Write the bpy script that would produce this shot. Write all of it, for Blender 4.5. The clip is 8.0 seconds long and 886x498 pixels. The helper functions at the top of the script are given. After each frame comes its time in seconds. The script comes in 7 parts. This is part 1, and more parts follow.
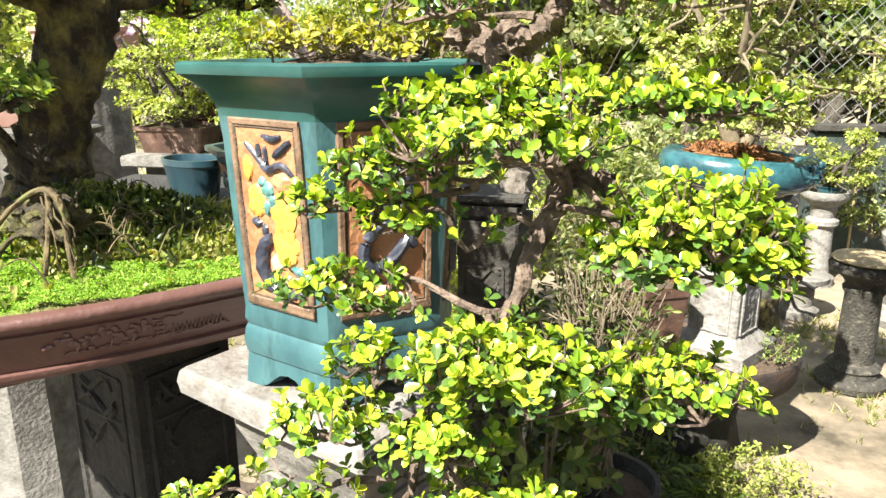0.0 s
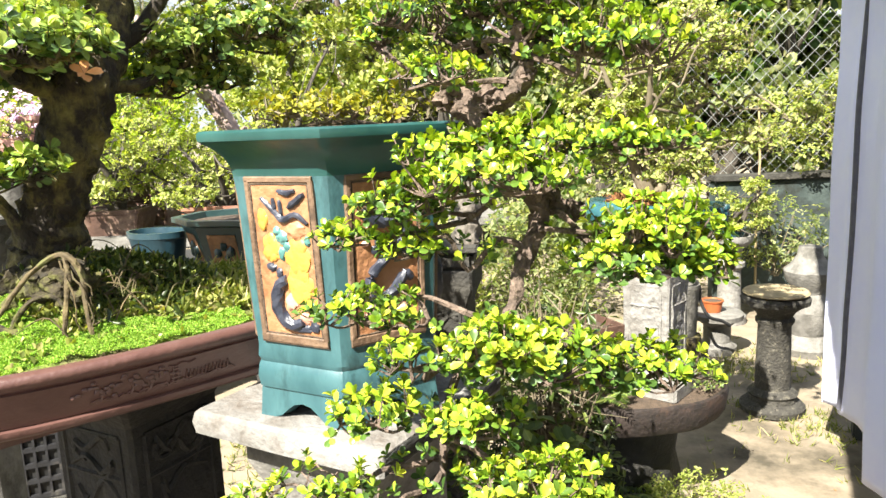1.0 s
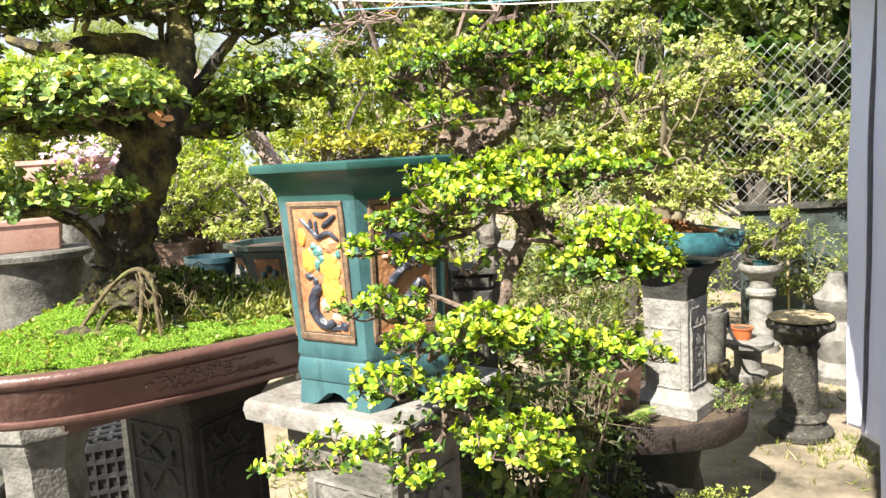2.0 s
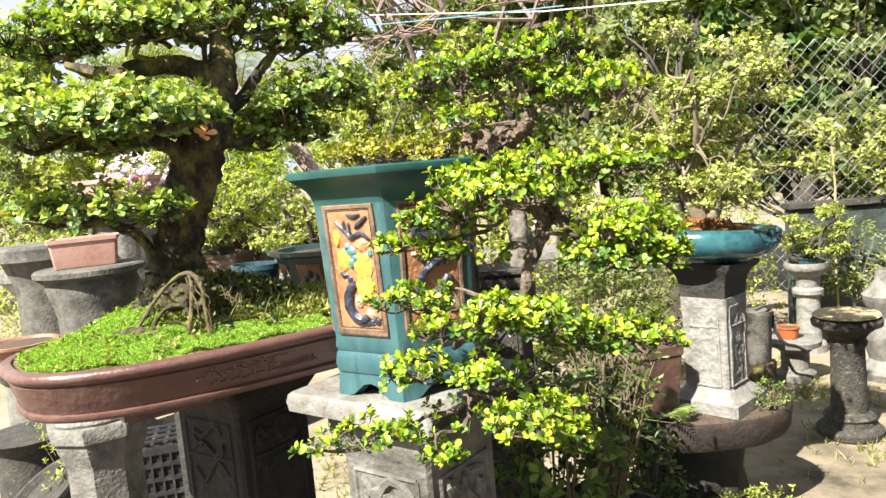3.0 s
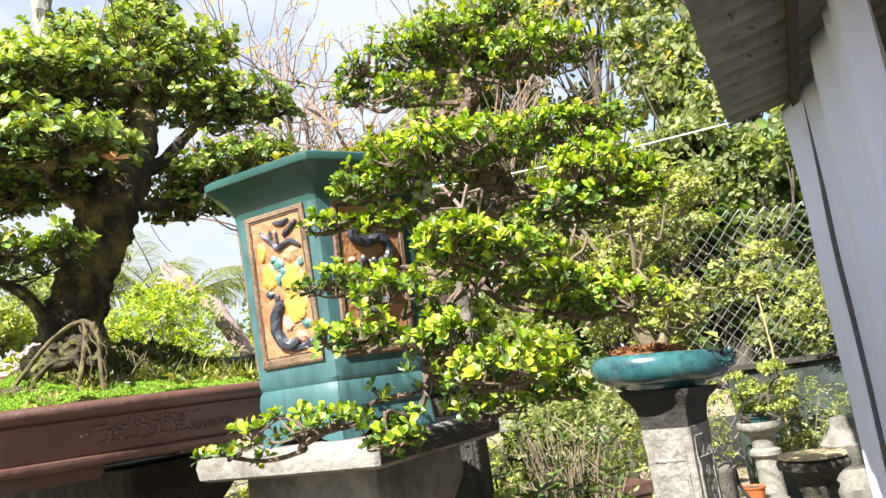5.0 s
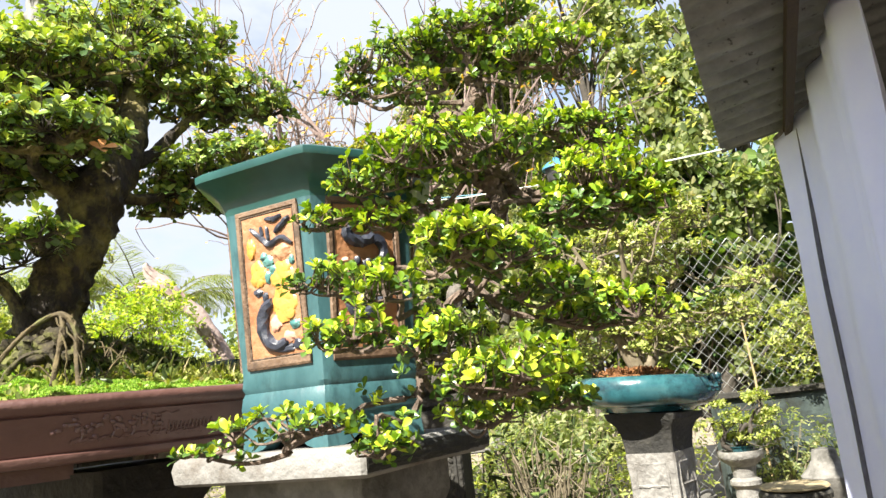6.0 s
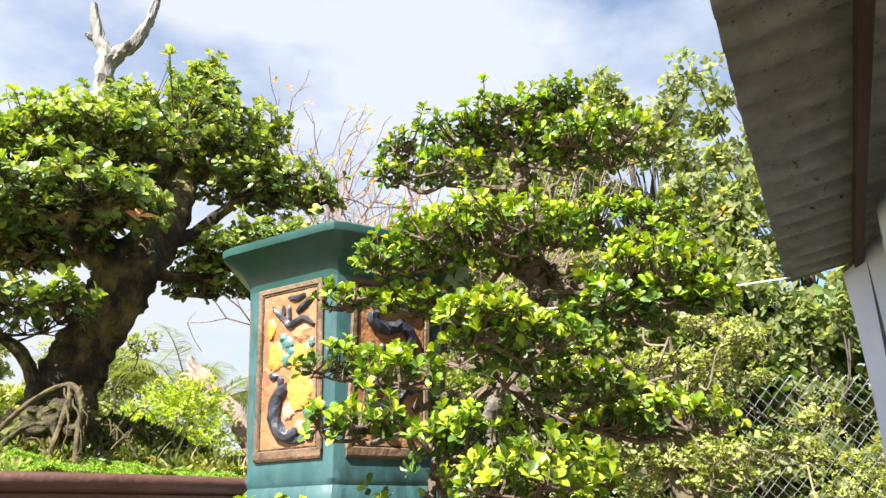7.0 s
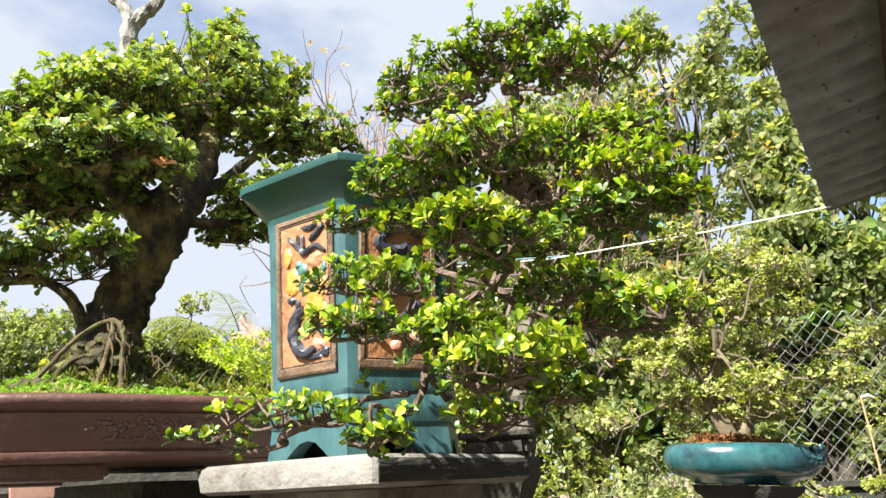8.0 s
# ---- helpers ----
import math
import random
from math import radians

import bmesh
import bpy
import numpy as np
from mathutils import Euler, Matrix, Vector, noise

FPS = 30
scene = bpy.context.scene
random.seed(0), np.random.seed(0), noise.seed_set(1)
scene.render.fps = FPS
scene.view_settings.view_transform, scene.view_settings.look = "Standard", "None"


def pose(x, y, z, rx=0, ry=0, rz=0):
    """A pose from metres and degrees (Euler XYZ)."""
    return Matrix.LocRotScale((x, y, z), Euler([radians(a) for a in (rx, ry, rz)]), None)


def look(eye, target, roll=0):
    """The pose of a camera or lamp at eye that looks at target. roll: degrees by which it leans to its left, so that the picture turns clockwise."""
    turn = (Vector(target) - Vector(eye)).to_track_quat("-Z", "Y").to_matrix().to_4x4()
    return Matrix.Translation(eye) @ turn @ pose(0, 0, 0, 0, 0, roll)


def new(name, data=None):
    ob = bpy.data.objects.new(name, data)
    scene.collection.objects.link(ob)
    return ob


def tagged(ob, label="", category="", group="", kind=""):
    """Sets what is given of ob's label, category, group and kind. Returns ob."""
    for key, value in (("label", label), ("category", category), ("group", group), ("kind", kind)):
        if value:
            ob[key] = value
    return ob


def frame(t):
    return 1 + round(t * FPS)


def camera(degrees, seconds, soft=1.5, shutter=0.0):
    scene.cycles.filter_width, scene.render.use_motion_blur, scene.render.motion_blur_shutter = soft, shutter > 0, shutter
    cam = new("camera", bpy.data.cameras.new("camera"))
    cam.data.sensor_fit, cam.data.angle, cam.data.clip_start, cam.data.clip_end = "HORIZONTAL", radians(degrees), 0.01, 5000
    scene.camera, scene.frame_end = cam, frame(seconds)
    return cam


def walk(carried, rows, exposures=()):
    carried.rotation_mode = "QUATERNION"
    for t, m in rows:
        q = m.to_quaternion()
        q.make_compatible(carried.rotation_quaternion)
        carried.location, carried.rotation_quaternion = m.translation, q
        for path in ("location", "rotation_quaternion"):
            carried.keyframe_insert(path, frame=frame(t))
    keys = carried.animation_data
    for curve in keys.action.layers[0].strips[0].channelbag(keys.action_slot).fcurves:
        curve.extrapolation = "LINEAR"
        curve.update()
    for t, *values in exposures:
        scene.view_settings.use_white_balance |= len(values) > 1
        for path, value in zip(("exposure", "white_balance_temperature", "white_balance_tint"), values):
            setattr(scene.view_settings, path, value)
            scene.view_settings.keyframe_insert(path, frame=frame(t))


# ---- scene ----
cam = camera(62.5, 8.0, soft=1.5)
PATH = [
    (0, (0.217, 0.346, 1.661), (-0.079, 2.25, 1.126), 0.0),
    (0.5, (0.157, 0.278, 1.664), (-0.007, 2.225, 1.238), -2.0),
    (1, (0.141, 0.178, 1.646), (0.057, 2.146, 1.297), -2.5),
    (2.3, (0.223, -0.067, 1.634), (-0.015, 1.904, 1.399), -3.8),
    (2.5, (0.23, -0.086, 1.625), (-0.034, 1.883, 1.394), -4.1),
    (3, (0.242, -0.094, 1.624), (-0.068, 1.871, 1.411), -5.2),
    (3.5, (0.291, -0.038, 1.567), (-0.05, 1.926, 1.405), -7.2),
    (4, (0.263, 0.056, 1.433), (0.063, 2.04, 1.589), -7.3),
    (4.2, (0.237, 0.066, 1.379), (0.085, 2.046, 1.613), -8.0),
    (5.3, (0.158, 0.066, 1.266), (0.103, 2.03, 1.64), -7.8),
    (5.5, (0.151, 0.073, 1.26), (0.103, 2.037, 1.638), -7.4),
    (6, (0.152, 0.105, 1.266), (0.126, 2.063, 1.673), -6.1),
    (6.3, (0.179, 0.176, 1.322), (0.144, 2.114, 1.812), -3.9),
    (6.5, (0.171, 0.196, 1.327), (0.106, 2.107, 1.915), -2.7),
    (7, (0.173, 0.193, 1.248), (0.026, 2.052, 1.97), -1.1),
    (7.5, (0.201, 0.165, 1.21), (0.003, 2.025, 1.918), -1.5),
    (8, (0.243, 0.165, 1.178), (-0.044, 2.044, 1.798), -2.7),
]
walk(cam, [(t, look(eye, target, roll)) for t, eye, target, roll in PATH], exposures=[(0, 2.10), (1.2, 2.08), (2.5, 1.88), (4.0, 1.88), (5.5, 1.90), (6.5, 1.88), (8.0, 1.72)])

# ---- world, sun, exposure ----
SUN_DIR = Vector((-0.361, -0.578, 0.731)).normalized()
sun = new("sun", bpy.data.lights.new("sun", "SUN"))
sun.data.energy, sun.data.angle, sun.data.color = 5.0, radians(0.6), (1.0, 0.94, 0.82)
sun.matrix_basis = look(SUN_DIR * 30, (0, 0, 0))
world = bpy.data.worlds.new("world")
scene.world = world
world.use_nodes = True
wn, wl = world.node_tree.nodes, world.node_tree.links
wn.clear()
w_out, w_bg, w_sky = wn.new("ShaderNodeOutputWorld"), wn.new("ShaderNodeBackground"), wn.new("ShaderNodeTexSky")
w_sky.sky_type, w_sky.sun_disc = "NISHITA", False
w_sky.sun_elevation, w_sky.sun_rotation = math.asin(SUN_DIR.z), math.atan2(SUN_DIR.x, SUN_DIR.y)
w_co, w_no, w_ra, w_mx = wn.new("ShaderNodeTexCoord"), wn.new("ShaderNodeTexNoise"), wn.new("ShaderNodeValToRGB"), wn.new("ShaderNodeMix")
w_map = wn.new("ShaderNodeMapping")
w_map.inputs["Scale"].default_value = (1.0, 1.0, 2.2)
w_map.inputs["Location"].default_value = (0.35, 0.1, 0.0)
w_no.inputs["Scale"].default_value, w_no.inputs["Detail"].default_value, w_no.inputs["Roughness"].default_value = 1.9, 6.0, 0.55
w_ra.color_ramp.elements[0].position, w_ra.color_ramp.elements[1].position = 0.34, 0.50
w_ra.color_ramp.elements[0].color = (0.12, 0.12, 0.12, 1.0)
w_mx.data_type = "RGBA"
w_mx.inputs["B"].default_value = (4.85, 5.2, 5.95, 1.0)
wl.new(w_co.outputs["Generated"], w_map.inputs["Vector"])
wl.new(w_map.outputs["Vector"], w_no.inputs["Vector"])
wl.new(w_no.outputs["Fac"], w_ra.inputs["Fac"])
wl.new(w_ra.outputs["Color"], w_mx.inputs["Factor"])
w_gain = wn.new("ShaderNodeVectorMath")
w_gain.operation = "SCALE"
w_gain.inputs["Scale"].default_value = 1.5
wl.new(w_sky.outputs["Color"], w_gain.inputs[0])
wl.new(w_gain.outputs["Vector"], w_mx.inputs["A"])
wl.new(w_mx.outputs["Result"], w_bg.inputs["Color"])
wl.new(w_bg.outputs["Background"], w_out.inputs["Surface"])
w_bg.inputs["Strength"].default_value = 0.05
scene.view_settings.exposure = 0.75


# ---- materials ----
def ramp(nodes, stops):
    node = nodes.new("ShaderNodeValToRGB")
    els = node.color_ramp.elements
    while len(els) < len(stops):
        els.new(0.5)
    for el, (pos, col) in zip(els, stops):
        el.position, el.color = pos, (*col, 1.0)
    return node


def surface(name, c1, c2, scale=8.0, rough=0.7, metal=0.0, bump=0.3, bump_scale=60.0, stain=None, stain_scale=2.0, stain_at=(0.52, 0.66), coat=0.0, per_object=0.0, stretch=(1, 1, 1)):
    """A solid surface: two tones at one scale, stains at another, fine relief."""
    m = bpy.data.materials.new(name)
    m.use_nodes = True
    n, l = m.node_tree.nodes, m.node_tree.links
    bsdf = n["Principled BSDF"]
    co, mp = n.new("ShaderNodeTexCoord"), n.new("ShaderNodeMapping")
    mp.inputs["Scale"].default_value = stretch
    l.new(co.outputs["Object"], mp.inputs["Vector"])
    fine = n.new("ShaderNodeTexNoise")
    fine.inputs["Scale"].default_value, fine.inputs["Detail"].default_value, fine.inputs["Roughness"].default_value = scale, 8.0, 0.65
    l.new(mp.outputs["Vector"], fine.inputs["Vector"])
    tone = ramp(n, [(0.32, c1), (0.68, c2)])
    l.new(fine.outputs["Fac"], tone.inputs["Fac"])
    col = tone.outputs["Color"]
    if stain:
        big = n.new("ShaderNodeTexNoise")
        big.inputs["Scale"].default_value, big.inputs["Detail"].default_value, big.inputs["Roughness"].default_value = stain_scale, 7.0, 0.7
        l.new(mp.outputs["Vector"], big.inputs["Vector"])
        mask = ramp(n, [(stain_at[0], (0, 0, 0)), (stain_at[1], (1, 1, 1))])
        l.new(big.outputs["Fac"], mask.inputs["Fac"])
        mix = n.new("ShaderNodeMix")
        mix.data_type = "RGBA"
        l.new(mask.outputs["Color"], mix.inputs["Factor"])
        l.new(col, mix.inputs["A"])
        mix.inputs["B"].default_value = (*stain, 1.0)
        col = mix.outputs["Result"]
    if per_object:
        info, hsv, mr = n.new("ShaderNodeObjectInfo"), n.new("ShaderNodeHueSaturation"), n.new("ShaderNodeMapRange")
        mr.inputs["To Min"].default_value, mr.inputs["To Max"].default_value = 1 - per_object, 1 + per_object
        l.new(info.outputs["Random"], mr.inputs["Value"])
        l.new(mr.outputs["Result"], hsv.inputs["Value"])
        l.new(col, hsv.inputs["Color"])
        col = hsv.outputs["Color"]
    l.new(col, bsdf.inputs["Base Color"])
    rr = n.new("ShaderNodeMapRange")
    rr.inputs["To Min"].default_value, rr.inputs["To Max"].default_value = max(0.05, rough - 0.15), min(1.0, rough + 0.12)
    l.new(fine.outputs["Fac"], rr.inputs["Value"])
    l.new(rr.outputs["Result"], bsdf.inputs["Roughness"])
    bsdf.inputs["Metallic"].default_value = metal
    bsdf.inputs["Coat Weight"].default_value = coat
    bsdf.inputs["Coat Roughness"].default_value = 0.12
    if bump:
        bn, bp = n.new("ShaderNodeTexNoise"), n.new("ShaderNodeBump")
        bn.inputs["Scale"].default_value, bn.inputs["Detail"].default_value = bump_scale, 6.0
        l.new(mp.outputs["Vector"], bn.inputs["Vector"])
        l.new(bn.outputs["Fac"], bp.inputs["Height"])
        bp.inputs["Strength"].default_value, bp.inputs["Distance"].default_value = bump, 0.01
        l.new(bp.outputs["Normal"], bsdf.inputs["Normal"])
    return m


def leafy(name, stops, rough=0.45, through_light=0.35, single=False, tint=(0.95, 1.0, 0.22)):
    """Leaves: a tone for each leaf, a paler midrib, light shining through."""
    m = bpy.data.materials.new(name)
    m.use_nodes = True
    n, l = m.node_tree.nodes, m.node_tree.links
    bsdf, out = n["Principled BSDF"], n["Material Output"]
    rnd = n.new("ShaderNodeObjectInfo") if single else n.new("ShaderNodeNewGeometry")
    tone = ramp(n, stops)
    l.new(rnd.outputs["Random" if single else "Random Per Island"], tone.inputs["Fac"])
    uv, sep = n.new("ShaderNodeUVMap"), n.new("ShaderNodeSeparateXYZ")
    l.new(uv.outputs["UV"], sep.inputs["Vector"])
    rib = ramp(n, [(0.0, (1.35, 1.35, 1.5)), (0.10, (1.0, 1.0, 1.0)), (1.0, (0.92, 0.95, 0.9))])
    l.new(sep.outputs["X"], rib.inputs["Fac"])
    mul = n.new("ShaderNodeMix")
    mul.data_type, mul.blend_type = "RGBA", "MULTIPLY"
    mul.inputs["Factor"].default_value = 1.0
    l.new(tone.outputs["Color"], mul.inputs["A"])
    l.new(rib.outputs["Color"], mul.inputs["B"])
    l.new(mul.outputs["Result"], bsdf.inputs["Base Color"])
    bsdf.inputs["Roughness"].default_value = rough
    bsdf.inputs["Specular IOR Level"].default_value = 0.4
    tr, mx, tm = n.new("ShaderNodeBsdfTranslucent"), n.new("ShaderNodeMixShader"), n.new("ShaderNodeMix")
    tm.data_type, tm.blend_type = "RGBA", "MULTIPLY"
    tm.inputs["Factor"].default_value = 1.0
    tm.inputs["B"].default_value = (*[1.5 * c for c in tint], 1.0)
    l.new(mul.outputs["Result"], tm.inputs["A"])
    l.new(tm.outputs["Result"], tr.inputs["Color"])
    mx.inputs["Fac"].default_value = through_light
    l.new(bsdf.outputs["BSDF"], mx.inputs[1])
    l.new(tr.outputs["BSDF"], mx.inputs[2])
    l.new(mx.outputs["Shader"], out.inputs["Surface"])
    return m


LIME = [(0.0, (0.06, 0.11, 0.018)), (0.3, (0.14, 0.23, 0.024)), (0.6, (0.29, 0.38, 0.03)), (1.0, (0.46, 0.50, 0.045))]
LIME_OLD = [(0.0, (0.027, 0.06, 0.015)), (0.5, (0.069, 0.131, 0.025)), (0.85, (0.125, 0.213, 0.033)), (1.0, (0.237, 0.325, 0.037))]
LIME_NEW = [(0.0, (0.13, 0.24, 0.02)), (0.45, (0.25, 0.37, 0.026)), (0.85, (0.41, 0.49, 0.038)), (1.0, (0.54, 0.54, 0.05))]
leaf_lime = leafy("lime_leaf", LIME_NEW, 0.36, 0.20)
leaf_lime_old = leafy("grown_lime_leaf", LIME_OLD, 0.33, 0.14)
leaf_lime_one = leafy("lime_leaf_single", LIME, 0.36, 0.16, single=True)
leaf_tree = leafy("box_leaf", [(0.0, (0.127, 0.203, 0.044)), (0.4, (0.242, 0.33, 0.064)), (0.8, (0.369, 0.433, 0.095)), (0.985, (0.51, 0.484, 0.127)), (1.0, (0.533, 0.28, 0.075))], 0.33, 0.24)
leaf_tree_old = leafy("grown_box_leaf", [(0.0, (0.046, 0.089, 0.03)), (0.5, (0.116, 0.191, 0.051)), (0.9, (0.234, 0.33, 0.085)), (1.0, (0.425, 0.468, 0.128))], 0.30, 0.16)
leaf_yellow = leafy("yellow_leaf", [(0.0, (0.08, 0.104, 0.016)), (0.5, (0.24, 0.24, 0.024)), (1.0, (0.4, 0.336, 0.04))], 0.5, 0.3)
leaf_back = leafy("background_leaf", [(0.0, (0.085, 0.12, 0.045)), (0.4, (0.19, 0.235, 0.095)), (0.75, (0.31, 0.345, 0.16)), (1.0, (0.42, 0.39, 0.22))], 0.50, 0.55, tint=(0.95, 1.0, 0.42))
# leaf tone darkened in place of the canopy shade over these trees
leaf_shade = leafy("shaded_round_leaf", [(0.0, (0.034, 0.068, 0.027)), (0.5, (0.085, 0.152, 0.049)), (0.9, (0.19, 0.285, 0.076)), (1.0, (0.494, 0.57, 0.133))], 0.40, 0.35)
leaf_bush = leafy("bush_leaf", [(0.0, (0.13, 0.18, 0.036)), (0.5, (0.29, 0.34, 0.075)), (1.0, (0.46, 0.45, 0.17))], 0.45, 0.42)
leaf_pale = leafy("pale_bush_leaf", [(0.0, (0.134, 0.188, 0.036)), (0.4, (0.278, 0.332, 0.081)), (0.8, (0.412, 0.43, 0.143)), (1.0, (0.502, 0.448, 0.233))], 0.45, 0.35)
leaf_bright = leafy("bright_shrub_leaf", [(0.0, (0.16, 0.26, 0.03)), (0.5, (0.32, 0.42, 0.05)), (1.0, (0.50, 0.52, 0.10))], 0.45, 0.45)
leaf_fern = leafy("fern_leaf", [(0.0, (0.04, 0.068, 0.018)), (0.6, (0.112, 0.168, 0.036)), (1.0, (0.256, 0.304, 0.064))], 0.45, 0.25)
leaf_shrub = leafy("dark_shrub_leaf", [(0.0, (0.019, 0.032, 0.01)), (0.6, (0.058, 0.09, 0.019)), (1.0, (0.154, 0.186, 0.045))], 0.42, 0.22)
leaf_palm = leafy("palm_leaf", [(0.0, (0.112, 0.147, 0.049)), (1.0, (0.238, 0.266, 0.112))], 0.5, 0.4)
moss_leaf = leafy("moss_tuft", [(0.0, (0.08, 0.155, 0.02)), (0.35, (0.195, 0.355, 0.038)), (0.8, (0.32, 0.495, 0.07)), (1.0, (0.47, 0.50, 0.14))], 0.8, 0.3)
grass_leaf = leafy("grass_blade", [(0.0, (0.075, 0.105, 0.022)), (0.45, (0.18, 0.21, 0.045)), (0.75, (0.285, 0.285, 0.09)), (1.0, (0.413, 0.345, 0.195))], 0.6, 0.3)
weed_leaf = leafy("low_weed", [(0.0, (0.075, 0.098, 0.022)), (0.4, (0.203, 0.247, 0.045)), (0.75, (0.315, 0.33, 0.083)), (1.0, (0.39, 0.315, 0.18))], 0.6, 0.3)
leaf_gold = leafy("golden_leaf", [(0.0, (0.36, 0.24, 0.032)), (0.6, (0.544, 0.4, 0.064)), (1.0, (0.6, 0.336, 0.128))], 0.5, 0.45, tint=(1.0, 0.9, 0.3))
twig_mat = surface("pinkish_twig_bark", (0.152, 0.106, 0.091), (0.289, 0.22, 0.198), 12, 0.85, bump=0.3)
petal = leafy("pink_petal", [(0.0, (0.48, 0.32, 0.44)), (1.0, (0.68, 0.592, 0.672))], 0.6, 0.4, tint=(1, 0.8, 1))
teal_glaze = surface("teal_glaze", (0.023, 0.072, 0.084), (0.054, 0.135, 0.149), 13, 0.42, bump=0.2, bump_scale=34, stain=(0.013, 0.041, 0.048), stain_scale=14, stain_at=(0.50, 0.66), coat=0.2, stretch=(1, 1, 0.35))
bright_teal = surface("bright_teal_glaze", (0.014, 0.066, 0.084), (0.037, 0.128, 0.145), 10, 0.22, bump=0.15, bump_scale=24, stain=(0.011, 0.033, 0.044), stain_scale=7, stain_at=(0.48, 0.64), coat=0.4)
# darker glaze of neck and rim, with the lip's shade included in the tone
rim_glaze = surface("dark_teal_rim_glaze", (0.01, 0.048, 0.046), (0.021, 0.084, 0.079), 9, 0.38, bump=0.1, bump_scale=30, stain=(0.033, 0.107, 0.1), stain_scale=10, stain_at=(0.58, 0.76), coat=0.2)
dark_glaze = surface("dark_green_glaze", (0.009, 0.026, 0.027), (0.02, 0.049, 0.047), 12, 0.4, bump=0.15, coat=0.2)
panel_clay = surface("orange_clay_panel", (0.281, 0.121, 0.05), (0.361, 0.187, 0.1), 22, 0.5, bump=0.35, bump_scale=90, stain=(0.174, 0.08, 0.037), stain_scale=26, stain_at=(0.50, 0.68))
old_panel = surface("old_orange_panel", (0.16, 0.075, 0.03), (0.26, 0.13, 0.05), 22, 0.55, bump=0.3, stain=(0.05, 0.04, 0.03), stain_scale=16, stain_at=(0.52, 0.66))
panel_rim = surface("panel_frame_clay", (0.102, 0.061, 0.038), (0.196, 0.128, 0.081), 30, 0.6, bump=0.3, bump_scale=120, stain=(0.06, 0.038, 0.025), stain_scale=14, stain_at=(0.50, 0.64))
flower_glaze = surface("yellow_flower_glaze", (0.42, 0.20, 0.035), (0.50, 0.27, 0.06), 20, 0.42, bump=0.2, bump_scale=70, stain=(0.37, 0.14, 0.03), stain_scale=22, stain_at=(0.56, 0.74), coat=0.15)
blue_glaze = surface("dark_blue_glaze", (0.014, 0.018, 0.032), (0.042, 0.047, 0.068), 40, 0.42, bump=0.35, bump_scale=80, coat=0.15)
leaf_glaze = surface("turquoise_leaf_glaze", (0.038, 0.129, 0.129), (0.091, 0.213, 0.198), 40, 0.4, bump=0.2, coat=0.2)
pink_glaze = surface("pale_pink_glaze", (0.456, 0.205, 0.144), (0.532, 0.304, 0.228), 30, 0.45, bump=0.2)
tray_clay = surface("brown_tray_clay", (0.078, 0.037, 0.032), (0.122, 0.063, 0.053), 9, 0.40, bump=0.25, bump_scale=70, stain=(0.177, 0.111, 0.096), stain_scale=5, stain_at=(0.52, 0.74), coat=0.1)
concrete = surface("weathered_concrete", (0.099, 0.095, 0.085), (0.213, 0.205, 0.19), 18, 0.88, bump=0.55, bump_scale=70, stain=(0.068, 0.065, 0.057), stain_scale=5, stain_at=(0.50, 0.64))
concrete_pale = surface("pale_concrete", (0.14, 0.134, 0.125), (0.262, 0.255, 0.24), 26, 0.88, bump=0.7, bump_scale=60, stain=(0.085, 0.073, 0.061), stain_scale=7, stain_at=(0.50, 0.76))
slab_stone = surface("stained_slab_concrete", (0.146, 0.142, 0.133), (0.249, 0.245, 0.237), 9, 0.9, bump=0.5, bump_scale=80, stain=(0.09, 0.069, 0.052), stain_scale=6, stain_at=(0.54, 0.72))
# dark streaked concrete for the slab's unlit side: shade put into the colour
slab_shade = surface("shade_streaked_concrete", (0.014, 0.015, 0.014), (0.048, 0.050, 0.046), 34, 0.85, bump=0.9, bump_scale=90, stain=(0.15, 0.15, 0.14), stain_scale=36, stain_at=(0.58, 0.70), stretch=(0.5, 0.5, 2.5))
concrete_dark = surface("dark_mossy_concrete", (0.02, 0.019, 0.017), (0.053, 0.05, 0.043), 16, 0.9, bump=0.8, bump_scale=60, stain=(0.099, 0.091, 0.076), stain_scale=24, stain_at=(0.58, 0.70))
concrete_mid = surface("grey_stained_concrete", (0.062, 0.06, 0.053), (0.15, 0.143, 0.13), 18, 0.88, bump=0.6, bump_scale=70, stain=(0.035, 0.034, 0.03), stain_scale=5, stain_at=(0.50, 0.66))
net_wall = surface("mossy_low_wall", (0.022, 0.034, 0.034), (0.055, 0.075, 0.07), 9, 0.85, bump=0.5, bump_scale=40, stain=(0.015, 0.018, 0.014), stain_scale=3, stain_at=(0.50, 0.62))
# near-black concrete: deep shade put into the colour
concrete_shade = surface("shade_black_concrete", (0.011, 0.011, 0.01), (0.034, 0.032, 0.028), 16, 0.85, bump=0.8, bump_scale=60, stain=(0.061, 0.057, 0.046), stain_scale=18, stain_at=(0.60, 0.72))
concrete_speckled = surface("speckled_concrete", (0.021, 0.019, 0.017), (0.056, 0.053, 0.044), 40, 0.9, bump=1.0, bump_scale=80, stain=(0.122, 0.112, 0.089), stain_scale=30, stain_at=(0.54, 0.66))
rust = surface("rusty_basin", (0.011, 0.009, 0.008), (0.032, 0.021, 0.017), 14, 0.75, bump=0.5, bump_scale=60, stain=(0.065, 0.036, 0.023), stain_scale=4, stain_at=(0.58, 0.72))
terracotta = surface("terracotta", (0.213, 0.091, 0.061), (0.319, 0.152, 0.099), 12, 0.75, bump=0.25, bump_scale=60, stain=(0.35, 0.243, 0.198), stain_scale=5)
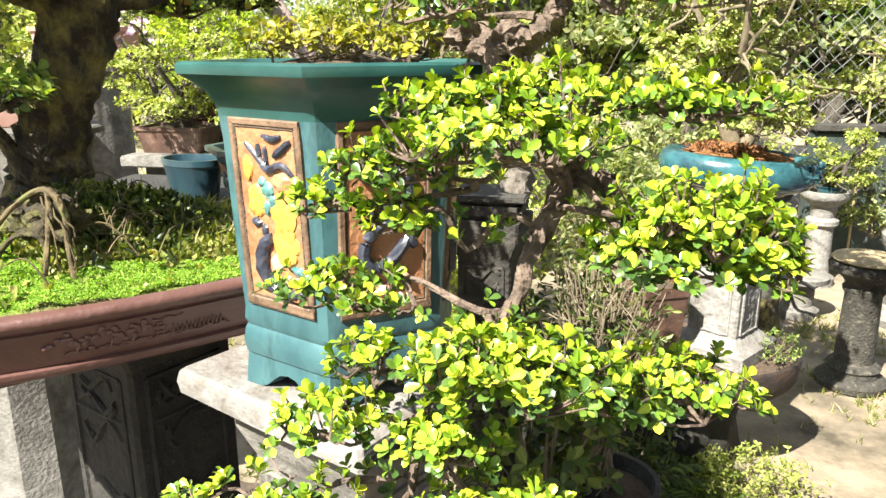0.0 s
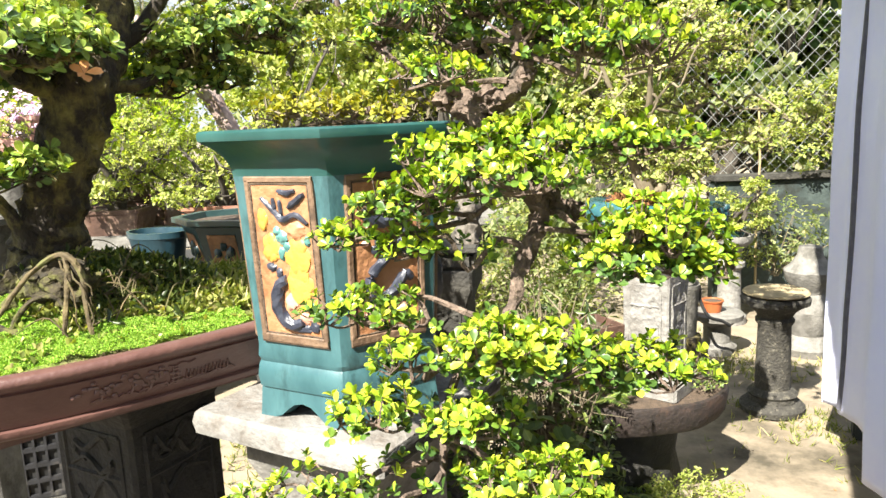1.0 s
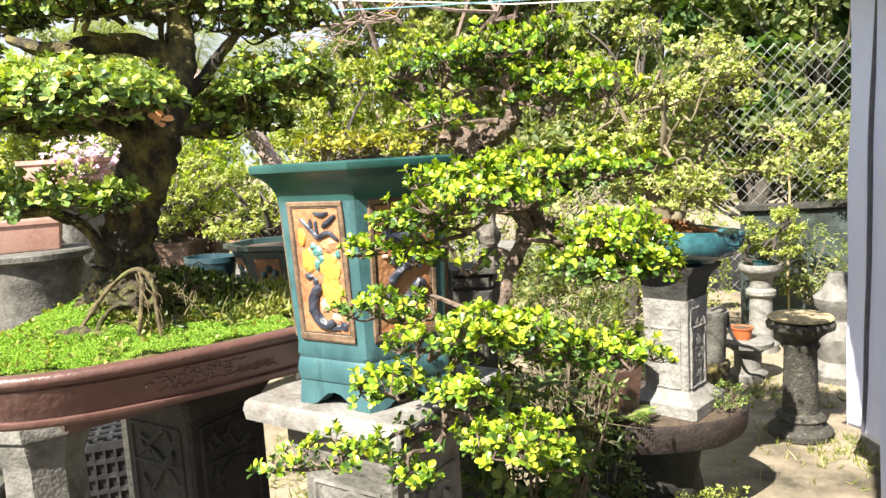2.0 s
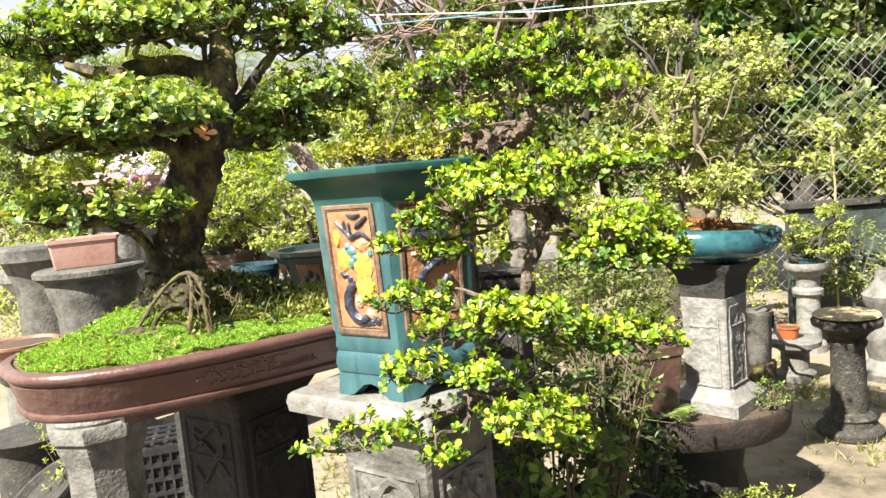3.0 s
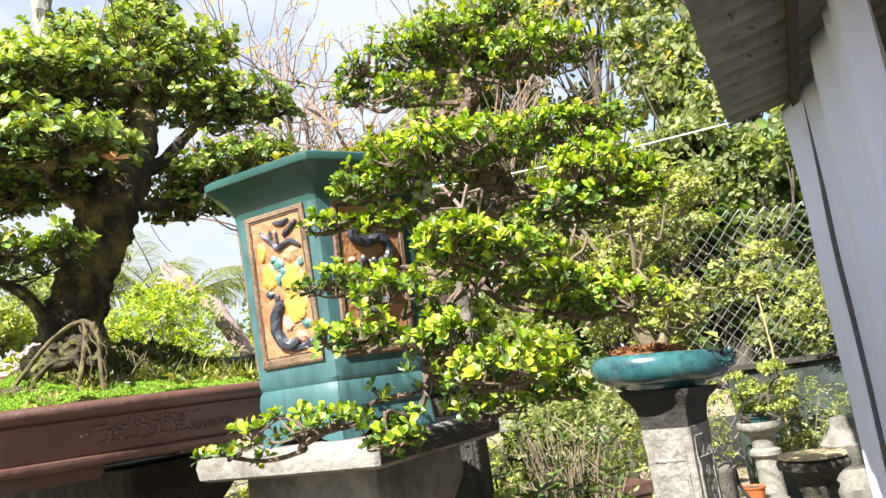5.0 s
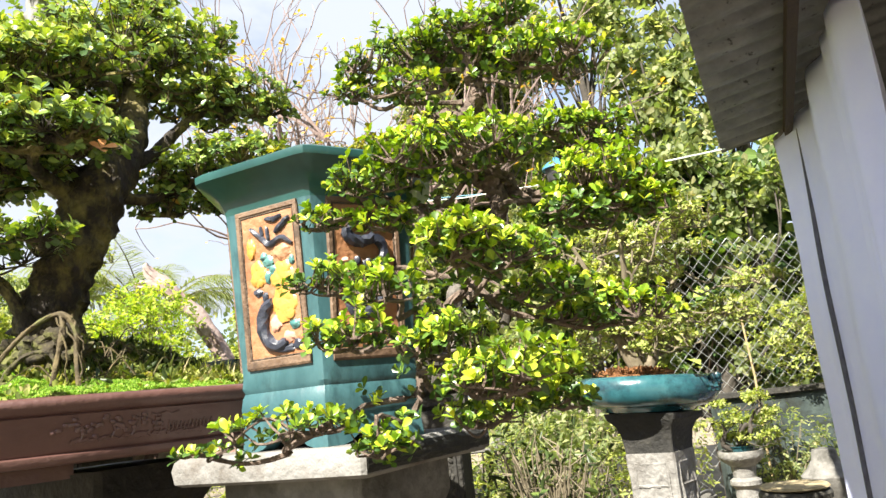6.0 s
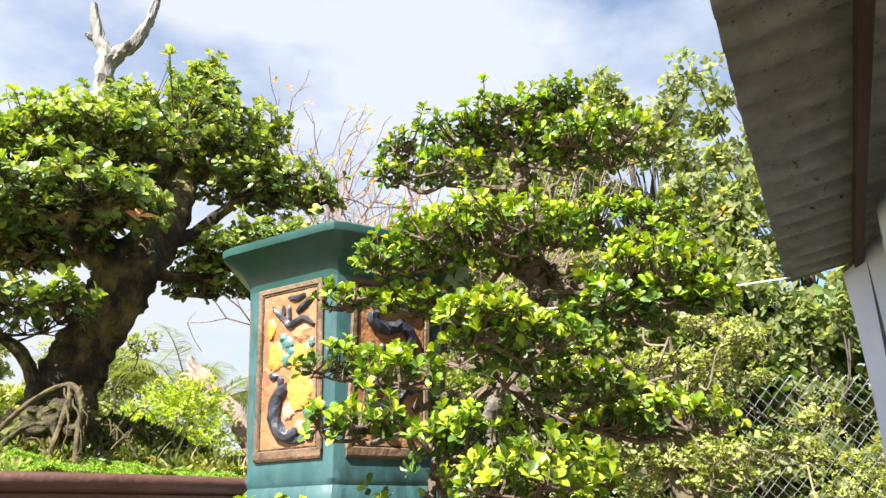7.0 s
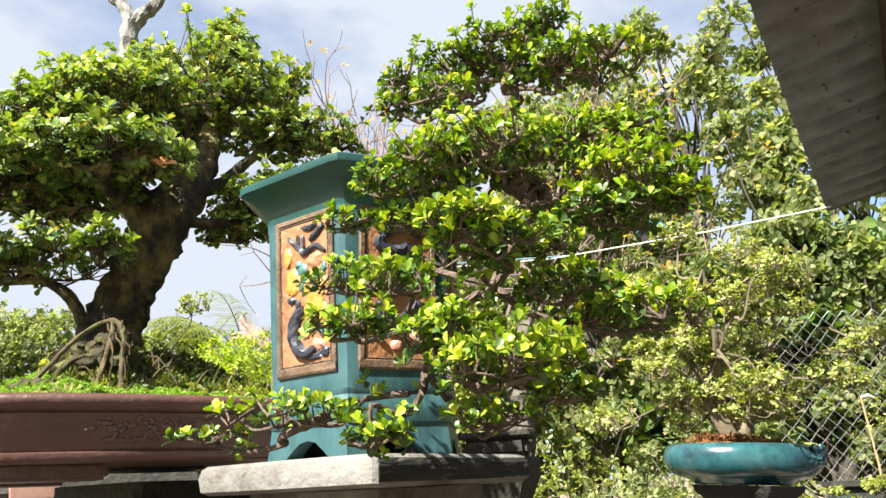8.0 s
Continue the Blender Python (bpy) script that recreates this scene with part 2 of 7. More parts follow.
pink_clay = surface("pink_clay", (0.35, 0.19, 0.152), (0.441, 0.274, 0.228), 8, 0.7, bump=0.15, stain=(0.304, 0.152, 0.114), stain_scale=4)
orange_clay = surface("orange_pot_clay", (0.33, 0.075, 0.022), (0.43, 0.125, 0.038), 14, 0.6, bump=0.2)
brown_clay = surface("brown_pot_clay", (0.049, 0.026, 0.019), (0.099, 0.052, 0.036), 14, 0.65, bump=0.3, stain=(0.198, 0.137, 0.106), stain_scale=6)
bark = surface("mossy_bark", (0.011, 0.008, 0.006), (0.042, 0.032, 0.022), 34, 0.92, bump=1.0, bump_scale=95, stain=(0.19, 0.16, 0.05), stain_scale=15, stain_at=(0.46, 0.64), stretch=(1, 1, 0.7))
stump_bark = surface("mossy_stump", (0.012, 0.010, 0.006), (0.060, 0.046, 0.022), 40, 0.95, bump=1.0, bump_scale=60, stain=(0.095, 0.098, 0.024), stain_scale=20, stain_at=(0.50, 0.63))
bark_cascade = surface("gnarled_brown_bark", (0.053, 0.038, 0.029), (0.182, 0.133, 0.103), 45, 0.88, bump=1.0, bump_scale=90, stain=(0.205, 0.16, 0.129), stain_scale=24, stain_at=(0.58, 0.68))
bark_light = surface("pale_bark", (0.057, 0.038, 0.027), (0.16, 0.11, 0.08), 36, 0.85, bump=0.6, bump_scale=80, stain=(0.053, 0.034, 0.023), stain_scale=20)
bark_grey = surface("grey_bark", (0.034, 0.029, 0.023), (0.084, 0.072, 0.061), 10, 0.9, bump=0.6, bump_scale=30)
deadwood = surface("bleached_deadwood", (0.114, 0.11, 0.106), (0.319, 0.312, 0.304), 40, 0.9, bump=1.0, bump_scale=60, stain=(0.167, 0.152, 0.137), stain_scale=16, stretch=(1, 1, 0.25))
driftwood_mat = surface("pinkish_driftwood", (0.167, 0.122, 0.106), (0.35, 0.274, 0.251), 12, 0.9, bump=0.8, bump_scale=30, stain=(0.152, 0.091, 0.076), stain_scale=7)
root_mat = surface("root_bark", (0.036, 0.026, 0.013), (0.128, 0.096, 0.044), 30, 0.85, bump=0.5, bump_scale=90, stain=(0.088, 0.092, 0.024), stain_scale=22, stain_at=(0.50, 0.62))
stem_mat = surface("dry_stem", (0.104, 0.085, 0.052), (0.207, 0.174, 0.118), 30, 0.8, bump=0.2)
soil = surface("soil", (0.038, 0.027, 0.018), (0.099, 0.068, 0.046), 60, 0.95, bump=0.8, bump_scale=110)
moss_ground = surface("moss_ground", (0.076, 0.106, 0.015), (0.152, 0.205, 0.023), 40, 0.95, bump=0.9, bump_scale=130, stain=(0.114, 0.084, 0.046), stain_scale=7, stain_at=(0.52, 0.64))
red_moss = surface("dry_red_moss", (0.122, 0.042, 0.015), (0.258, 0.122, 0.038), 50, 0.95, bump=0.9, bump_scale=120)
earth = surface("sandy_yard", (0.181, 0.146, 0.101), (0.28, 0.233, 0.173), 3.0, 0.95, bump=0.5, bump_scale=40, stain=(0.058, 0.049, 0.033), stain_scale=0.9, stain_at=(0.50, 0.66))
low_bounce_earth = surface("low_bounce_dark_soil", (0.042, 0.032, 0.023), (0.099, 0.076, 0.053), 6.0, 0.95, bump=0.7, bump_scale=50, stain=(0.152, 0.122, 0.084), stain_scale=3, stain_at=(0.58, 0.70))
cloth = surface("lilac_cloth", (0.69, 0.72, 0.98), (0.75, 0.78, 0.99), 6, 0.85, bump=0.1, bump_scale=300)
dark_line_mat = surface("curtain_dark_line", (0.076, 0.076, 0.099), (0.129, 0.129, 0.16), 20, 0.85, bump=0.1)
roof_mat = surface("fibre_cement", (0.124, 0.129, 0.129), (0.225, 0.23, 0.227), 9, 0.9, bump=0.5, bump_scale=50, stain=(0.025, 0.025, 0.023), stain_scale=26, stain_at=(0.60, 0.68))
timber = surface("brown_timber", (0.025, 0.015, 0.01), (0.059, 0.037, 0.023), 14, 0.8, bump=0.5, bump_scale=40, stretch=(6, 6, 0.6))
shed_wall = surface("shed_wall", (0.023, 0.027, 0.03), (0.046, 0.049, 0.053), 4, 0.9, bump=0.1)
galvanised = surface("galvanised_wire", (0.198, 0.205, 0.205), (0.304, 0.312, 0.304), 50, 0.5, metal=0.1, bump=0)
black_plastic = surface("black_plastic", (0.014, 0.014, 0.015), (0.03, 0.03, 0.034), 20, 0.5, bump=0.1, stain=(0.091, 0.084, 0.076), stain_scale=6)
black_rubber = surface("black_rubber", (0.009, 0.009, 0.01), (0.023, 0.023, 0.023), 20, 0.55, bump=0.1)
blue_plastic = surface("blue_plastic", (0.038, 0.152, 0.274), (0.076, 0.228, 0.35), 12, 0.4, bump=0.1)
cord_mat = surface("pale_cord", (0.495, 0.522, 0.468), (0.63, 0.657, 0.594), 40, 0.7, bump=0)
blue_cord = surface("blue_cord", (0.122, 0.274, 0.35), (0.182, 0.35, 0.418), 40, 0.7, bump=0)
cane_mat = surface("bamboo_cane", (0.274, 0.198, 0.091), (0.395, 0.319, 0.182), 20, 0.7, bump=0.2)
rock = surface("grey_rock", (0.076, 0.068, 0.061), (0.213, 0.198, 0.175), 12, 0.9, bump=0.9, bump_scale=40)


# ---- mesh tools ----
class Buf:
    """Vertices and faces that are gathered into one mesh."""

    def __init__(self):
        self.v, self.f = [], []

    def add(self, verts, faces):
        k = len(self.v)
        self.v += [tuple(p) for p in verts]
        self.f += [tuple(i + k for i in q) for q in faces]
        return self

    def rings(self, rings, close=True, cap0=True, cap1=True):
        """Skins a row of rings of equally many points."""
        n = len(rings[0])
        faces = []
        for a in range(len(rings) - 1):
            for b in range(n if close else n - 1):
                c = (b + 1) % n
                faces.append((a * n + b, a * n + c, (a + 1) * n + c, (a + 1) * n + b))
        if cap0:
            faces.append(tuple(range(n - 1, -1, -1)))
        if cap1:
            faces.append(tuple((len(rings) - 1) * n + b for b in range(n)))
        return self.add([p for r in rings for p in r], faces)

    def lathe(self, profile, centre=(0, 0), sides=40, phase=0.0, squash=1.0, wobble=0.0, cap0=True, cap1=True):
        """Rings from (radius, z) pairs."""
        out = []
        for r, z in profile:
            ring = []
            for k in range(sides):
                a = phase + 2 * math.pi * k / sides
                rr = r * (1 + wobble * (noise.noise((math.cos(a) * 2.3, math.sin(a) * 2.3, z * 9)) if wobble else 0))
                ring.append((centre[0] + rr * math.cos(a), centre[1] + rr * squash * math.sin(a), z))
            out.append(ring)
        return self.rings(out, cap0=cap0, cap1=cap1)

    def box(self, cx, cy, cz, sx, sy, sz, turn=0.0, bevel=0.006, jitter=0.0):
        """A box with bevelled edges, turned about z (radians)."""
        bm = bmesh.new()
        bmesh.ops.create_cube(bm, size=1.0)
        for v in bm.verts:
            v.co = (v.co.x * sx, v.co.y * sy, v.co.z * sz)
        if bevel:
            bmesh.ops.bevel(bm, geom=bm.edges[:], offset=min(bevel, 0.45 * min(sx, sy, sz)), segments=2, affect="EDGES")
        m = Matrix.Translation((cx, cy, cz)) @ Matrix.Rotation(turn, 4, "Z")
        verts = []
        for v in bm.verts:
            p = m @ v.co
            if jitter:
                p += jitter * noise.noise_vector(p * 14)
            verts.append(tuple(p))
        bm.verts.index_update()
        self.add(verts, [[v.index for v in f.verts] for f in bm.faces])
        bm.free()
        return self

    def tube(self, pts, radii, sides=8, rough=0.0, freq=30.0):
        """A limb along a line of points, with a radius for each (or one for all)."""
        pts = [Vector(p) for p in pts]
        if not hasattr(radii, "__len__"):
            radii = [radii] * len(pts)
        out, ref = [], Vector((0.13, 0.31, 0.94))
        for k, p in enumerate(pts):
            d = (pts[min(k + 1, len(pts) - 1)] - pts[max(k - 1, 0)]).normalized()
            if abs(d.dot(ref)) > 0.95:
                ref = Vector((0.94, 0.2, 0.13))
            s = d.cross(ref).normalized()
            u = s.cross(d)
            ring = []
            for j in range(sides):
                a = 2 * math.pi * j / sides
                w = s * math.cos(a) + u * math.sin(a)
                r = radii[k] * (1 + (rough * (noise.noise(p * freq + w * 1.7) + 0.45 * noise.noise(p * freq * 3.1 + w * 4.3)) if rough else 0))
                ring.append(p + w * r)
            out.append(ring)
        return self.rings(out)

    def blob(self, c, r, lat=8, lon=12, turn=None, lump=0.0, freq=9.0):
        """A rounded lump with three radii."""
        c, out = Vector(c), []
        turn = turn or Matrix.Identity(3)
        for a in range(1, lat):
            th = math.pi * a / lat
            ring = []
            for b in range(lon):
                ph = 2 * math.pi * b / lon
                w = Vector((math.sin(th) * math.cos(ph), math.sin(th) * math.sin(ph), -math.cos(th)))
                k = 1 + (lump * noise.noise(w * 1.9 + c * freq) if lump else 0)
                ring.append(c + turn @ Vector((w.x * r[0] * k, w.y * r[1] * k, w.z * r[2] * k)))
            out.append(ring)
        return self.rings(out)

    def grid(self, fn, nu, nv):
        """A sheet: fn(u, v) gives its points for u and v from 0 to 1."""
        verts = [fn(a / nu, b / nv) for a in range(nu + 1) for b in range(nv + 1)]
        return self.add(verts, [(a * (nv + 1) + b, (a + 1) * (nv + 1) + b, (a + 1) * (nv + 1) + b + 1, a * (nv + 1) + b + 1) for a in range(nu) for b in range(nv)])


def mesh_of(name, buf, smooth=True, sharp=38):
    me = bpy.data.meshes.new(name)
    me.from_pydata(buf.v, [], buf.f)
    if smooth:
        me.shade_smooth()
        me.set_sharp_from_angle(angle=radians(sharp))
    return me


def thing(name, loc, label, category, group="", kind="", turn=0.0):
    ob = new(name)
    ob.empty_display_size = 0.05
    ob.matrix_basis = pose(*loc, 0, 0, turn)
    return tagged(ob, label, category, group, kind)


def part(name, buf, material, parent, label="", smooth=True, sharp=38, kind=""):
    me = buf if isinstance(buf, bpy.types.Mesh) else mesh_of(name, buf, smooth, sharp)
    if not me.materials:
        me.materials.append(material)
    ob = new(name, me)
    ob.parent = parent
    return tagged(ob, label, kind=kind)


def setting(name, buf, material, label, category, smooth=True):
    me = mesh_of(name, buf, smooth)
    me.materials.append(material)
    return tagged(new(name, me), label, category, kind="structure")


def spline(pts, n):
    """Points along a smooth line through pts."""
    P = np.array(pts, float)
    t = np.linspace(0, len(P) - 1, n)
    out = []
    for x in t:
        k = min(int(x), len(P) - 2)
        u = x - k
        p0, p1, p2, p3 = P[max(k - 1, 0)], P[k], P[k + 1], P[min(k + 2, len(P) - 1)]
        out.append(0.5 * (2 * p1 + (p2 - p0) * u + (2 * p0 - 5 * p1 + 4 * p2 - p3) * u * u + (3 * p1 - p0 - 3 * p2 + p3) * u ** 3))
    return np.array(out)


def limb(pts, radii, n):
    """The points and radii of a limb, smoothed."""
    r = np.interp(np.linspace(0, len(radii) - 1, n), np.arange(len(radii)), radii)
    return [tuple(p) for p in spline(pts, n)], [float(x) for x in r]


# leaf outlines: across, along, up; the triangles; how far from the midrib
LEAF_FINE = (np.array([(0, 0, 0), (0, .3, -.03), (0, .62, -.02), (0, .88, -.05), (0, 1, -.10), (-.17, .3, .05), (-.31, .62, .08), (-.24, .88, .02), (.17, .3, .05), (.31, .62, .08), (.24, .88, .02)]),
             np.array([(0, 1, 5), (1, 6, 5), (1, 2, 6), (2, 7, 6), (2, 3, 7), (3, 4, 7), (0, 8, 1), (1, 8, 9), (1, 9, 2), (2, 9, 10), (2, 10, 3), (3, 10, 4)]))
LEAF_MID = (np.array([(0, 0, 0), (0, .55, -.05), (0, 1, -.12), (-.24, .35, .05), (-.30, .72, .06), (.24, .35, .05), (.30, .72, .06)]),
            np.array([(0, 1, 3), (1, 4, 3), (1, 2, 4), (0, 5, 1), (1, 5, 6), (1, 6, 2)]))
LEAF_FAR = (np.array([(0, 0, 0), (0, 1, -.1), (-.32, .58, .08), (.32, .58, .08)]), np.array([(0, 1, 2), (0, 3, 1)]))
BLADE = (np.array([(-.06, 0, 0), (.06, 0, 0), (-.05, .5, .02), (.05, .5, .02), (0, 1, -.18)]), np.array([(0, 1, 3), (0, 3, 2), (2, 3, 4)]))


def unit(a):
    return a / np.maximum(np.linalg.norm(a, axis=-1, keepdims=True), 1e-9)


def leaf_mesh(name, P, D, N, size, shape, width=1.0):
    """One mesh of many leaves: bases P, directions D, upper sides N."""
    T, F = shape
    D = unit(D)
    S = unit(np.cross(D, N))
    U = np.cross(S, D)
    size = np.broadcast_to(size, len(P))[:, None, None]
    V = P[:, None] + size * (S[:, None] * (T[None, :, 0:1] * width) + D[:, None] * T[None, :, 1:2] + U[:, None] * T[None, :, 2:3])
    k = len(T)
    faces = (F[None] + k * np.arange(len(P))[:, None, None]).reshape(-1)
    me = bpy.data.meshes.new(name)
    me.vertices.add(len(P) * k)
    me.vertices.foreach_set("co", V.reshape(-1).astype(np.float32))
    me.loops.add(len(faces))
    me.loops.foreach_set("vertex_index", faces.astype(np.int32))
    me.polygons.add(len(faces) // 3)
    me.polygons.foreach_set("loop_start", np.arange(0, len(faces), 3, dtype=np.int32))
    uv = me.uv_layers.new(name="UVMap")
    flat = np.tile(np.stack([np.abs(T[:, 0]) * 3, T[:, 1]], 1), (len(P), 1))[faces]
    uv.data.foreach_set("uv", flat.reshape(-1).astype(np.float32))
    me.update(calc_edges=True)
    me.shade_smooth()
    return me


def rosettes(rng, tips, axes, each, size, spread=(35, 80), stem=0.0, vigour=None):
    """Whorls of leaves round twig tips: bases, directions, upper sides, sizes; with vigour also which leaves are new."""
    n = len(tips)
    A = unit(axes + 0.25 * rng.normal(size=(n, 3)))
    S = unit(np.cross(A, rng.normal(size=(n, 3))))
    B = np.cross(A, S)
    P, D, N, L, young = [], [], [], [], []
    count = rng.integers(each[0], each[1] + 1, n)
    for j in range(each[1]):
        use = count > j
        a = (j * 2.4 + rng.uniform(-0.5, 0.5, n))[:, None]
        open_ = np.radians(spread[1] + (spread[0] - spread[1]) * j / each[1] + rng.uniform(-12, 12, n))[:, None]
        out = S * np.cos(a) + B * np.sin(a)
        d = A * np.cos(open_) + out * np.sin(open_)
        up = A * np.sin(open_) - out * np.cos(open_)
        p = tips + A * (size * 0.35 * (j / each[1] - 0.8)) + d * stem
        P.append(p[use]), D.append(d[use]), N.append(up[use]), L.append((size * rng.uniform(0.6, 1.12, n))[use])
        if vigour is not None:
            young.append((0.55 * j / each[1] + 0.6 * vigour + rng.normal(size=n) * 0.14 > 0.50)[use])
    out = (np.concatenate(P), np.concatenate(D), np.concatenate(N), np.concatenate(L))
    return out if vigour is None else (*out, np.concatenate(young))


def pad_tips(rng, c, rx, ry, rz, n, flat=0.35):
    """Twig tips in a cushion of foliage, thickest along its upper side."""
    w = unit(rng.normal(size=(n, 3)))
    w[:, 2] = np.where(rng.uniform(size=n) < 1 - flat, np.abs(w[:, 2]), w[:, 2] * 0.6)
    r = rng.uniform(0.15, 1.0, n) ** 0.45 * np.where(rng.uniform(size=n) < 0.12, rng.uniform(1.05, 1.30, n), 1.0)
    tips = np.array(c) + w * r[:, None] * np.array([rx, ry, rz])
    shoot = (rng.uniform(size=n) < 0.14) & (w[:, 2] > 0.2)
    tips[:, 2] += np.where(shoot, rng.uniform(0.25, 0.75, n) * rz, 0.0)
    axes = w * np.array([0.8, 0.8, 0.6]) + np.array([0, 0, 0.75])
    return tips, axes


def pad_twigs(rng, buf, root, c, rx, ry, rz, tips, axes, r0, arms=5, thin=0.0011):
    """The limb into a cushion, its arms and the twigs out to the tips."""
    root, c = np.array(root, float), np.array(c, float)
    low = c - np.array([0, 0, rz * 0.55])
    far = np.linalg.norm(low - root)
    way = [root] + [root + (low - root) * f + rng.normal(size=3) * 0.10 * far for f in (0.25, 0.5, 0.75)] + [low]
    pts, rad = limb(way, [r0, r0 * 0.85, r0 * 0.72, r0 * 0.6, r0 * 0.5], 17)
    buf.tube(pts, rad, 6, 0.5, 70)
    line = [np.array(p) for p in pts[8:]]
    for k in range(arms):
        a = 2 * math.pi * (k + rng.uniform(-0.3, 0.3)) / arms
        end = low + np.array([rx * 0.72 * math.cos(a), ry * 0.72 * math.sin(a), rng.uniform(-0.1, 0.5) * rz])
        bend = (low + end) / 2 + rng.normal(size=3) * 0.15 * np.linalg.norm(end - low)
        pts, rad = limb([low, bend, end], [r0 * 0.5, r0 * 0.35, r0 * 0.2], 8)
        buf.tube(pts, rad, 5, 0.4, 80)
        line += [np.array(p) for p in pts]
    line = np.array(line)
    for tip, ax in zip(tips, axes):
        near = line[np.argmin(np.sum((line - tip) ** 2, 1) + 0.0002 * rng.uniform(size=len(line)))]
        mid = (near + tip) / 2 - ax * 0.12 * np.linalg.norm(tip - near)
        buf.tube([near, mid, tip], [thin * 1.6, thin * 1.25, thin * 0.8], 3)


def tuft_mesh(name, rng, spots, ups, blades, size, shape=BLADE, lean=0.7, width=1.0):
    """Grass, moss or weeds: a few blades from each spot."""
    P = np.repeat(np.asarray(spots, float), blades, 0)
    U = np.repeat(np.asarray(ups, float), blades, 0)
    D = unit(U + lean * rng.normal(size=P.shape))
    N = unit(rng.normal(size=P.shape))
    return leaf_mesh(name, P + 0.15 * size * rng.normal(size=P.shape) * np.array([1, 1, 0]), D, N, size * rng.uniform(0.5, 1.2, len(P)), shape, width)


# ---- ground ----
def ground_height(x, y):
    near = max(0.0, 1 - math.hypot(x, y - 3) / 14)
    return near * (0.025 * noise.noise((x * 0.9, y * 0.9, 0)) + 0.012 * noise.noise((x * 3.1, y * 3.1, 4)))


b = Buf()
xs = [-3000, -600, -150, -50, -25] + [-14 + 0.28 * k for k in range(101)] + [25, 50, 150, 600, 3000]
ys = [-3000, -600, -150, -50, -20] + [-8 + 0.28 * k for k in range(101)] + [30, 60, 150, 600, 3000]
b.add([(x, y, ground_height(x, y)) for x in xs for y in ys], [(i * len(ys) + j, (i + 1) * len(ys) + j, (i + 1) * len(ys) + j + 1, i * len(ys) + j + 1) for i in range(len(xs) - 1) for j in range(len(ys) - 1)])
# dark soil, extended beyond the visible patch so less light bounces up
bed = Buf()
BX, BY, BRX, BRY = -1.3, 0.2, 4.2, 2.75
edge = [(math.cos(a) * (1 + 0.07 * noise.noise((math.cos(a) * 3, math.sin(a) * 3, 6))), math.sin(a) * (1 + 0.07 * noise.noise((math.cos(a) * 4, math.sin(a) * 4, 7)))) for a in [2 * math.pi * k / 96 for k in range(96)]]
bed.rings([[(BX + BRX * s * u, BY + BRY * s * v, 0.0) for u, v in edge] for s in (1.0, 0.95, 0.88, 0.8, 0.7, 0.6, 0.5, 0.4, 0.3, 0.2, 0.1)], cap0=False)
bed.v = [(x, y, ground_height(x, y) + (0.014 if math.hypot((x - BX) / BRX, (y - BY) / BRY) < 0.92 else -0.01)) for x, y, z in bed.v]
setting("soil_bed", bed, low_bounce_earth, "dark soil under the trays, widened out of view to cut bounced light", "soil")
setting("ground", b, earth, "pale sandy bare yard ground with darker patches", "ground")


# ---- teal six-sided pot on its pedestal ----
POT = (-0.058, 1.29, 1.222)
HEX0 = radians(-86)


def hex_ring(r, z):
    """Six sides with rounded corners."""
    pts = []
    for k in range(6):
        a = HEX0 + k * math.pi / 3
        c0, c1 = Vector((math.cos(a), math.sin(a))), Vector((math.cos(a + math.pi / 3), math.sin(a + math.pi / 3)))
        for t in (0.07, 0.5, 0.93):
            p = c0.lerp(c1, t) * r
            pts.append((p.x, p.y, z))
        pts.append((*(c1 * r * 0.985), z))
    return pts


def teal_pot():
    pot = thing("glazed_hexagonal_pot", POT, "tall teal-glazed hexagonal ceramic pot with orange relief panels", "plant pot")
    body = Buf().rings([hex_ring(r, z) for r, z in (
        (0.145, 0.040), (0.153, 0.046), (0.156, 0.062), (0.153, 0.078), (0.149, 0.084), (0.153, 0.092), (0.151, 0.11), (0.157, 0.2), (0.163, 0.33), (0.1665, 0.358))], cap1=False)
    rim = Buf().rings([hex_ring(r, z) for r, z in (
        (0.1665, 0.358), (0.168, 0.366), (0.171, 0.374), (0.178, 0.385), (0.192, 0.397), (0.205, 0.404), (0.2115, 0.408), (0.213, 0.413), (0.2125, 0.419), (0.208, 0.422), (0.190, 0.422), (0.18, 0.412), (0.165, 0.396))], cap0=False)
    part("body", body, teal_glaze, pot, sharp=30)
    part("rim", rim, rim_glaze, pot, "darker flared rim", sharp=30)
    part("soil", Buf().rings([hex_ring(0.176, 0.400), hex_ring(0.10, 0.418), hex_ring(0.03, 0.43)]), soil, pot)
    for k in range(6):
        a0 = HEX0 + k * math.pi / 3
        c0, c1 = Vector((math.cos(a0), math.sin(a0), 0)), Vector((math.cos(a0 + math.pi / 3), math.sin(a0 + math.pi / 3), 0))
        # a bracket foot round each corner: wings that arch away from it
        foot = Buf()
        for e, s in ((c1, 1), (Vector((math.cos(a0 - math.pi / 3), math.sin(a0 - math.pi / 3), 0)), -1)):
            outer, inner, low, lowin = [], [], [], []
            for t, z in ((0.0, 0.0), (0.16, 0.0), (0.24, 0.004), (0.32, 0.014), (0.40, 0.023), (0.5, 0.026)):
                p = c0.lerp(e, t)
                outer.append(p * 0.149 + Vector((0, 0, 0.046))), inner.append(p * 0.128 + Vector((0, 0, 0.046)))
                low.append(p * (0.150 + 0.004 * (1 - t * 2)) + Vector((0, 0, z))), lowin.append(p * 0.126 + Vector((0, 0, z)))
            foot.rings([[o, i, li, lo] for o, i, lo, li in zip(outer, inner, low, lowin)])
        part("foot", foot, teal_glaze, pot, sharp=30)
    return pot


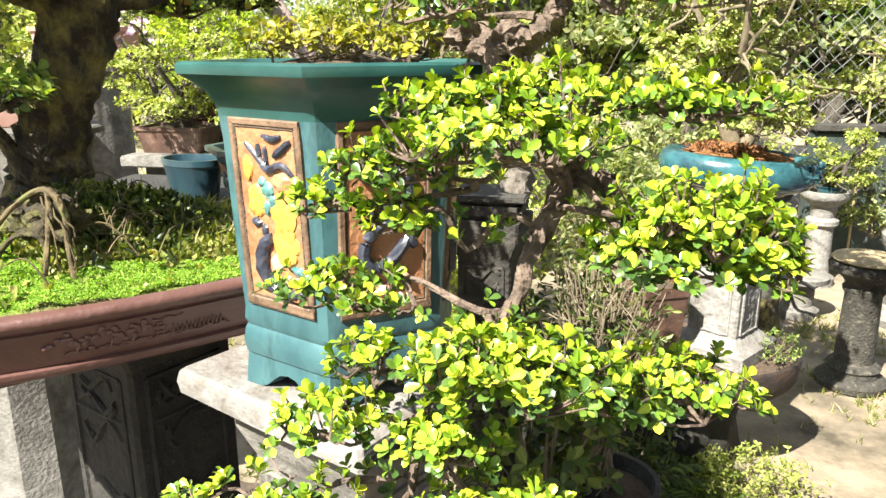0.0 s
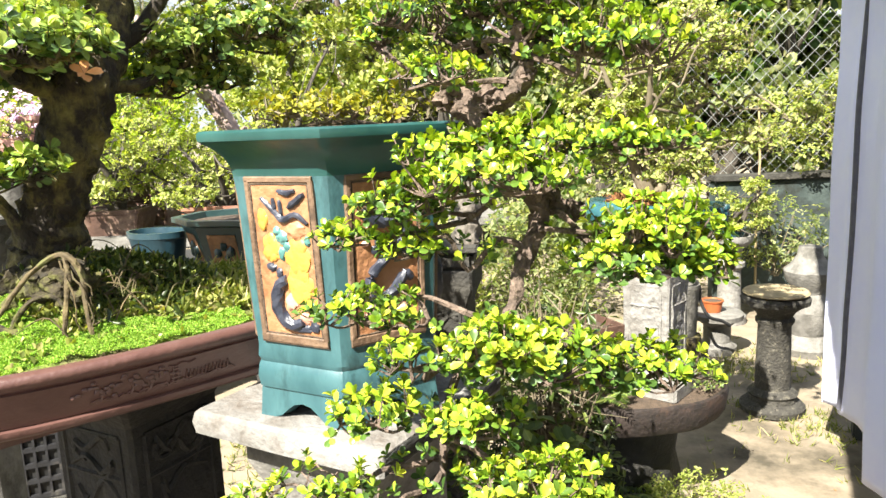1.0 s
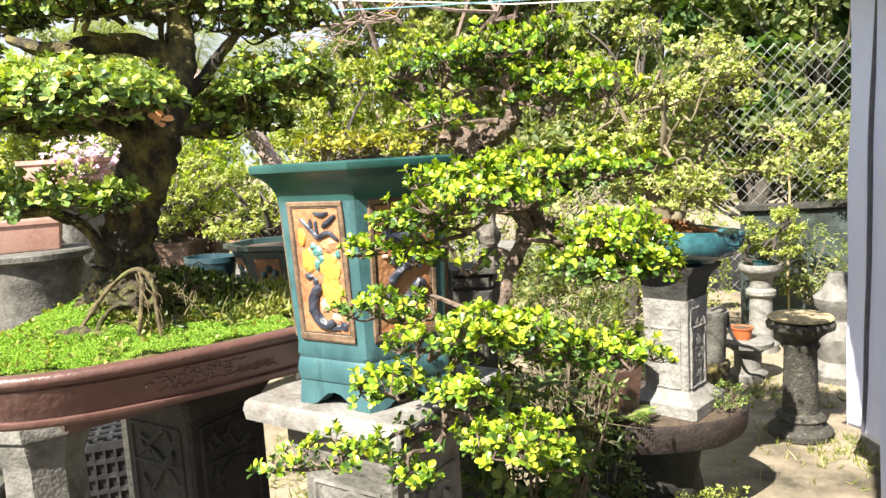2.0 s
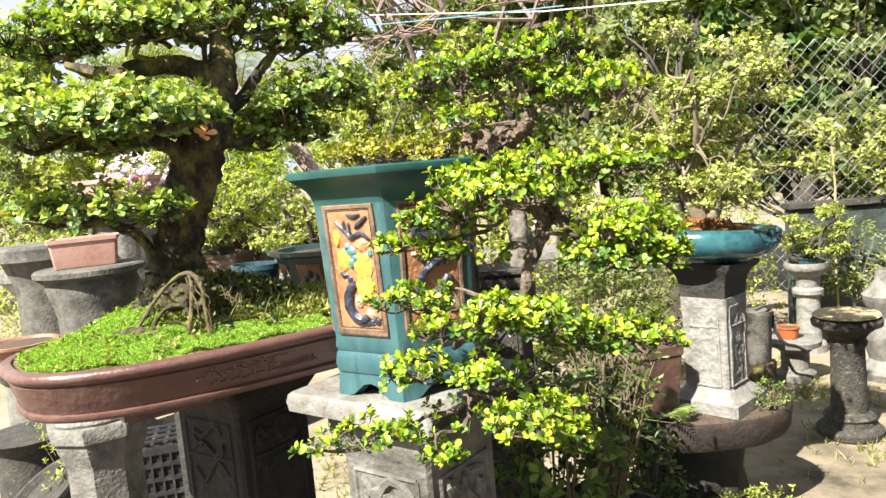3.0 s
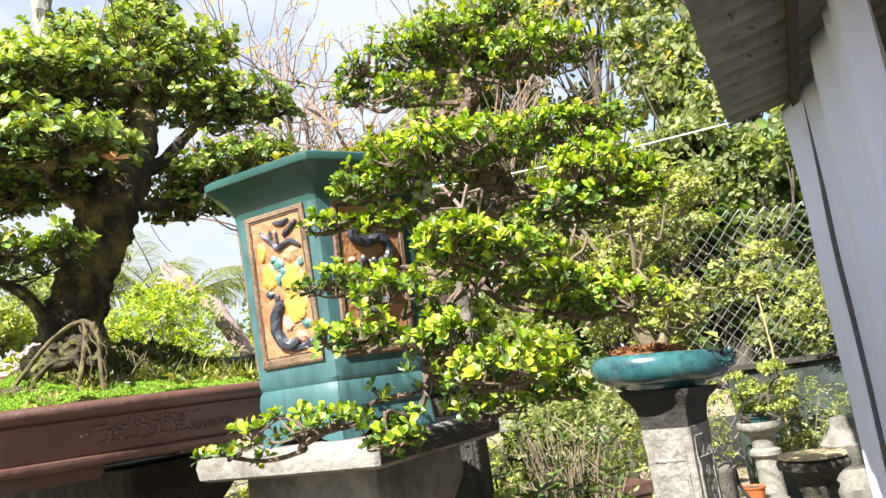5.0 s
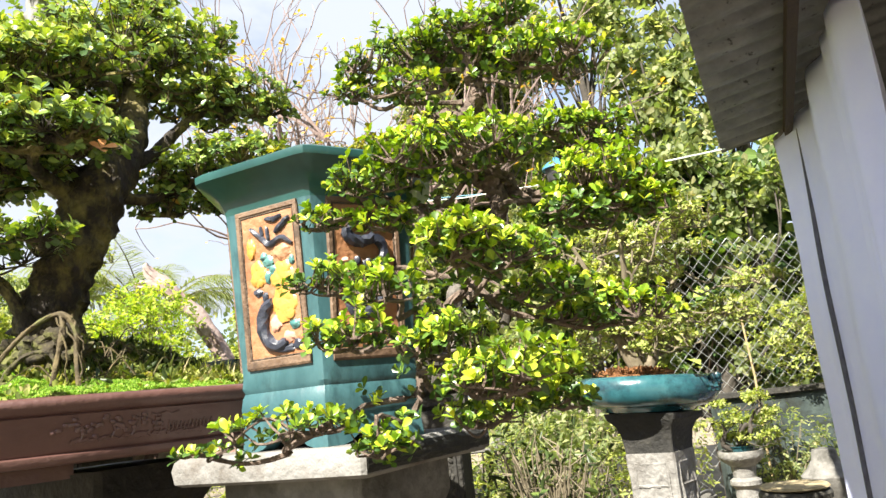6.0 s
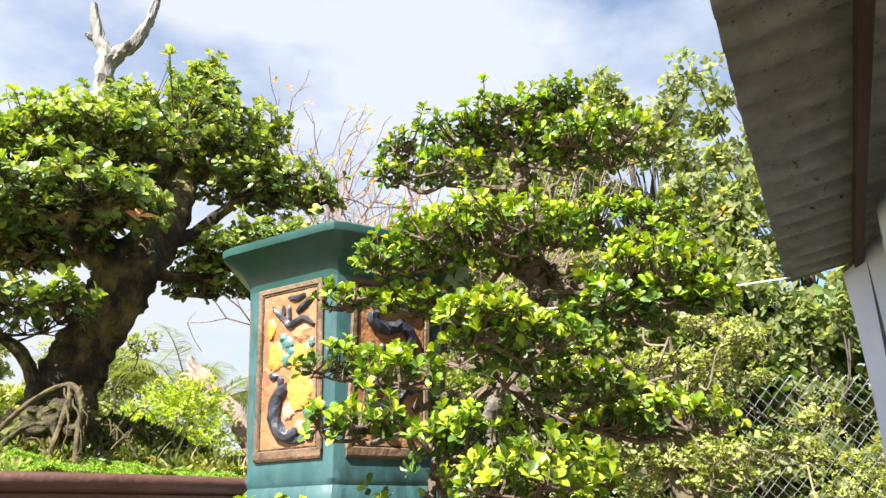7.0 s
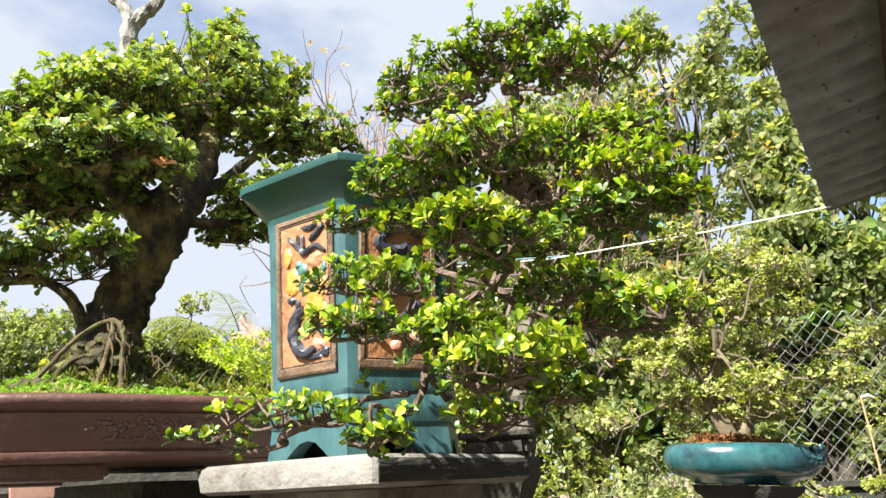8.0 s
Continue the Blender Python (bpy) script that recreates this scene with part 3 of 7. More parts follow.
def face_frame(k):
    """Maps (across, up, out) on side k of the pot into its own space."""
    a0 = HEX0 + k * math.pi / 3
    nx = Vector((math.cos(a0 + math.pi / 6), math.sin(a0 + math.pi / 6), 0))
    sx = Vector((-nx.y, nx.x, 0))

    def at(u, w, o=0.0):
        r = 0.1335 + (w - 0.11) * 0.050
        return nx * (r * 0.992 + o) + sx * u + Vector((0, 0, w))

    return at


def panel(pot, k, motif):
    at = face_frame(k)
    hw, z0, z1 = 0.054, 0.128, 0.352
    rim = Buf()
    for (u0, w0), (u1, w1) in (((-hw, z0), (hw, z0)), ((hw, z0), (hw, z1)), ((hw, z1), (-hw, z1)), ((-hw, z1), (-hw, z0))):
        iu, iw = (0 if u0 == u1 else 1), (0 if w0 == w1 else 1)
        inward = Vector((-np.sign(u0) if iu == 0 else 0, (1 if w0 < 0.2 else -1) if iw == 0 else 0))
        rings = []
        for f in np.linspace(0, 1, 9):
            u, w = (u0 + (u1 - u0) * f) * (1.0 if iu == 0 else 1.09), w0 + (w1 - w0) * f
            wide = 1.9 if (iw == 0 and w0 < 0.2) else 1.0
            rings.append([at(u - inward.x * 0.0062 * wide, w - inward.y * 0.0062 * wide, -0.004), at(u - inward.x * 0.0056 * wide, w - inward.y * 0.0056 * wide, 0.0018), at(u - inward.x * 0.004 * wide, w - inward.y * 0.004 * wide, 0.0032), at(u + inward.x * 0.0015, w + inward.y * 0.0015, 0.0032), at(u + inward.x * 0.003, w + inward.y * 0.003, 0.0016), at(u + inward.x * 0.0035, w + inward.y * 0.0035, -0.003)])
        rim.rings(rings)
    fr = part("panel_frame", rim, panel_rim, pot, "worn brown clay border", sharp=22)
    groove = Buf()
    iw = hw - 0.0045
    for line in ([(-iw, z0 + 0.0045), (iw, z0 + 0.0045)], [(iw, z0 + 0.0045), (iw, z1 - 0.0045)], [(iw, z1 - 0.0045), (-iw, z1 - 0.0045)], [(-iw, z1 - 0.0045), (-iw, z0 + 0.0045)]):
        groove.tube([at(u, w, 0.0006) for u, w in spline(line, 14)], 0.0016, 5, 0.6, 120)
    part("dirt_line", groove, soil, fr, "dark dirt in the joint of the border")
    part("panel_field", Buf().grid(lambda u, v: at((u - 0.5) * 2 * (hw - 0.004), z0 + 0.004 + (z1 - z0 - 0.008) * v, 0.0008 + 0.0008 * noise.noise((u * 4, v * 9, k))), 10, 18), panel_clay, fr, "orange clay ground")
    if motif == 0:
        a1 = HEX0 + k * math.pi / 3 + math.pi / 6
        flat = Matrix(((-math.sin(a1), math.cos(a1), 0), (math.cos(a1), math.sin(a1), 0), (0, 0, 1))).transposed()
        pl = lambda q, t: ((hw - 0.006) * q, z0 + 0.006 + (z1 - z0 - 0.012) * t)

        def lump(name, q, t, ru, rw, mat_, label, n=0, out=0.004):
            u, w = pl(q, t)
            bb = Buf().blob(at(u, w, 0.0005), (ru * 0.9, out, rw * 0.9), 10, 18, flat, 0.45, 60)
            for m in range(n):
                a = 2 * math.pi * m / n
                bb.blob(at(u + 0.48 * ru * math.cos(a), w + 0.5 * rw * math.sin(a), 0.0002), (ru * 0.56, out * (0.8 + 0.25 * (m % 2)), rw * 0.5), 8, 12, flat, 0.2, 90)
            part(name, bb, mat_, fr, label)

        lump("flower_relief", 0.46, 0.535, 0.0215, 0.028, flower_glaze, "raised yellow blossom", 6)
        lump("flower_relief", 0.42, 0.355, 0.023, 0.030, flower_glaze, "raised yellow blossom", 6)
        lump("flower_relief", -0.50, 0.585, 0.0155, 0.022, flower_glaze, "raised yellow blossom", 5)
        lump("flower_relief", -0.70, 0.775, 0.0095, 0.017, flower_glaze, "raised yellow lily", 3)
        lump("bud_relief", 0.48, 0.71, 0.018, 0.014, panel_clay, "raised orange bud", 0)
        for q, t, a, c in ((-0.05, 0.66, 0.012, 0.010), (-0.22, 0.70, 0.008, 0.007), (0.12, 0.60, 0.008, 0.010), (-0.12, 0.55, 0.007, 0.011), (0.85, 0.64, 0.006, 0.008), (0.75, 0.20, 0.010, 0.008)):
            lump("leaf_relief", q, t, a, c, leaf_glaze, "raised turquoise leaf")
        for q, t, a, c in ((-0.55, 0.455, 0.009, 0.007), (-0.28, 0.42, 0.007, 0.008), (0.35, 0.04, 0.018, 0.007), (0.8, 0.06, 0.010, 0.008)):
            lump("dark_leaf_relief", q, t, a, c, blue_glaze, "raised dark leaf")
        lump("bud_relief", 0.04, 0.22, 0.011, 0.013, pink_glaze, "raised pale pink bud")
        lump("bud_relief", 0.50, 0.12, 0.012, 0.009, pink_glaze, "raised pale pink bud")
        for line, r in (([(-0.66, 0.917), (-0.24, 0.833), (0.07, 0.775), (0.54, 0.81), (0.93, 0.75)], 0.0042), ([(-0.24, 0.917), (-0.2, 0.82)], 0.0028), ([(0.0, 0.905), (0.03, 0.80)], 0.0028), ([(0.30, 0.855), (0.9, 0.945)], 0.0042), ([(-0.03, 0.965), (0.3, 0.95), (0.6, 0.965)], 0.0036), ([(-0.02, 0.375), (-0.30, 0.34), (-0.46, 0.23), (-0.30, 0.11), (0.06, 0.06), (0.42, 0.09)], 0.0088)):
            pts = [at(*pl(q, t), 0.002) for q, t in spline(line, 16)]
            part("branch_relief", Buf().tube(pts, [r * (0.7 + 0.5 * math.sin(math.pi * m / 15)) for m in range(16)], 7, 0.3, 150), blue_glaze, fr, "raised dark blue branch")
    else:
        coil = Buf()
        for line, r in (([(0.034, 0.318), (0.008, 0.328), (-0.022, 0.318), (-0.030, 0.300), (-0.010, 0.290), (0.016, 0.296), (0.030, 0.280), (0.024, 0.258), (0.000, 0.240)], 0.0085), ([(0.000, 0.240), (-0.022, 0.222), (-0.030, 0.198), (-0.016, 0.180), (0.008, 0.190), (0.026, 0.212), (0.036, 0.204)], 0.008)):
            coil.tube([at(u, w, 0.003) for u, w in spline(line, 26)], [r * (0.75 + 0.35 * math.sin(i / 25 * math.pi)) for i in range(26)], 7, 0.25, 160)
        for k2 in range(9):
            coil.blob(at(-0.02 + 0.006 * k2, 0.252 + 0.012 * math.sin(k2 * 2.2), 0.002), (0.006, 0.005, 0.007), 5, 8)
        part("dragon_scroll_relief", coil, blue_glaze, fr, "raised dark blue coiling scroll")
        for u, w, s in ((0.02, 0.165, 0.010), (-0.005, 0.152, 0.011), (-0.03, 0.160, 0.008), (0.032, 0.245, 0.008), (-0.034, 0.262, 0.007)):
            part("cloud_relief", Buf().blob(at(u, w, 0.001), (s, s * 0.7, s * 0.7), 5, 9, lump=0.3, freq=120), pink_glaze, fr, "raised pale cloud")


pot_ob = teal_pot()
for side in range(6):
    panel(pot_ob, side, 0 if side % 2 else 1)


def square_ring(h, z, turn, c=0.12):
    """A square of half width h with clipped corners."""
    pts = []
    for k in range(4):
        a = turn + k * math.pi / 2
        nx, sx = Vector((math.cos(a), math.sin(a), 0)), Vector((-math.sin(a), math.cos(a), 0))
        for s in (-1 + c, 0, 1 - c):
            p = nx * h + sx * h * s
            pts.append((p.x, p.y, z))
    return pts


def carved_pedestal(name, loc, top, half, turn, material, label, group="concrete pedestals", flare=0.02, foot=0.03, depth=1.0, carve=(0, 1, 2, 3)):
    """A square column with a flared foot and neck and a carved panel in each side."""
    ped = thing(name, loc, label, "pedestal", group)
    t = radians(turn)
    h = top
    prof = [(half + foot, 0.0), (half + foot, 0.05), (half + foot * 0.6, 0.065), (half + 0.006, 0.09), (half, 0.10), (half, h * 0.5), (half, h - 0.10), (half + flare * 0.3, h - 0.085), (half + flare, h - 0.05), (half + flare, h)]
    part("shaft", Buf().rings([square_ring(r, z, t, 0.07) for r, z in prof]), material, ped, sharp=30)
    rng = np.random.default_rng(int(1000 * top))
    for k in carve:
        a = t + k * math.pi / 2
        nx, sx = Vector((math.cos(a), math.sin(a), 0)), Vector((-math.sin(a), math.cos(a), 0))
        at = lambda u, w, o: nx * (half + o) + sx * u + Vector((0, 0, w))
        hw, z0, z1 = half * 0.72, 0.14, h - 0.12
        rim = Buf()
        for line in ([(-hw, z0), (hw, z0)], [(hw, z0), (hw, z1)], [(hw, z1), (-hw, z1)], [(-hw, z1), (-hw, z0)], [(-hw, z1 - 0.085), (hw, z1 - 0.085)]):
            rim.tube([at(u, w, 0.0) for u, w in spline(line, 6)], 0.0055, 5, 0.3, 60)
        fr = part("panel_border", rim, material, ped)
        for j in range(8):
            w = z1 - 0.03 - 0.02 * (j > 1) - (0.032 if j == 1 else 0) if j < 2 else z1 - 0.12 - (z1 - z0 - 0.16) * (j - 2) / 6
            s = 1 if j % 2 else -1
            line = [(-hw * 0.75 * s, w), (-hw * 0.2 * s, w + 0.022), (hw * 0.3 * s, w - 0.012), (hw * 0.7 * s, w + 0.014), (hw * 0.55 * s, w - 0.02), (hw * 0.3 * s, w - 0.03)]
            line = [(u + rng.normal() * 0.006, q + rng.normal() * 0.006) for u, q in line]
            carving = Buf().tube([at(u, q, 0.0005) for u, q in spline(line, 16)], [depth * (0.0045 + 0.003 * math.sin(i / 15 * math.pi)) for i in range(16)], 6, 0.35, 90)
            part("scroll_carving", carving, material, fr)
    return ped


SLAB_T = radians(-118)
carved_pedestal("pedestal", (-0.0625, 1.30, 0.0), 1.18, 0.108, -118, concrete, "weathered grey concrete pedestal carved with scrollwork", depth=1.7, carve=(0, 1))
b = Buf().rings([square_ring(h, z, SLAB_T, 0.03) for h, z in ((0.170, 1.181), (0.178, 1.186), (0.180, 1.205), (0.177, 1.217), (0.171, 1.222))])
b.v = [tuple(Vector(p) + 0.003 * noise.noise_vector(Vector(p) * 30) * (1 if p[2] < 1.21 else 0.4) + Vector((-0.0625, 1.30, 0))) for p in b.v]
slab = thing("pedestal_slab", (0, 0, 0), "chipped pale concrete slab lying on a carved pedestal", "slab")
part("slab", b, slab_stone, slab, sharp=30)
# thin dark skin on the slab's right face, painting its shade
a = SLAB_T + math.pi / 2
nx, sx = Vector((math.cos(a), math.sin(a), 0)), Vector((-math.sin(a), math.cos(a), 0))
shade_face = Buf().grid(lambda u, v: Vector((-0.0625, 1.30, 1.1875 + 0.029 * v)) + nx * (0.1815 + 0.0016 * noise.noise((u * 30, v * 4, 2)) - 0.003 * abs(2 * v - 1) ** 3) + sx * (0.345 * (u - 0.5)), 60, 6)
part("shade_skin", shade_face, slab_shade, slab, "dark streaked skin, shade of the slab's right side")


# ---- bonsai that spills over the teal pot ----
def spilling_bonsai():
    rng = np.random.default_rng(3)
    tree = thing("cascading_bonsai", (-0.02, 1.27, 1.64), "lime-green small-leaved bonsai cascading over the rim of a teal pot", "bonsai")
    o = np.array([-0.02, 1.27, 1.64])
    trunk = Buf()
    for pts, rad in (
        ([(-0.01, 1.27, 1.62), (0.05, 1.22, 1.655), (0.10, 1.18, 1.672), (0.15, 1.14, 1.660), (0.176, 1.12, 1.609), (0.222, 1.08, 1.545), (0.20, 1.04, 1.475), (0.178, 1.02, 1.415), (0.118, 0.97, 1.36), (0.098, 0.94, 1.30)], [0.006, 0.007, 0.009, 0.017, 0.016, 0.014, 0.009, 0.0065, 0.0045, 0.003]),
        ([(0.15, 1.14, 1.66), (0.19, 1.12, 1.672), (0.215, 1.10, 1.70), (0.204, 1.10, 1.735), (0.222, 1.09, 1.765), (0.262, 1.07, 1.795)], [0.014, 0.012, 0.010, 0.009, 0.007, 0.003]),
        ([(0.228, 1.08, 1.548), (0.25, 1.085, 1.532), (0.280, 1.08, 1.525)], [0.014, 0.011, 0.008]),
        ([(0.05, 1.2, 1.65), (0.02, 1.22, 1.668), (-0.02, 1.22, 1.655)], [0.010, 0.007, 0.004]),
    ):
        pts = spline(pts, 4 * len(pts) - 3)
        pts = pts + rng.normal(size=pts.shape) * 0.0022
        p, r = limb(pts - o, np.interp(np.linspace(0, len(rad) - 1, len(pts)), np.arange(len(rad)), rad), 70)
        trunk.tube(p, r, 14, 0.7, 60)
    for c, s in (((0.118, 1.15, 1.670), 0.018), ((0.160, 1.13, 1.668), 0.020), ((0.138, 1.14, 1.660), 0.016), ((0.215, 1.07, 1.56), 0.019), ((0.175, 1.11, 1.63), 0.018), ((0.20, 1.09, 1.59), 0.015)):
        trunk.blob(np.array(c) - o, (s, s * 0.9, s * 0.8), 14, 18, lump=0.9, freq=60)
    part("trunk", trunk, bark_cascade, tree, "gnarled brown trunk")
    pads = (
        ((0.263, 1.070, 1.800), 0.036, 0.027, 14, (0.24, 1.08, 1.78)), ((0.101, 1.150, 1.774), 0.100, 0.036, 58, (0.205, 1.10, 1.735)), ((0.190, 1.100, 1.786), 0.080, 0.034, 44, (0.21, 1.10, 1.74)),
        ((0.318, 1.060, 1.722), 0.085, 0.034, 52, (0.206, 1.10, 1.72)), ((0.02, 1.18, 1.755), 0.045, 0.022, 16, (0.15, 1.13, 1.73)), ((0.250, 1.09, 1.745), 0.06, 0.026, 22, (0.206, 1.10, 1.72)),
        ((0.328, 1.080, 1.608), 0.105, 0.026, 58, (0.18, 1.12, 1.62)), ((0.20, 1.06, 1.615), 0.09, 0.022, 34, (0.18, 1.12, 1.62)), ((0.11, 1.04, 1.602), 0.07, 0.020, 24, (0.176, 1.12, 1.61)),
        ((0.165, 1.000, 1.578), 0.115, 0.026, 66, (0.21, 1.09, 1.55)), ((0.060, 1.010, 1.552), 0.066, 0.025, 38, (0.2, 1.09, 1.56)), ((-0.014, 1.030, 1.510), 0.044, 0.014, 16, (0.14, 1.04, 1.53)),
        ((0.345, 0.985, 1.512), 0.078, 0.034, 56, (0.24, 1.08, 1.53)), ((0.398, 0.980, 1.478), 0.040, 0.022, 22, (0.26, 1.06, 1.51)), ((0.325, 1.0, 1.476), 0.085, 0.026, 44, (0.22, 1.06, 1.51)), ((0.10, 1.05, 1.70), 0.06, 0.02, 20, (0.19, 1.11, 1.69)), ((0.07, 1.02, 1.50), 0.05, 0.02, 18, (0.2, 1.05, 1.49)),
        ((0.000, 1.020, 1.425), 0.074, 0.024, 34, (0.17, 1.02, 1.41)), ((0.158, 0.845, 1.432), 0.05, 0.022, 20, (0.178, 1.02, 1.42)), ((0.190, 0.880, 1.412), 0.085, 0.026, 48, (0.178, 1.01, 1.40)),
        ((0.330, 1.000, 1.350), 0.085, 0.026, 52, (0.18, 1.01, 1.40)), ((0.07, 0.92, 1.395), 0.05, 0.02, 20, (0.13, 0.98, 1.37)), ((0.26, 0.93, 1.375), 0.06, 0.022, 26, (0.18, 1.01, 1.40)),
        ((0.030, 0.900, 1.345), 0.055, 0.026, 30, (0.105, 0.95, 1.33)), ((-0.035, 0.900, 1.258), 0.090, 0.015, 21, (0.10, 0.94, 1.30)), ((-0.125, 0.900, 1.238), 0.040, 0.010, 6, (0.0, 0.91, 1.255)),
        ((0.17, 0.95, 1.245), 0.06, 0.02, 14, (0.10, 0.94, 1.30)), ((0.058, 0.880, 1.228), 0.040, 0.018, 16, (0.10, 0.94, 1.30)), ((0.198, 0.845, 1.283), 0.076, 0.026, 44, (0.10, 0.94, 1.30)), ((0.137, 0.900, 1.328), 0.052, 0.024, 22, (0.105, 0.95, 1.32)), ((0.245, 0.85, 1.255), 0.035, 0.016, 12, (0.15, 0.88, 1.28)),
    )
    twigs, tips, axes, vigour = Buf(), [], [], []
    for c, rx, rz, n, root in pads:
        t, a = pad_tips(rng, np.array(c) - o, rx * 1.0, rx * 0.8, rz * 1.1, int(n * (2.4 if c[0] > 0.10 else 1.8)))
        pad_twigs(rng, twigs, np.array(root) - o, np.array(c) - o, rx, rx * 0.8, rz, t, a, 0.0046, 5, 0.0010)
        tips.append(t), axes.append(a)
        # lower tips of a cushion more often get the darker grown tone
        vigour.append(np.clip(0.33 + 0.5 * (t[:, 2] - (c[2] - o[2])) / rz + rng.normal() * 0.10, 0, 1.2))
        spurs = 3 + int(40 * np.linalg.norm(np.array(c) - np.array(root)))
        f = rng.uniform(0.15, 0.95, spurs)[:, None]
        spur = (np.array(root) - o) * (1 - f) + (np.array(c) - o - (0, 0, 0.5 * rz)) * f + rng.normal(size=(spurs, 3)) * (0.018, 0.018, 0.010)
        tips.append(spur), axes.append(rng.normal(size=(spurs, 3)) * 0.5 + (0, 0, 0.7)), vigour.append(rng.uniform(0, 0.5, spurs))
    part("branch", twigs, bark_cascade, tree, "thin wired brown branches", smooth=True)
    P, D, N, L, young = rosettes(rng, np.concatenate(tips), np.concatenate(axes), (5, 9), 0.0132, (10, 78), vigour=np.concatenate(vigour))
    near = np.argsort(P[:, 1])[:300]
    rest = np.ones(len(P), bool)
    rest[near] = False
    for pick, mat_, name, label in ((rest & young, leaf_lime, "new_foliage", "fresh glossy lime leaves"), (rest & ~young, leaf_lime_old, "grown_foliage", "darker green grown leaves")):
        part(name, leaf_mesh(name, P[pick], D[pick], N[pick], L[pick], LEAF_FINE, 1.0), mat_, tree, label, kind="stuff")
    kinds = []
    for w in (0.9, 1.0, 1.12):
        me = leaf_mesh("leaf", np.zeros((1, 3)), np.array([[0, 1.0, 0]]), np.array([[0, 0, 1.0]]), 1.0, LEAF_FINE, w)
        me.materials.append(leaf_lime_one)
        kinds.append(me)
    for i, k in enumerate(near):
        ob = part("leaf", kinds[i % 3], leaf_lime_one, tree)
        d = Vector(D[k]).normalized()
        s = d.cross(Vector(N[k])).normalized()
        u = s.cross(d)
        m = Matrix((s, d, u)).transposed().to_4x4()
        ob.matrix_basis = Matrix.Translation(P[k]) @ m @ Matrix.Scale(float(L[k]), 4)
    return tree


spilling_bonsai()


def pot_undergrowth():
    rng = np.random.default_rng(8)
    loc = (-0.08, 1.28, 1.64)
    ob = thing("pot_undergrowth", loc, "low yellow-green undergrowth on the soil of the teal pot", "plant")
    tw, tips, axes = Buf(), [], []
    for c, r, n in (((0.0, -0.04, 0.03), 0.07, 60), ((-0.06, -0.03, 0.026), 0.045, 30), ((0.06, -0.05, 0.025), 0.05, 34), ((0.13, -0.09, 0.022), 0.05, 34), ((0.20, -0.12, 0.03), 0.03, 14), ((0.02, 0.06, 0.03), 0.08, 40)):
        t, a = pad_tips(rng, c, r, r * 0.7, 0.022, n)
        pad_twigs(rng, tw, (c[0], c[1], -0.015), c, r, r * 0.7, 0.022, t, a, 0.003, 5, 0.0008)
        tips.append(t), axes.append(a)
    part("twigs", tw, stem_mat, ob)
    P, D, N, L = rosettes(rng, np.concatenate(tips), np.concatenate(axes), (4, 7), 0.0125, (30, 85))
    part("foliage", leaf_mesh("foliage", P, D, N, L, LEAF_MID), leaf_yellow, ob, kind="stuff")


pot_undergrowth()


# ---- long oval tray with the old tree ----
TRAY, TRAY_TURN = (-0.431, 1.500, 1.234), 47.2


def oval(hx, hy, z, n=56, p=2.57):
    pts = []
    for k in range(n):
        a = 2 * math.pi * k / n
        c, s = math.cos(a), math.sin(a)
        pts.append((hx * math.copysign(abs(c) ** (2 / p), c), hy * math.copysign(abs(s) ** (2 / p), s), z))
    return pts


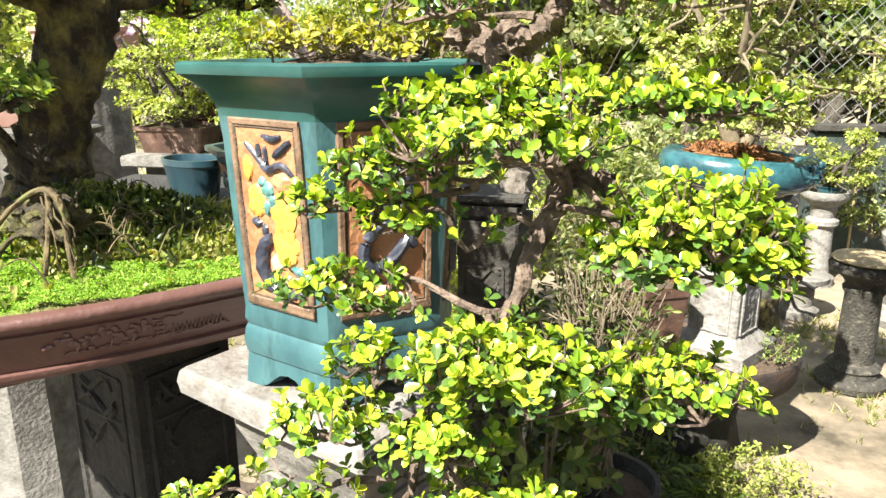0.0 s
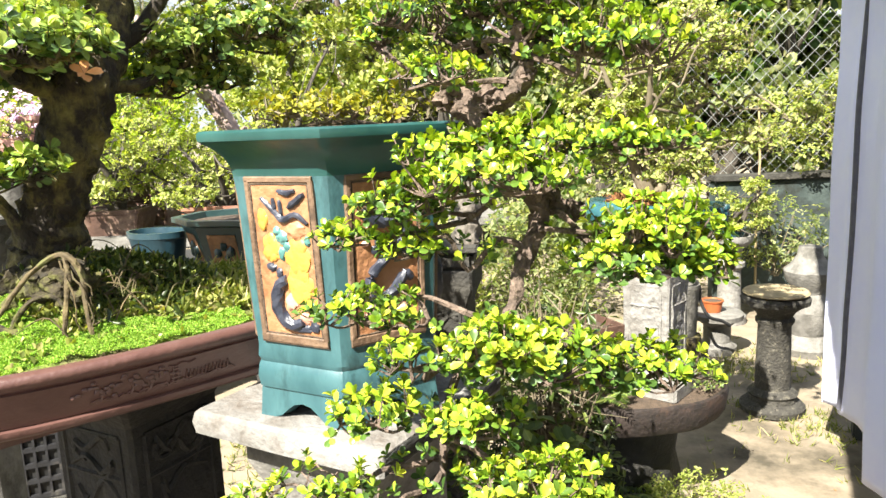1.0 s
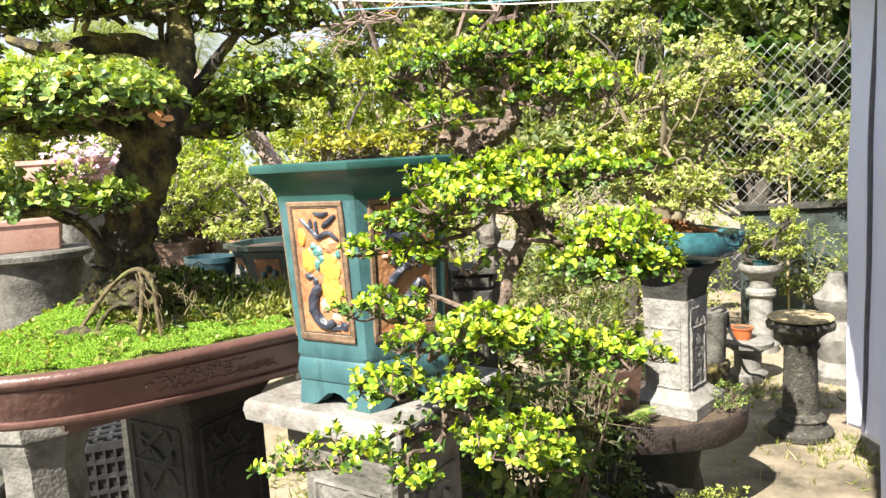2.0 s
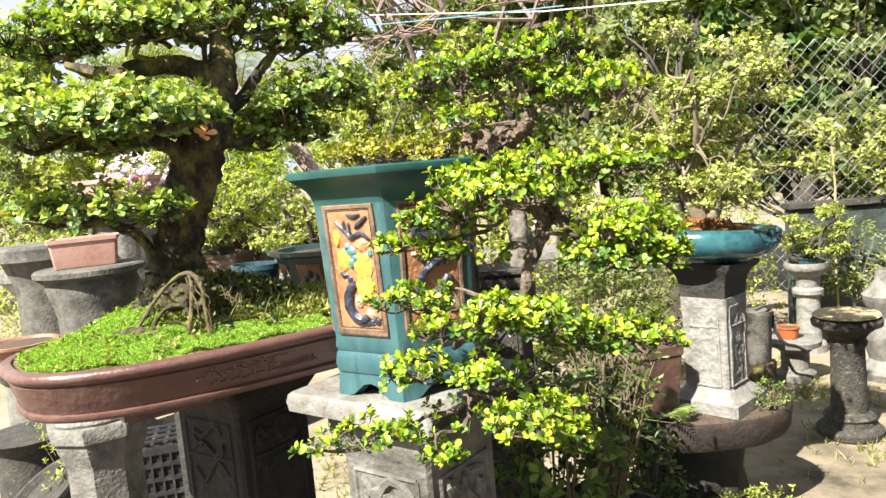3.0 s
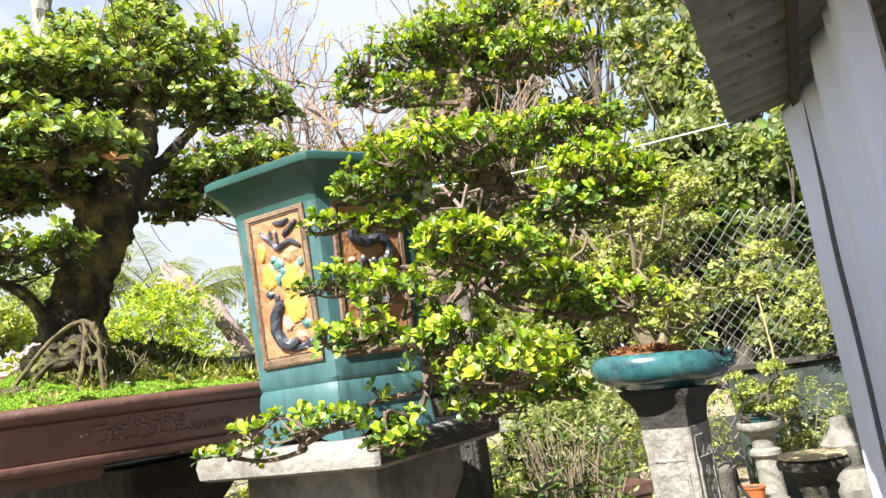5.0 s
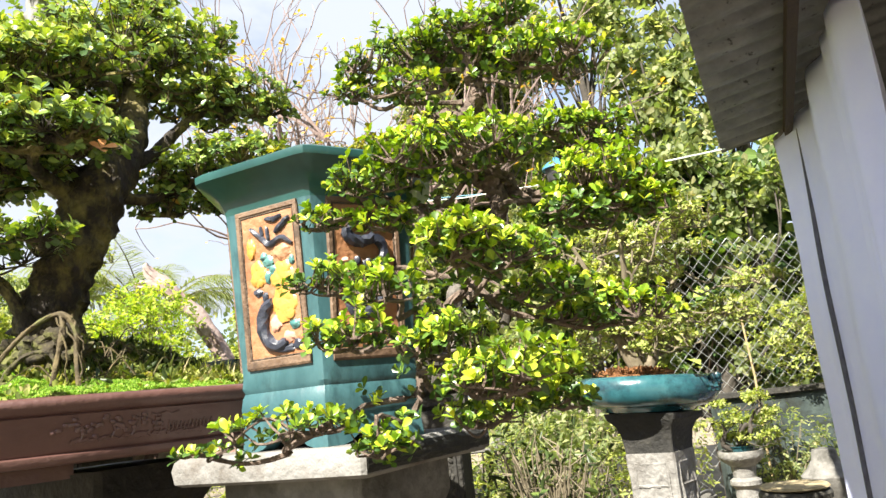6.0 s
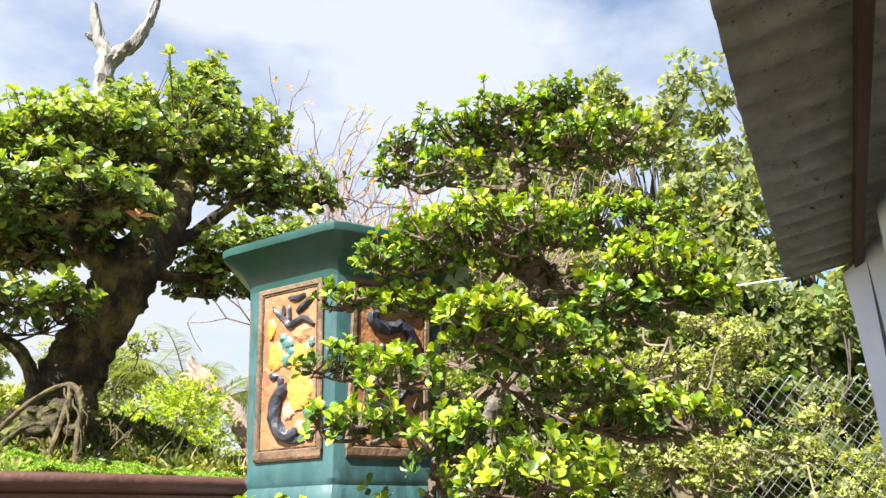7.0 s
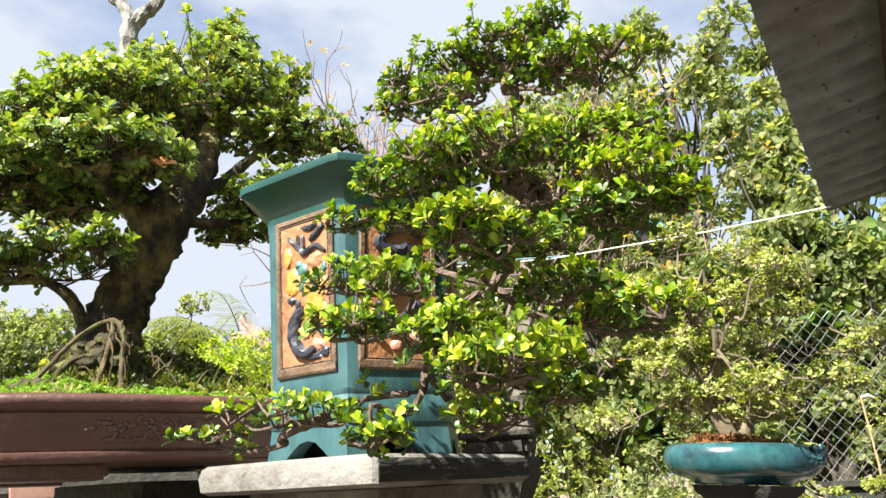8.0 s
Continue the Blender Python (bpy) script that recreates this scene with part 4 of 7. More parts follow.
def oval_tray():
    tray = thing("oval_bonsai_tray", TRAY, "long reddish-brown oval clay bonsai tray with a carved landscape", "bonsai tray", turn=TRAY_TURN)
    hx, hy = 0.548, 0.278
    prof = ((-0.050, 0.003), (-0.044, 0.0), (-0.026, 0.001), (-0.021, 0.007), (-0.021, 0.014), (-0.027, 0.0165), (-0.024, 0.020), (-0.012, 0.066), (-0.0105, 0.0685), (-0.0135, 0.0705), (-0.011, 0.073), (-0.004, 0.078), (0.0, 0.085), (-0.002, 0.092), (-0.007, 0.096), (-0.022, 0.096), (-0.028, 0.088))
    part("body", Buf().rings([oval(hx + d, hy + d, z) for d, z in prof]), tray_clay, tray, sharp=50)
    for sx in (-1, 1):
        for sy in (-1, 1):
            part("foot", Buf().box(sx * 0.30, sy * 0.14, -0.009, 0.17, 0.08, 0.026, 0, 0.005), tray_clay, tray)
    # carved landscape on the long front: rocks, trees, a pagoda and a far shore
    rng = np.random.default_rng(12)

    def at(u, w):
        # on the outside of the wall; the motif is narrowed to its place on the long side
        x = -0.244 + 0.70 * (u + 0.02)
        w = 0.020 + (w - 0.036) * 0.58
        d = -0.024 + (w - 0.020) * 0.26
        y = -(hy + d) * (1 - abs(x / (hx + d)) ** 2.57) ** (1 / 2.57)
        return (x, y - 0.0006, w)

    rel = Buf()
    for k in range(46):
        u = rng.uniform(-0.02, 0.27)
        rel.tube([at(u, rng.uniform(0.050, 0.056)), at(u + rng.uniform(0.008, 0.02), 0.053 + rng.uniform(0, 0.01)), at(u + rng.uniform(0.02, 0.03), 0.051)], 0.0017, 5)
    for c, n in ((0.0, 18), (0.10, 18), (0.06, 10)):
        for _ in range(n):
            rel.blob(at(c + rng.normal() * 0.022, 0.086 + rng.normal() * 0.011), (0.005, 0.003, 0.0035), 4, 7)
        rel.tube([at(c, 0.056), at(c + 0.006, 0.072), at(c, 0.09)], 0.0022, 5)
    for f in range(4):
        w = 0.058 + f * 0.012
        rel.tube([at(0.155 - 0.012 + f * 0.0018, w), at(0.155 + 0.012 - f * 0.0018, w)], 0.0020, 5)
        rel.tube([at(0.149, w), at(0.149, w + 0.012)], 0.0015, 5), rel.tube([at(0.161, w), at(0.161, w + 0.012)], 0.0015, 5)
    for k in range(12):
        u = 0.18 + 0.009 * k
        rel.tube([at(u, 0.060), at(u + 0.001, 0.076 + 0.008 * rng.uniform()), at(u + 0.004, 0.066)], 0.0016, 5)
    rel.tube([at(u, w) for u, w in spline([(0.14, 0.106), (0.155, 0.101), (0.17, 0.107), (0.185, 0.102), (0.20, 0.108)], 18)], 0.0015, 5)
    part("landscape_relief", rel, tray_clay, tray, "shallow carved landscape with pagoda and trees", kind="stuff")
    return tray


oval_tray()


def moss_z(x, y):
    """Height of the planted mound, in the tray's own space."""
    q = (abs(x / 0.518) ** 2.57 + abs(y / 0.25) ** 2.57)
    d = math.hypot((x + 0.171) / 0.20, (y - 0.03) / 0.15)
    e = math.hypot((x + 0.001) / 0.12, (y + 0.02) / 0.12)
    return 0.096 + 0.016 * max(0.0, 1 - q) + 0.088 * math.exp(-d * d * 1.1) + 0.018 * math.exp(-e * e) + 0.010 * noise.noise((x * 16, y * 16, 1)) + 0.006 * noise.noise((x * 42, y * 42, 5)) + 0.004 * noise.noise((x * 90, y * 90, 8))


def tray_planting():
    rng = np.random.default_rng(21)
    mound = thing("moss_mound", TRAY, "bright green moss and weeds over the soil of the oval tray", "moss", turn=TRAY_TURN)
    rings = []
    for s in (1.0, 0.94, 0.86, 0.76, 0.66, 0.56, 0.46, 0.36, 0.26, 0.16, 0.06):
        rings.append([(x * s, y * s, moss_z(x * s, y * s) - 0.009) for x, y, _ in oval(0.521, 0.251, 0)])
    part("soil", Buf().rings(rings, cap0=False), moss_ground, mound)
    n = 170000
    sp = rng.uniform(-1, 1, (n, 2)) * (0.514, 0.245)
    keep = (np.abs(sp[:, 0] / 0.514) ** 2.57 + np.abs(sp[:, 1] / 0.245) ** 2.57) < 1
    bare = np.array([noise.noise((x * 9, y * 9, 7)) for x, y in sp]) < 0.42
    root = np.hypot(sp[:, 0] + 0.161, sp[:, 1] - 0.06) > 0.085
    edge = np.array([0.03 * noise.noise((x * 14, y * 14, 2)) for x, y in sp])
    mossy = ((sp[:, 0] < -0.241 + 2 * edge) | (sp[:, 1] < -0.15 + edge - 0.28 * np.clip(sp[:, 0] + 0.131, 0, 1)))
    pick = sp[keep & bare & root & mossy][:60000]
    z = np.array([moss_z(x, y) for x, y in pick])
    part("moss", tuft_mesh("moss", rng, np.c_[pick, z - 0.003], np.tile((0, 0, 1.0), (len(pick), 1)), 4, 0.0034, LEAF_FAR, 1.3), moss_leaf, mound, "fine bright green moss", kind="stuff")
    pick = sp[keep & ~mossy & (bare | (rng.uniform(size=n) < 0.4))][:9000]
    z = np.array([moss_z(x, y) for x, y in pick])
    part("weed_cover", tuft_mesh("weed_cover", rng, np.c_[pick, z - 0.003], np.tile((0, 0, 1.0), (len(pick), 1)), 4, 0.0125, LEAF_MID, 1.7), weed_leaf, mound, "dry and green low weeds", kind="stuff")
    g = sp[keep & root & mossy][::420]
    z = np.array([moss_z(x, y) for x, y in g])
    part("weed_sprout", tuft_mesh("weed_sprout", rng, np.c_[g, z - 0.002], np.tile((0, 0, 1.0), (len(g), 1)), 4, 0.013, LEAF_MID, 1.2), weed_leaf, mound, "small weeds in the moss", kind="stuff")
    g = sp[keep & root & ~mossy][::150]
    z = np.array([moss_z(x, y) for x, y in g])
    part("grass", tuft_mesh("grass", rng, np.c_[g, z - 0.003], np.tile((0, 0, 1.0), (len(g), 1)), 3, 0.036, BLADE, 1.1), grass_leaf, mound, "thin grass blades", kind="stuff")
    g = np.c_[rng.normal(size=170) * 0.05 - 0.091, rng.normal(size=170) * 0.045 - 0.05]
    z = np.array([moss_z(x, y) for x, y in g])
    part("fern_cover", tuft_mesh("fern_cover", rng, np.c_[g, z], np.tile((0, 0, 1.0), (len(g), 1)), 8, 0.019, LEAF_MID, 2.0, 0.5), weed_leaf, mound, "dark green little ferns at the trunk's foot", kind="stuff")

    # dry strands and thin roots tangled beside the arching root
    dry = Buf()
    for _ in range(34):
        x, y = rng.normal() * 0.07 - 0.13, rng.normal() * 0.035 - 0.085
        a, ln = rng.uniform(0, math.pi), rng.uniform(0.03, 0.09)
        dx, dy = ln * math.cos(a), ln * 0.5 * math.sin(a)
        h = rng.uniform(0.008, 0.045)
        pts = spline([(x - dx, y - dy, moss_z(x - dx, y - dy)), (x - dx * 0.3, y - dy * 0.3, moss_z(x, y) + h), (x + dx * 0.4, y + dy * 0.4, moss_z(x, y) + h * 0.8), (x + dx, y + dy, moss_z(x + dx, y + dy))], 10)
        dry.tube([tuple(q) for q in pts], [0.0013, 0.0013, 0.0012, 0.0012, 0.0011, 0.0011, 0.001, 0.001, 0.0009, 0.0008], 4)
    part("dry_strand", dry, root_mat, mound, "tangle of dry stalks and thin roots", kind="stuff")
    g = np.c_[rng.normal(size=330) * 0.065 - 0.085, rng.normal(size=330) * 0.045 - 0.06]
    z = np.array([moss_z(x, y) for x, y in g])
    part("fern_tuft", tuft_mesh("fern_tuft", rng, np.c_[g, z], np.tile((0, 0, 1.0), (len(g), 1)), 6, 0.024, LEAF_MID, 1.7, 0.5), leaf_shrub, mound, "dark narrow-leaved weeds", kind="stuff")


tray_planting()


def old_tree():
    rng = np.random.default_rng(5)
    o = np.array([-0.59, 1.43, 1.38])
    tree = thing("old_bonsai_tree", o, "thick-trunked old bonsai tree with dark green cloud-shaped foliage", "bonsai")
    trunk = Buf()
    main = [(-0.63, 1.44, 1.34), (-0.615, 1.43, 1.42), (-0.60, 1.43, 1.50), (-0.577, 1.43, 1.57), (-0.550, 1.44, 1.65), (-0.527, 1.45, 1.72), (-0.50, 1.50, 1.82), (-0.49, 1.54, 1.91), (-0.51, 1.59, 2.0), (-0.52, 1.64, 2.12), (-0.525, 1.67, 2.24)]
    p, r = limb(np.array(main) - o, [0.086, 0.066, 0.054, 0.050, 0.052, 0.054, 0.042, 0.030, 0.022, 0.013, 0.006], 90)
    trunk.tube(p, r, 64, 0.24, 48)
    # heavier limbs: pale low limb, crossing limb, right-hand fork
    for pts, rad in (
        ([(-0.60, 1.385, 1.44), (-0.635, 1.365, 1.525), (-0.685, 1.34, 1.575), (-0.76, 1.32, 1.578), (-0.85, 1.30, 1.60)], [0.014, 0.0115, 0.0095, 0.008, 0.004]),
        ([(-0.535, 1.46, 1.74), (-0.60, 1.42, 1.80), (-0.68, 1.40, 1.84), (-0.78, 1.40, 1.84), (-0.88, 1.42, 1.86)], [0.022, 0.018, 0.014, 0.010, 0.005]),
        ([(-0.49, 1.53, 1.88), (-0.58, 1.48, 1.915), (-0.70, 1.42, 1.90), (-0.80, 1.42, 1.93)], [0.027, 0.023, 0.017, 0.008]),
        ([(-0.515, 1.48, 1.78), (-0.46, 1.55, 1.83), (-0.425, 1.60, 1.90), (-0.38, 1.64, 1.955), (-0.30, 1.70, 1.98)], [0.019, 0.015, 0.012, 0.009, 0.004]),
        ([(-0.53, 1.45, 1.73), (-0.47, 1.52, 1.73), (-0.42, 1.58, 1.76), (-0.34, 1.63, 1.79)], [0.014, 0.011, 0.008, 0.004]),
        ([(-0.545, 1.43, 1.71), (-0.57, 1.36, 1.735), (-0.55, 1.28, 1.745), (-0.50, 1.23, 1.755)], [0.018, 0.014, 0.010, 0.005]),
    ):
        p, r = limb(np.array(pts) - o, rad, 26)
        trunk.tube(p, r, 10, 0.4, 28)
    part("trunk", trunk, bark, tree, "dark furrowed trunk with yellowish moss")
    for pts, rad in (
        ([(-0.60, 1.212, 1.35), (-0.575, 1.225, 1.39), (-0.535, 1.24, 1.44), (-0.50, 1.255, 1.466), (-0.475, 1.252, 1.462), (-0.455, 1.245, 1.435), (-0.452, 1.238, 1.39), (-0.445, 1.232, 1.345)], [0.0038, 0.0036, 0.0038, 0.0045, 0.005, 0.005, 0.004, 0.0036]),
        ([(-0.485, 1.254, 1.464), (-0.475, 1.24, 1.44), (-0.478, 1.232, 1.395), (-0.485, 1.225, 1.345)], [0.0036, 0.0042, 0.004, 0.0036]),
        ([(-0.565, 1.215, 1.345), (-0.548, 1.225, 1.385), (-0.525, 1.235, 1.405), (-0.495, 1.235, 1.405), (-0.478, 1.23, 1.385)], [0.005, 0.0045, 0.0035, 0.003, 0.003]),
        ([(-0.60, 1.37, 1.43), (-0.63, 1.32, 1.40), (-0.645, 1.28, 1.37), (-0.68, 1.25, 1.345)], [0.024, 0.02, 0.014, 0.008]),
        ([(-0.54, 1.37, 1.41), (-0.46, 1.34, 1.39), (-0.41, 1.33, 1.36), (-0.35, 1.34, 1.32)], [0.018, 0.012, 0.008, 0.005]),
        ([(-0.66, 1.225, 1.352), (-0.60, 1.215, 1.362), (-0.545, 1.212, 1.355)], [0.006, 0.011, 0.007]),
    ):
        p, r = limb(np.array(pts) - o, rad, 26)
        part("root", Buf().tube(p, r, 9, 0.5, 60), root_mat if r[0] < 0.004 else stump_bark, tree, "arching pale exposed root")
    fine = Buf()
    for _ in range(4):
        a = np.array((-0.476, 1.25, 1.458)) + rng.normal(size=3) * (0.012, 0.006, 0.004)
        e = np.array((rng.uniform(-0.475, -0.435), rng.uniform(1.225, 1.26), 1.35))
        m = a * 0.45 + e * 0.55 + np.array((rng.uniform(0.006, 0.022), -0.006, rng.uniform(0, 0.012)))
        p, r = limb(np.array([a, m, e]) - o, [0.0016, 0.0014, 0.0010], 14)
        p = [tuple(np.array(q) + rng.normal(size=3) * 0.0018) for q in p]
        fine.tube(p, r, 5, 0.3, 90)
    part("root_hair", fine, root_mat, tree, "bundle of thin roots draped to the soil", kind="stuff")
    stump = Buf().blob(np.array((-0.54, 1.31, 1.40)) - o, (0.066, 0.045, 0.036), 40, 56, lump=0.7, freq=12)
    stump.blob(np.array((-0.505, 1.290, 1.412)) - o, (0.026, 0.020, 0.024), 24, 32, lump=0.9, freq=20)
    stump.blob(np.array((-0.63, 1.33, 1.35)) - o, (0.045, 0.04, 0.03), 24, 32, lump=0.8, freq=16)
    stump.blob(np.array((-0.492, 1.268, 1.425)) - o, (0.034, 0.018, 0.036), 24, 32, lump=0.8, freq=20)
    stump.blob(np.array((-0.585, 1.30, 1.385)) - o, (0.045, 0.035, 0.045), 28, 36, lump=0.9, freq=18)
    stump.v = [tuple(Vector(v) + 0.010 * noise.noise_vector(Vector(v) * 60) + 0.003 * noise.noise_vector(Vector(v) * 160)) for v in stump.v]
    part("root_stump", stump, stump_bark, tree, "knobbly mossy root mass")
    jin = Buf()
    for pts, rad in (
        ([(-0.655, 1.50, 2.02), (-0.668, 1.50, 2.12), (-0.676, 1.50, 2.18), (-0.682, 1.50, 2.262), (-0.708, 1.50, 2.31), (-0.728, 1.49, 2.40)], [0.026, 0.023, 0.021, 0.017, 0.013, 0.007]),
        ([(-0.680, 1.50, 2.225), (-0.655, 1.50, 2.262), (-0.618, 1.50, 2.295), (-0.59, 1.50, 2.36), (-0.575, 1.49, 2.42)], [0.017, 0.015, 0.013, 0.010, 0.005]),
        ([(-0.70, 1.50, 2.30), (-0.728, 1.495, 2.315), (-0.735, 1.49, 2.318)], [0.010, 0.007, 0.003]),
        ([(-0.672, 1.50, 2.17), (-0.692, 1.49, 2.178)], [0.010, 0.004]),
    ):
        p, r = limb(np.array(pts) - o, rad, 26)
        jin.tube(p, r, 18, 0.55, 55)
    part("dead_branch", jin, deadwood, tree, "bleached white forked dead branch")
    pads = (
        ((-0.672, 1.285, 1.600), 0.165, 0.040, 105, (-0.76, 1.32, 1.578)), ((-0.81, 1.31, 1.615), 0.10, 0.042, 55, (-0.80, 1.31, 1.585)),
        # the cushion at y 1.15 is added to throw shade on the trunk
        ((-0.778, 1.33, 1.775), 0.125, 0.040, 90, (-0.68, 1.40, 1.84)), ((-0.77, 1.15, 1.775), 0.13, 0.04, 95, (-0.70, 1.33, 1.76)), ((-0.56, 1.25, 1.775), 0.165, 0.048, 150, (-0.55, 1.28, 1.745)), ((-0.45, 1.22, 1.765), 0.06, 0.03, 26, (-0.50, 1.23, 1.755)),
        ((-0.843, 1.42, 1.81), 0.13, 0.055, 110, (-0.78, 1.40, 1.84)), ((-0.70, 1.36, 1.795), 0.12, 0.040, 70, (-0.68, 1.40, 1.84)),
        ((-0.865, 1.47, 1.995), 0.145, 0.058, 140, (-0.80, 1.42, 1.93)), ((-0.704, 1.48, 2.03), 0.175, 0.075, 190, (-0.60, 1.52, 1.96)), ((-0.62, 1.38, 1.985), 0.14, 0.045, 110, (-0.62, 1.46, 1.91)),
        ((-0.581, 1.60, 2.10), 0.22, 0.08, 230, (-0.52, 1.62, 2.06)), ((-0.45, 1.60, 2.04), 0.15, 0.06, 62, (-0.51, 1.60, 2.02)), ((-0.525, 1.68, 2.225), 0.10, 0.06, 90, (-0.525, 1.66, 2.18)), ((-0.53, 1.69, 2.30), 0.06, 0.06, 46, (-0.525, 1.67, 2.24)), ((-0.68, 1.62, 2.16), 0.13, 0.06, 90, (-0.55, 1.62, 2.06)),
        ((-0.33, 1.71, 2.02), 0.13, 0.048, 100, (-0.34, 1.67, 1.97)), ((-0.40, 1.63, 1.985), 0.13, 0.045, 52, (-0.40, 1.62, 1.93)), ((-0.24, 1.73, 1.985), 0.06, 0.03, 26, (-0.30, 1.70, 1.98)),
        ((-0.310, 1.66, 1.835), 0.135, 0.055, 120, (-0.38, 1.60, 1.775)), ((-0.400, 1.59, 1.79), 0.10, 0.045, 70, (-0.42, 1.58, 1.76)), ((-0.445, 1.60, 1.735), 0.075, 0.04, 46, (-0.42, 1.58, 1.76)), ((-0.35, 1.66, 1.745), 0.07, 0.035, 40, (-0.38, 1.61, 1.78)),
        ((-0.93, 1.44, 1.89), 0.10, 0.05, 50, (-0.86, 1.41, 1.86)), ((-0.47, 1.30, 1.78), 0.09, 0.038, 55, (-0.52, 1.30, 1.75)), ((-0.42, 1.70, 2.15), 0.11, 0.06, 80, (-0.50, 1.65, 2.10)), ((-0.33, 1.66, 1.955), 0.10, 0.03, 30, (-0.36, 1.65, 1.96)), ((-0.63, 1.27, 1.800), 0.13, 0.035, 70, (-0.60, 1.36, 1.78)), ((-0.50, 1.42, 1.985), 0.11, 0.04, 24, (-0.52, 1.52, 1.92)), ((-0.60, 1.60, 2.02), 0.13, 0.05, 60, (-0.53, 1.59, 1.98)), ((-0.66, 1.34, 1.818), 0.15, 0.040, 70, (-0.68, 1.40, 1.84)), ((-0.86, 1.36, 1.785), 0.11, 0.04, 60, (-0.80, 1.40, 1.80)), ((-0.52, 1.36, 1.812), 0.10, 0.036, 45, (-0.56, 1.42, 1.80)), ((-0.67, 1.38, 1.755), 0.13, 0.038, 85, (-0.62, 1.42, 1.80)), ((-0.50, 1.225, 1.598), 0.055, 0.022, 20, (-0.62, 1.29, 1.60)), ((-0.74, 1.58, 2.10), 0.12, 0.055, 60, (-0.66, 1.55, 2.05)), ((-0.80, 1.46, 1.79), 0.12, 0.040, 60, (-0.78, 1.41, 1.83)), ((-0.74, 1.42, 1.748), 0.10, 0.032, 45, (-0.68, 1.41, 1.80)),
    )
    twigs, tips, axes, vigour = Buf(), [], [], []
    for c, rx, rz, n, root in pads:
        t, a = pad_tips(rng, np.array(c) - o, rx * 1.05, rx * 0.85, rz * 1.15, int(n * 1.48))
        # tips low in the cushion lean towards the darker leaf tone
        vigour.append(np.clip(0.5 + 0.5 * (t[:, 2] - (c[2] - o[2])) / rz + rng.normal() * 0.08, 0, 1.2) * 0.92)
        pad_twigs(rng, twigs, np.array(root) - o, np.array(c) - o, rx, rx * 0.75, rz, t, a, 0.008, 6, 0.0011)
        tips.append(t), axes.append(a)
    part("branch", twigs, bark, tree, "fine dark branches")
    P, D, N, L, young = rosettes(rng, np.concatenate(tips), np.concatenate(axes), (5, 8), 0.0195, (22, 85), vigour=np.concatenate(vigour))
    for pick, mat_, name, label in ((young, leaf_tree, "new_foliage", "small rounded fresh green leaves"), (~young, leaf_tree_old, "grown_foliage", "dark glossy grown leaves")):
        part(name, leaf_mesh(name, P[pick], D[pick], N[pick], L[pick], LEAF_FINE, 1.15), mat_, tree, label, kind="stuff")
    orange = rosettes(rng, np.array([[-0.405, 1.232, 1.735], [-0.72, 1.25, 1.80]]) - o, np.array([[0, -0.4, 0.8], [0, -0.4, 0.8]]), (5, 6), 0.026, (40, 80))
    part("faded_leaves", leaf_mesh("faded_leaves", *orange, LEAF_FINE), surface("faded_orange_leaf", (0.55, 0.22, 0.07), (0.72, 0.36, 0.14), 40, 0.5, bump=0.1), tree, "a few faded orange leaves")


old_tree()
# its near-black colour carries the shade thrown by the tray
carved_pedestal("pedestal", (-0.551, 1.557, 0.0), 1.211, 0.11, -116, concrete_shade, "concrete pedestal coloured shade-dark, carved with leaves, under an oval tray", carve=(0, 1), flare=0.03)


# ---- grey column with the teal dish ----
COL = (0.898, 3.20)


def basin():
    ob = thing("round_basin", (0.760, 3.21, 0.375), "broad round grey-brown shallow basin carrying a grey pedestal", "basin")
    part("soil", Buf().lathe([(0.414, 0.106), (0.2, 0.112), (0.01, 0.114)], sides=40, cap0=False, wobble=0.02, squash=0.72), soil, ob, "damp dark soil")
    part("basin_shell", Buf().lathe([(0.37, 0.0), (0.415, 0.004), (0.433, 0.03), (0.443, 0.11), (0.437, 0.122), (0.421, 0.124), (0.413, 0.112), (0.405, 0.095), (0.10, 0.09)], sides=56, wobble=0.03, squash=0.72), rust, ob)
    # drum widened and coloured near-black to stand for the shade under the basin
    st = thing("shade_drum", (0.78, 3.30, 0.0), "dark drum added for the shade under a round basin", "stone")
    part("drum", Buf().lathe([(0.25, 0.0), (0.26, 0.02), (0.235, 0.18), (0.25, 0.374)], sides=24, wobble=0.15), concrete_shade, st)


basin()
column = carved_pedestal("pedestal", (*COL, 0.487), 0.495, 0.100, -128, concrete_pale, "pale grey concrete pedestal with a raised panel", flare=0.004, foot=0.060, carve=())


def raised_panel(ped, half, turn, z0, z1):
    """A weathered border with two fields on each side of a pedestal."""
    for k in range(4):
        a = radians(turn) + k * math.pi / 2
        nx, sx = Vector((math.cos(a), math.sin(a), 0)), Vector((-math.sin(a), math.cos(a), 0))
        at = lambda u, w: nx * (half + 0.0005) + sx * u + Vector((0, 0, w))
        hw = half * 0.66
        for line in ([(-hw, z0), (hw, z0)], [(hw, z0), (hw, z1)], [(hw, z1), (-hw, z1)], [(-hw, z1), (-hw, z0)], [(-hw, z1 - 0.085), (hw, z1 - 0.085)]):
            part("panel_border", Buf().tube([at(u, w) for u, w in spline(line, 12)], 0.006, 6, 0.7, 60), concrete_pale, ped)
        worn = Buf().grid(lambda u, v: at((u - 0.5) * 1.9 * hw, z0 + 0.004 + (z1 - z0 - 0.008) * v) + nx * (0.0012 + 0.005 * noise.noise((u * 5, v * 12, k)) + 0.003 * noise.noise((u * 13, v * 30, k))), 20, 50)
        part("worn_carving", worn, concrete_pale, ped, "weathered shallow carving")


